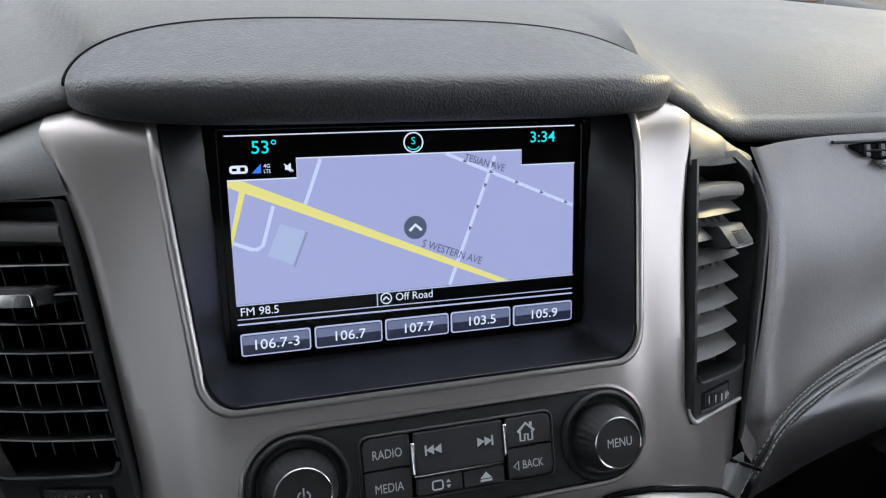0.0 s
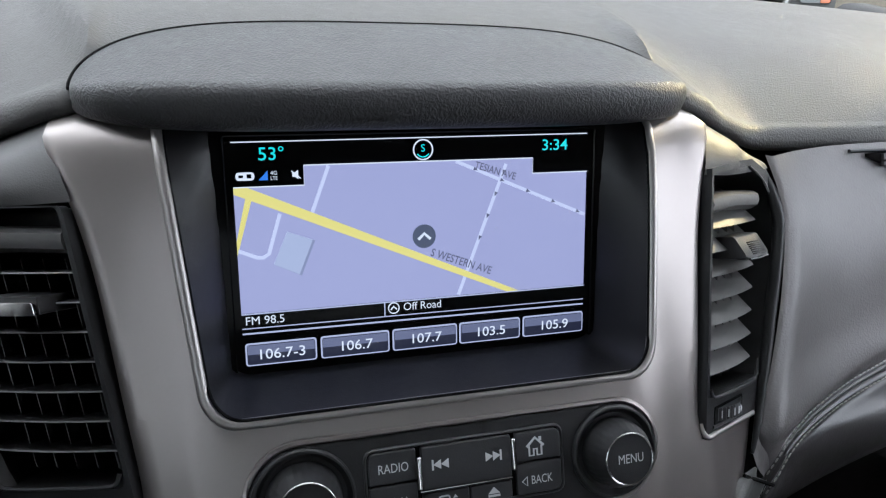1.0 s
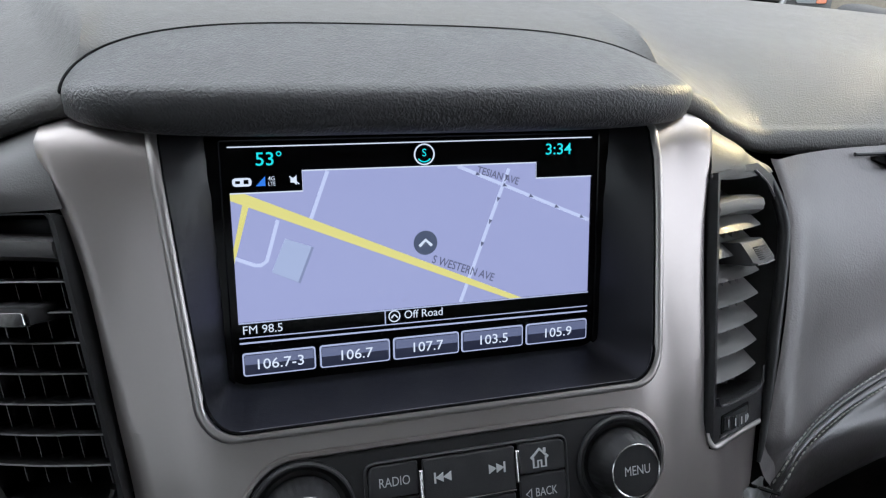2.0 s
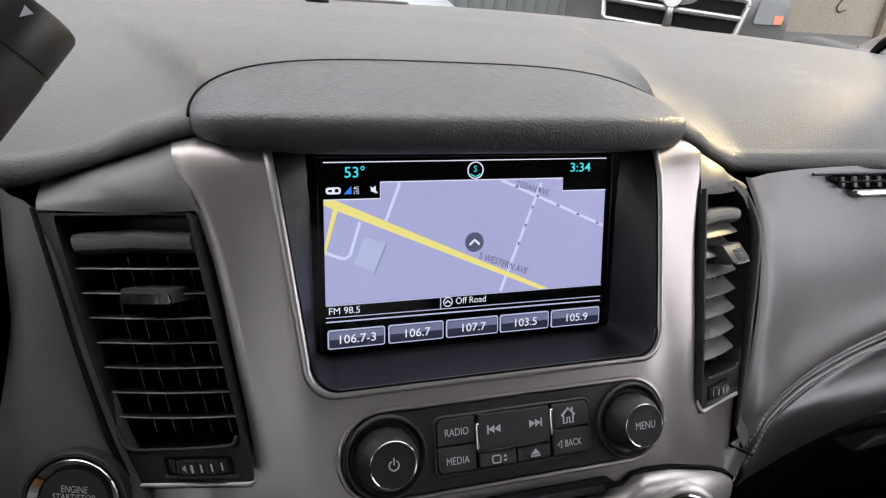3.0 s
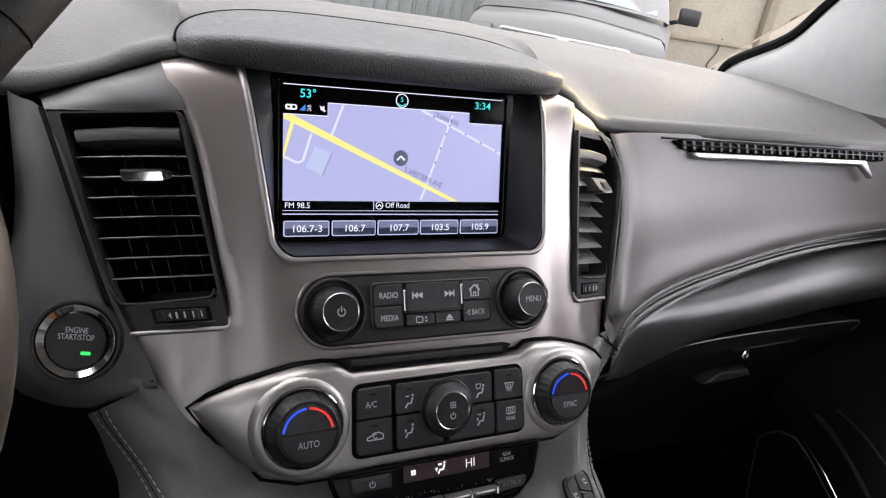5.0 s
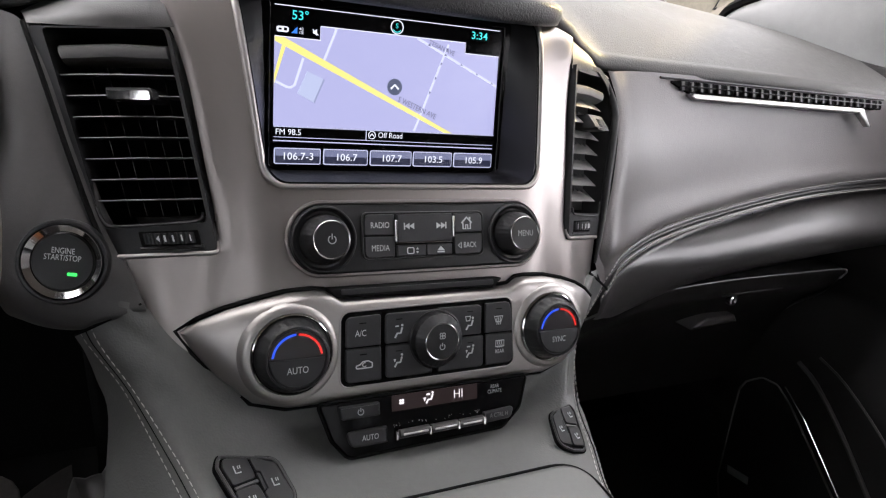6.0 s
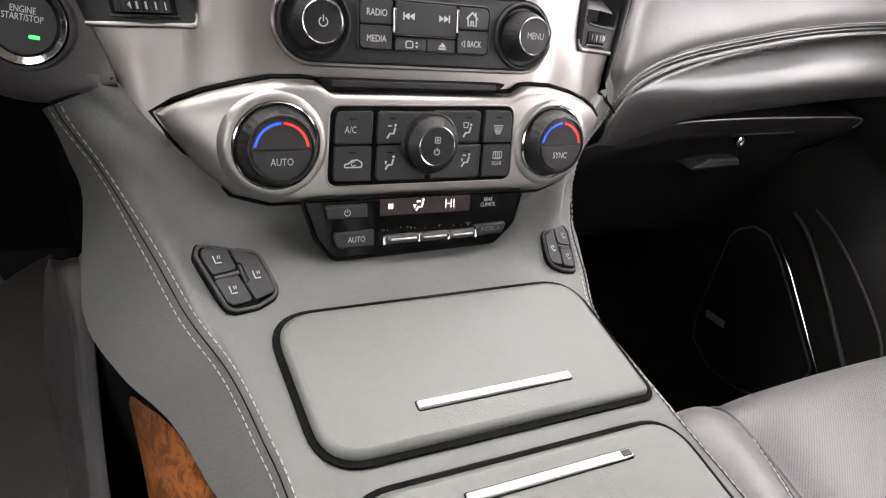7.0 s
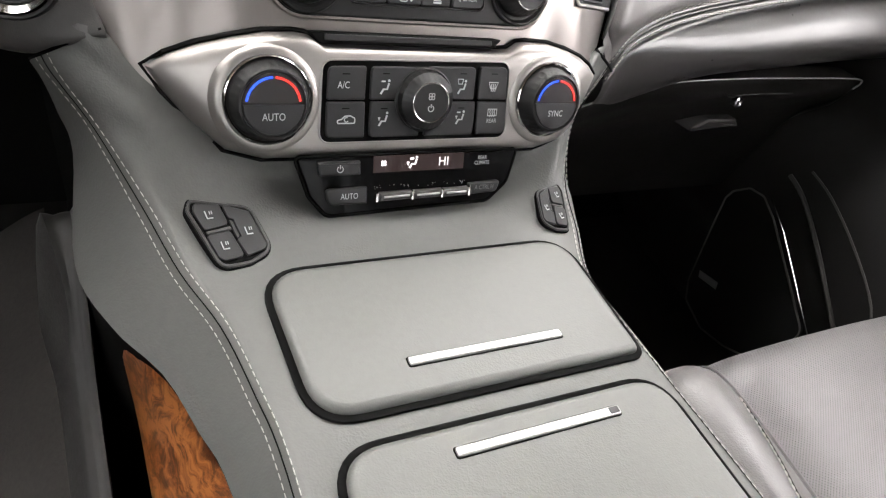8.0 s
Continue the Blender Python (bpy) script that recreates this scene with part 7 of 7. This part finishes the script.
def gear_lever():
    g = thing("gear_lever", "black column gear lever in the park position", "gear lever")
    tip, low = V(-0.2075, -0.010, 1.4745), V(-0.276, -0.062, 1.388)
    ax = (tip - low).normalized()
    ref = V(0, -1, 0)
    sx = ax.cross(ref).normalized()
    sy = sx.cross(ax).normalized()

    def to(u, v, h):
        return low + ax * h + sx * u + sy * v
    ln = (tip - low).length
    part("grip", lathe([(0.0165, 0.0), (0.0178, 0.004), (0.0186, ln * 0.30), (0.0196, ln * 0.80), (0.0192, ln * 0.83)], to, n=40), M_SOFTBLACK, g)
    part("end_cap", lathe([(0.0186, ln * 0.825), (0.0197, ln * 0.835), (0.0200, ln * 0.98), (0.0192, ln * 0.995), (0.014, ln), (0.004, ln + 0.001)], to, n=40), M_BLACK, g, "dark end cap")
    part("shaft", tube([low + V(-0.10, -0.035, -0.075), low - ax * 0.02, low + ax * 0.004], lambda f: 0.013 + 0.004 * f, 20), M_SOFTBLACK, g)

    def pad(u, v, h=0.0):
        return low + ax * v + sx * u + sy * (0.0168 + h)
    part("rocker_gap", plate(rounded(rect(-0.0185, 0.0245, 0.0080, 0.0475), 0.0045, 4), pad, -0.012, 0.0012, 0.0006, 2), M_GROOVE, g, "black gap round the rocker")
    rk = part("shift_rocker", plate(rounded(rect(-0.0176, 0.0254, 0.0071, 0.0466), 0.004, 4), pad, -0.010, 0.0022, 0.0012, 3), M_SOFTBLACK, g, "plus and minus rocker")
    part("rocker_mark", plate(rounded(rect(-0.0008, 0.0325, 0.0010, 0.0385), 0.0005, 2), pad, 0.0018, 0.0026, 0.0002, 1), M_WHITE, rk, "white minus mark")
    part("rocker_mark", plate(rounded(rect(-0.0070, 0.0310, -0.0066, 0.0400), 0.0002, 2), pad, 0.0018, 0.0025, 0.0001, 1), M_EDGE, rk, "faint dividing line")
    part("rocker_mark", plate(rounded(rect(-0.0145, 0.0332, -0.0129, 0.0392), 0.0004, 2), pad, 0.0018, 0.0026, 0.0002, 1), M_WHITE, rk, "white plus mark")
    part("rocker_mark", plate(rounded(rect(-0.0166, 0.0354, -0.0108, 0.0370), 0.0004, 2), pad, 0.0018, 0.0027, 0.0002, 1), M_WHITE, rk, "white plus mark")
    part("grip_seam", tube([to(0.01885 * math.cos(k / 40 * math.tau), 0.01885 * math.sin(k / 40 * math.tau), 0.0575) for k in range(40)], 0.0006, 6, closed=True), M_GROOVE, g, "dark seam round the grip")
    part("cap_arrow", flat_poly([(-0.0005, ln * 0.925), (0.0024, ln * 0.958), (-0.0014, ln * 0.964)], lambda u, v, h: low + ax * v + sx * u + sy * (0.0201 + h), 0.0, 0.0003), M_WHITE, g)


gear_lever()


def gauges():
    g = thing("instrument_cluster", "black gauge cluster with cyan lit dial marks", "gauge cluster")
    part("hood_box", sheet([[(-0.70, 0.10, 1.30), (-0.48, 0.06, 1.44), (-0.30, 0.075, 1.415), (-0.262, 0.10, 1.372)], [(-0.70, 0.02, 1.30), (-0.48, -0.01, 1.445), (-0.30, 0.045, 1.418), (-0.262, 0.07, 1.372)]], 4, 2, 0.012), M_BLACK, g, angle=60)
    part("surround", box((-0.2575, 0.01, 1.20), (-0.2490, 0.10, 1.350), bevel=0.003), M_GROOVE, g)
    face = flat((-0.302, 0.058, 1.338), 15)
    part("backplate", plate(rounded(rect(-0.30, -0.10, 0.0475, 0.060), 0.008, 5), face, -0.012, -0.004, 0.002, 2), M_SIDE, g, "grey gauge surround")
    part("dial_face", lathe([(0.0372, -0.004), (0.0372, -0.001), (0.036, 0.0), (0.010, 0.0)], face, n=64), M_GLOSS, g, "black round dial")
    cyan = glow("dial_cyan", (0.04, 0.55, 0.70), 1.0)
    pale = glow("dial_white", (0.75, 0.85, 0.9), 0.8)
    part("dial_ring", tube([face(0.0352 * math.cos(k / 64 * math.tau), 0.0352 * math.sin(k / 64 * math.tau), 0.0008) for k in range(64)], 0.00035, 6, closed=True), pale, g, "thin white lit ring")
    for k in range(9):
        a = radians(-67 + 13.5 * k)
        big = k % 2 == 0
        r0, r1 = (0.0275 if big else 0.0300), 0.0340
        part("dial_mark", band([(r0 * math.cos(a), r0 * math.sin(a)), (r1 * math.cos(a), r1 * math.sin(a))], 0.0016 if big else 0.0012, face, 0.0012), cyan, g, "cyan lit dial mark")
    text("80", face, 0.0205, -0.0045, 0.0052, 0.0012, pale, g, "dial_number", squeeze=0.85)
    text("0", face, 0.0135, -0.0140, 0.0052, 0.0012, pale, g, "dial_number", squeeze=0.85)



gauges()


# ---------- pillars and windscreen ----------
def pillars():
    for sgn, nm in ((-1, "pillar_left"), (1, "pillar_right")):
        front = [(0.775, 0.43, 1.375), (0.752, 0.395, 1.410), (0.750, 0.30, 1.465), (0.748, 0.245, 1.530), (0.735, 0.12, 1.660), (0.700, 0.0, 1.80), (0.66, -0.06, 1.87)]
        rear = [(0.80, 0.13, 1.36), (0.795, 0.12, 1.41), (0.790, 0.07, 1.47), (0.785, 0.02, 1.53), (0.770, -0.08, 1.66), (0.735, -0.20, 1.80), (0.70, -0.26, 1.87)]
        rows = []
        for a, b in zip(front, rear):
            a, b = Vector(a), Vector(b)
            q = a.lerp(b, 0.5) + V(-0.018, -0.01, 0)
            rows.append([(sgn * p.x, p.y, p.z) for p in (a + V(0.03, 0.03, 0.0), a, a.lerp(q, 0.5) + V(-0.006, 0, 0), q, b.lerp(q, 0.5) + V(-0.006, 0, 0), b)])
        o = part(nm, sheet(rows, 4, 5), M_PILLAR, None, angle=60)
        tagged(o, "pale grey cloth-covered windscreen pillar", "pillar", kind="structure")
        band_pts = [V(sgn * (x + 0.004), y + 0.012, z + 0.008) for x, y, z in front]
        o = part("trim_windscreen", tube(catmull(band_pts, 5), 0.007, 6), M_GROOVE)
        tagged(o, "black ceramic edge of the windscreen", "trim", kind="structure")
    cowl = [[(x, 0.60 - 0.28 * x * x + 0.012, 1.385) for x in (-0.76, -0.4, 0, 0.4, 0.76)], [(x, 0.72 - 0.28 * x * x, 1.36) for x in (-0.76, -0.4, 0, 0.4, 0.76)]]
    o = part("trim_cowl", sheet(cowl, 4, 2, 0.01), M_GROOVE)
    tagged(o, "black plastic cowl outside the windscreen", "trim", kind="structure")
    rows = []
    for f in (0.0, 0.25, 0.5, 0.75, 1.0):
        rows.append([(x * (1 - 0.08 * f), 0.66 - 0.28 * x * x - 0.70 * f, 1.385 + 0.485 * f - 0.02 * x * x) for x in (-0.765, -0.5, -0.25, 0, 0.25, 0.5, 0.765)])
    o = part("window_1", sheet(rows, 3, 2, 0.004), M_GLASS)
    o.visible_shadow = False
    tagged(o, "clear slanted windscreen glass", "window", kind="structure")
    # mirrored clip and sensor on the dash by the glass
    s = thing("light_sensor", "small black dome sensor on the dashboard top", "sensor")
    part("dome", lathe([(0.012, 0.0), (0.011, 0.006), (0.007, 0.010), (0.002, 0.0115)], lambda u, v, h: V(-0.02 + u, 0.40 + v, 1.4205 + h), n=24), M_GROOVE, s)
    part("defroster_panel", plate(rounded(rect(-0.30, 0.47, 0.10, 0.56), 0.02, 5), lambda u, v, h: V(u, v, pad_z(u, v) + h), -0.002, 0.003, 0.0015, 2), M_PAD, dashboard, "raised defroster panel in the pad")


pillars()


# ---------- the lot outside ----------
M_TRUCK = material("grey_car_paint", (0.085, 0.085, 0.082), 0.42, metal=0.2, var=0.02, rough_var=0.02, scale=3, coat=0.15)
M_SILVER = material("white_car_paint", (0.22, 0.23, 0.24), 0.35, var=0.03, rough_var=0.02, scale=3, coat=0.3)
M_DARKGLASS = material("dark_car_glass", (0.10, 0.13, 0.14), 0.06, var=0.1, scale=3, coat=0.5)
M_TYRE = material("tyre_rubber", (0.02, 0.02, 0.02), 0.85, var=0.2, scale=30)
M_AMBER = material("amber_lens", (0.34, 0.10, 0.04), 0.2, var=0.1, scale=20)
M_FARCHROME = material("weathered_chrome", (0.26, 0.26, 0.255), 0.30, metal=0.9, var=0.04, scale=20)
M_LENS = material("headlamp_lens", (0.075, 0.078, 0.078), 0.12, metal=0.4, var=0.2, scale=20)


def pickup(at, turn):
    t = thing("pickup_truck", "grey parked pickup truck with a chrome-barred grille", "truck")
    T = Matrix.Translation(at) @ Matrix.Rotation(radians(turn), 4, "Z")
    P = lambda x, y, z: T @ V(x, y, z)
    w = 0.98
    body = [[P(-w, 0.10, 0.55), P(-w, 0.06, 0.80), P(-w * 0.97, 0.10, 1.02), P(-w * 0.90, 0.25, 1.14), P(-w * 0.5, 0.20, 1.19), P(0, 0.16, 1.22), P(w * 0.5, 0.20, 1.19), P(w * 0.90, 0.25, 1.14), P(w * 0.97, 0.10, 1.02), P(w, 0.06, 0.80), P(w, 0.10, 0.55)],
            [P(-w, 1.2, 0.55), P(-w, 1.2, 0.80), P(-w, 1.2, 1.10), P(-w * 0.94, 1.2, 1.22), P(-w * 0.5, 1.2, 1.27), P(0, 1.2, 1.32), P(w * 0.5, 1.2, 1.27), P(w * 0.94, 1.2, 1.22), P(w, 1.2, 1.10), P(w, 1.2, 0.80), P(w, 1.2, 0.55)],
            [P(-w, 5.4, 0.55), P(-w, 5.4, 0.80), P(-w, 5.4, 1.10), P(-w * 0.94, 5.4, 1.25), P(-w * 0.5, 5.4, 1.30), P(0, 5.4, 1.32), P(w * 0.5, 5.4, 1.30), P(w * 0.94, 5.4, 1.25), P(w, 5.4, 1.10), P(w, 5.4, 0.80), P(w, 5.4, 0.55)]]
    part("body", sheet(body, 3, 3), M_TRUCK, t, angle=50)
    part("front_panel", sheet([[P(-w, 0.09, 0.55), P(0, -0.02, 0.55), P(w, 0.09, 0.55)], [P(-w, 0.05, 0.80), P(0, -0.06, 0.80), P(w, 0.05, 0.80)], [P(-w * 0.97, 0.09, 1.03), P(0, -0.02, 1.10), P(w * 0.97, 0.09, 1.03)], [P(-w * 0.9, 0.25, 1.135), P(0, 0.17, 1.215), P(w * 0.9, 0.25, 1.135)]], 6, 4), M_TRUCK, t, angle=50)
    fr = lambda u, v, h=0.0: P(u, -0.085 + 0.12 * (u / w) ** 2 + (v - 0.9) * 0.15 - h, v)
    part("grille", plate(rounded([(-0.58, 0.66), (0.58, 0.66), (0.64, 0.985), (-0.64, 0.985)], 0.05, 5), fr, -0.05, 0.012, 0.004, 2), M_GROOVE, t, "black grille mesh")
    out = [Vector(p) for p in rounded([(-0.58, 0.66), (0.58, 0.66), (0.64, 0.985), (-0.64, 0.985)], 0.05, 5)]
    part("grille_frame", tube([fr(p.x, p.y, 0.02) for p in out], 0.028, 8, closed=True), M_FARCHROME, t, "thick chrome grille frame")
    part("grille_bar", tube([fr(-0.60, 0.83, 0.02), fr(0, 0.83, 0.02), fr(0.60, 0.83, 0.02)], 0.028, 8), M_FARCHROME, t, "chrome cross bar")
    part("grille_bar", tube([fr(0, 0.67, 0.02), fr(0, 0.98, 0.02)], 0.040, 8), M_FARCHROME, t, "chrome upright bar")
    part("badge", plate(circle(0, 0.93, 0.085, 20), fr, 0.03, 0.065, 0.008, 2), M_FARCHROME, t, "plain round badge")
    for sg in (-1, 1):
        lamp = part("headlight", plate(rounded([(sg * 0.70, 0.80), (sg * 0.94, 0.82), (sg * 0.94, 0.99), (sg * 0.72, 1.01)], 0.03, 4), fr, -0.04, 0.02, 0.008, 2), M_LENS, t, "clear headlight")
        part("indicator", plate(rounded([(sg * 0.86, 0.82), (sg * 0.935, 0.83), (sg * 0.935, 0.90), (sg * 0.86, 0.90)], 0.015, 3), fr, 0.0, 0.028, 0.004, 2), M_AMBER, lamp, "amber indicator lens")
        wh = part("wheel", tube([P(sg * 0.80, 1.0, 0.39), P(sg * 0.99, 1.0, 0.39)], 0.39, 28), M_TYRE, t)
        part("rim", tube([P(sg * 0.98, 1.0, 0.39), P(sg * 1.0, 1.0, 0.39)], 0.25, 20), M_STRIP, wh)
        wh = part("wheel", tube([P(sg * 0.80, 4.5, 0.39), P(sg * 0.99, 4.5, 0.39)], 0.39, 28), M_TYRE, t)
        part("rim", tube([P(sg * 0.98, 4.5, 0.39), P(sg * 1.0, 4.5, 0.39)], 0.25, 20), M_STRIP, wh)
        q = part("mirror", box((sg * 1.16 - 0.12, 1.70, 1.27), (sg * 1.16 + 0.12, 1.80, 1.45), bevel=0.03, m=T), M_BLACK, t, "black door mirror")
        part("mirror_arm", tube([P(sg * 0.95, 1.75, 1.26), P(sg * 1.12, 1.75, 1.32)], 0.025, 8), M_BLACK, q)
    part("bumper", box((-1.0, -0.12, 0.40), (1.0, 0.14, 0.62), bevel=0.05, m=T), M_FARCHROME, t, "chrome front bumper")
    cab = [[P(-0.90, 1.30, 1.20), P(-0.88, 1.22, 1.28), P(0, 1.12, 1.33), P(0.88, 1.22, 1.28), P(0.90, 1.30, 1.20)], [P(-0.78, 1.95, 1.82), P(-0.72, 1.93, 1.87), P(0, 1.88, 1.92), P(0.72, 1.93, 1.87), P(0.78, 1.95, 1.82)], [P(-0.78, 3.4, 1.82), P(-0.72, 3.4, 1.88), P(0, 3.4, 1.93), P(0.72, 3.4, 1.88), P(0.78, 3.4, 1.82)], [P(-0.90, 3.6, 1.2), P(-0.8, 3.6, 1.2), P(0, 3.6, 1.2), P(0.8, 3.6, 1.2), P(0.9, 3.6, 1.2)]]
    part("cab", sheet(cab, 3, 1), M_TRUCK, t, angle=40)
    part("windscreen", sheet([[P(-0.80, 1.245, 1.315), P(0, 1.150, 1.365), P(0.80, 1.245, 1.315)], [P(-0.70, 1.885, 1.80), P(0, 1.835, 1.85), P(0.70, 1.885, 1.80)]], 4, 1, 0.006), M_DARKGLASS, t, "dark reflecting windscreen")
    return t


pickup((4.10, 5.40, 0.0), -42)


def sedan(at, turn=0.0):
    c = thing("white_car", "pale parked car with a rounded bonnet", "car")
    m = Matrix.Translation(at) @ Matrix.Rotation(radians(turn), 4, "Z")
    P = lambda x, y, z: m @ V(x, y, z)
    prof = [(0.05, 0.35), (-0.02, 0.55), (0.02, 0.72), (0.22, 0.84), (0.7, 0.93), (1.15, 0.98), (1.75, 1.36), (2.3, 1.44), (3.3, 1.38), (3.9, 1.05), (4.5, 0.98), (4.6, 0.6), (4.55, 0.35)]
    rows = []
    for y, z in prof:
        top = z > 1.0 and 1.2 < y < 3.8
        ww = 0.70 if top else 0.90
        rows.append([P(-0.92, y, 0.32), P(-0.93, y, min(z, 0.70)), P(-ww * 0.98, y + 0.04, max(0.4, z - 0.06)), P(-ww * 0.6, y, z), P(0, y - 0.05, z + 0.015), P(ww * 0.6, y, z), P(ww * 0.98, y + 0.04, max(0.4, z - 0.06)), P(0.93, y, min(z, 0.70)), P(0.92, y, 0.32)])
    part("body", sheet(rows, 3, 3), M_SILVER, c, angle=45)
    part("windscreen", sheet([[P(-0.62, 1.19, 1.045), P(0, 1.13, 1.055), P(0.62, 1.19, 1.045)], [P(-0.58, 1.70, 1.36), P(0, 1.66, 1.375), P(0.58, 1.70, 1.36)]], 4, 1, 0.006), M_DARKGLASS, c, "dark windscreen")
    for sg in (-1, 1):
        part("headlight", sheet([[P(sg * 0.86, 0.16, 0.66), P(sg * 0.55, 0.0, 0.66)], [P(sg * 0.84, 0.26, 0.79), P(sg * 0.56, 0.13, 0.78)]], 1, 1, 0.02), M_LENS, c)
        for y in (0.85, 3.7):
            wh = part("wheel", tube([P(sg * 0.74, y, 0.32), P(sg * 0.94, y, 0.32)], 0.32, 24), M_TYRE, c)
            part("rim", tube([P(sg * 0.93, y, 0.32), P(sg * 0.95, y, 0.32)], 0.21, 18), M_STRIP, wh)
    part("grille", sheet([[P(-0.5, -0.035, 0.48), P(0, -0.075, 0.48), P(0.5, -0.035, 0.48)], [P(-0.45, 0.0, 0.66), P(0, -0.05, 0.66), P(0.45, 0.0, 0.66)]], 3, 1, 0.02), M_GROOVE, c, "black grille")
    return c


sedan((0.95, 4.5, 0.0), 4.0)


def lot_wall():
    w = thing("wall_lot", "weathered grey metal and tan panel wall behind the parked cars", "wall", kind="structure")
    metal = material("weathered_grey_metal", (0.165, 0.172, 0.168), 0.7, var=0.14, scale=1.2, bump=0.2, bump_scale=30)
    mat = material("weathered_tan_panel", (0.215, 0.19, 0.15), 0.85, var=0.22, scale=1.2, bump=0.3, bump_scale=30)
    post = material("weathered_post", (0.16, 0.135, 0.10), 0.85, var=0.25, scale=4, bump=0.3, bump_scale=40)
    for i in range(11):
        x = -9.0 + 1.70 * i
        part("wall_sheet", box((x + 0.01, 10.03, 0.01), (x + 1.69, 10.08, 6.4)), metal, w, "grey metal sheet")
        for k in range(8):
            part("rib", box((x + 0.05 + 0.205 * k, 10.0, 0.01), (x + 0.10 + 0.205 * k, 10.028, 6.4), bevel=0.01), metal, w)
    for i in range(4):
        x = 9.75 + 2.55 * i
        part("wall_panel", box((x + 0.02, 10.0, 0.02), (x + 2.53, 10.08, 6.4), bevel=0.01), mat, w)
        part("post", box((x - 0.26, 9.86, 0.0), (x - 0.02, 9.998, 6.5), bevel=0.01), post, w)
        for z in (0.88, 3.0, 5.2):
            part("rail", box((x + 0.06, 9.93, z), (x + 2.22, 9.998, z + 0.09), bevel=0.008), post, w)
    part("cable", tube(line([(11.16, 9.985, 1.0), (11.10, 9.98, 0.72), (10.95, 9.98, 0.50), (11.02, 9.98, 0.40), (11.16, 9.98, 0.44)], 5), 0.012, 6), M_BLACK, w, "thin dark hanging cable")


lot_wall()
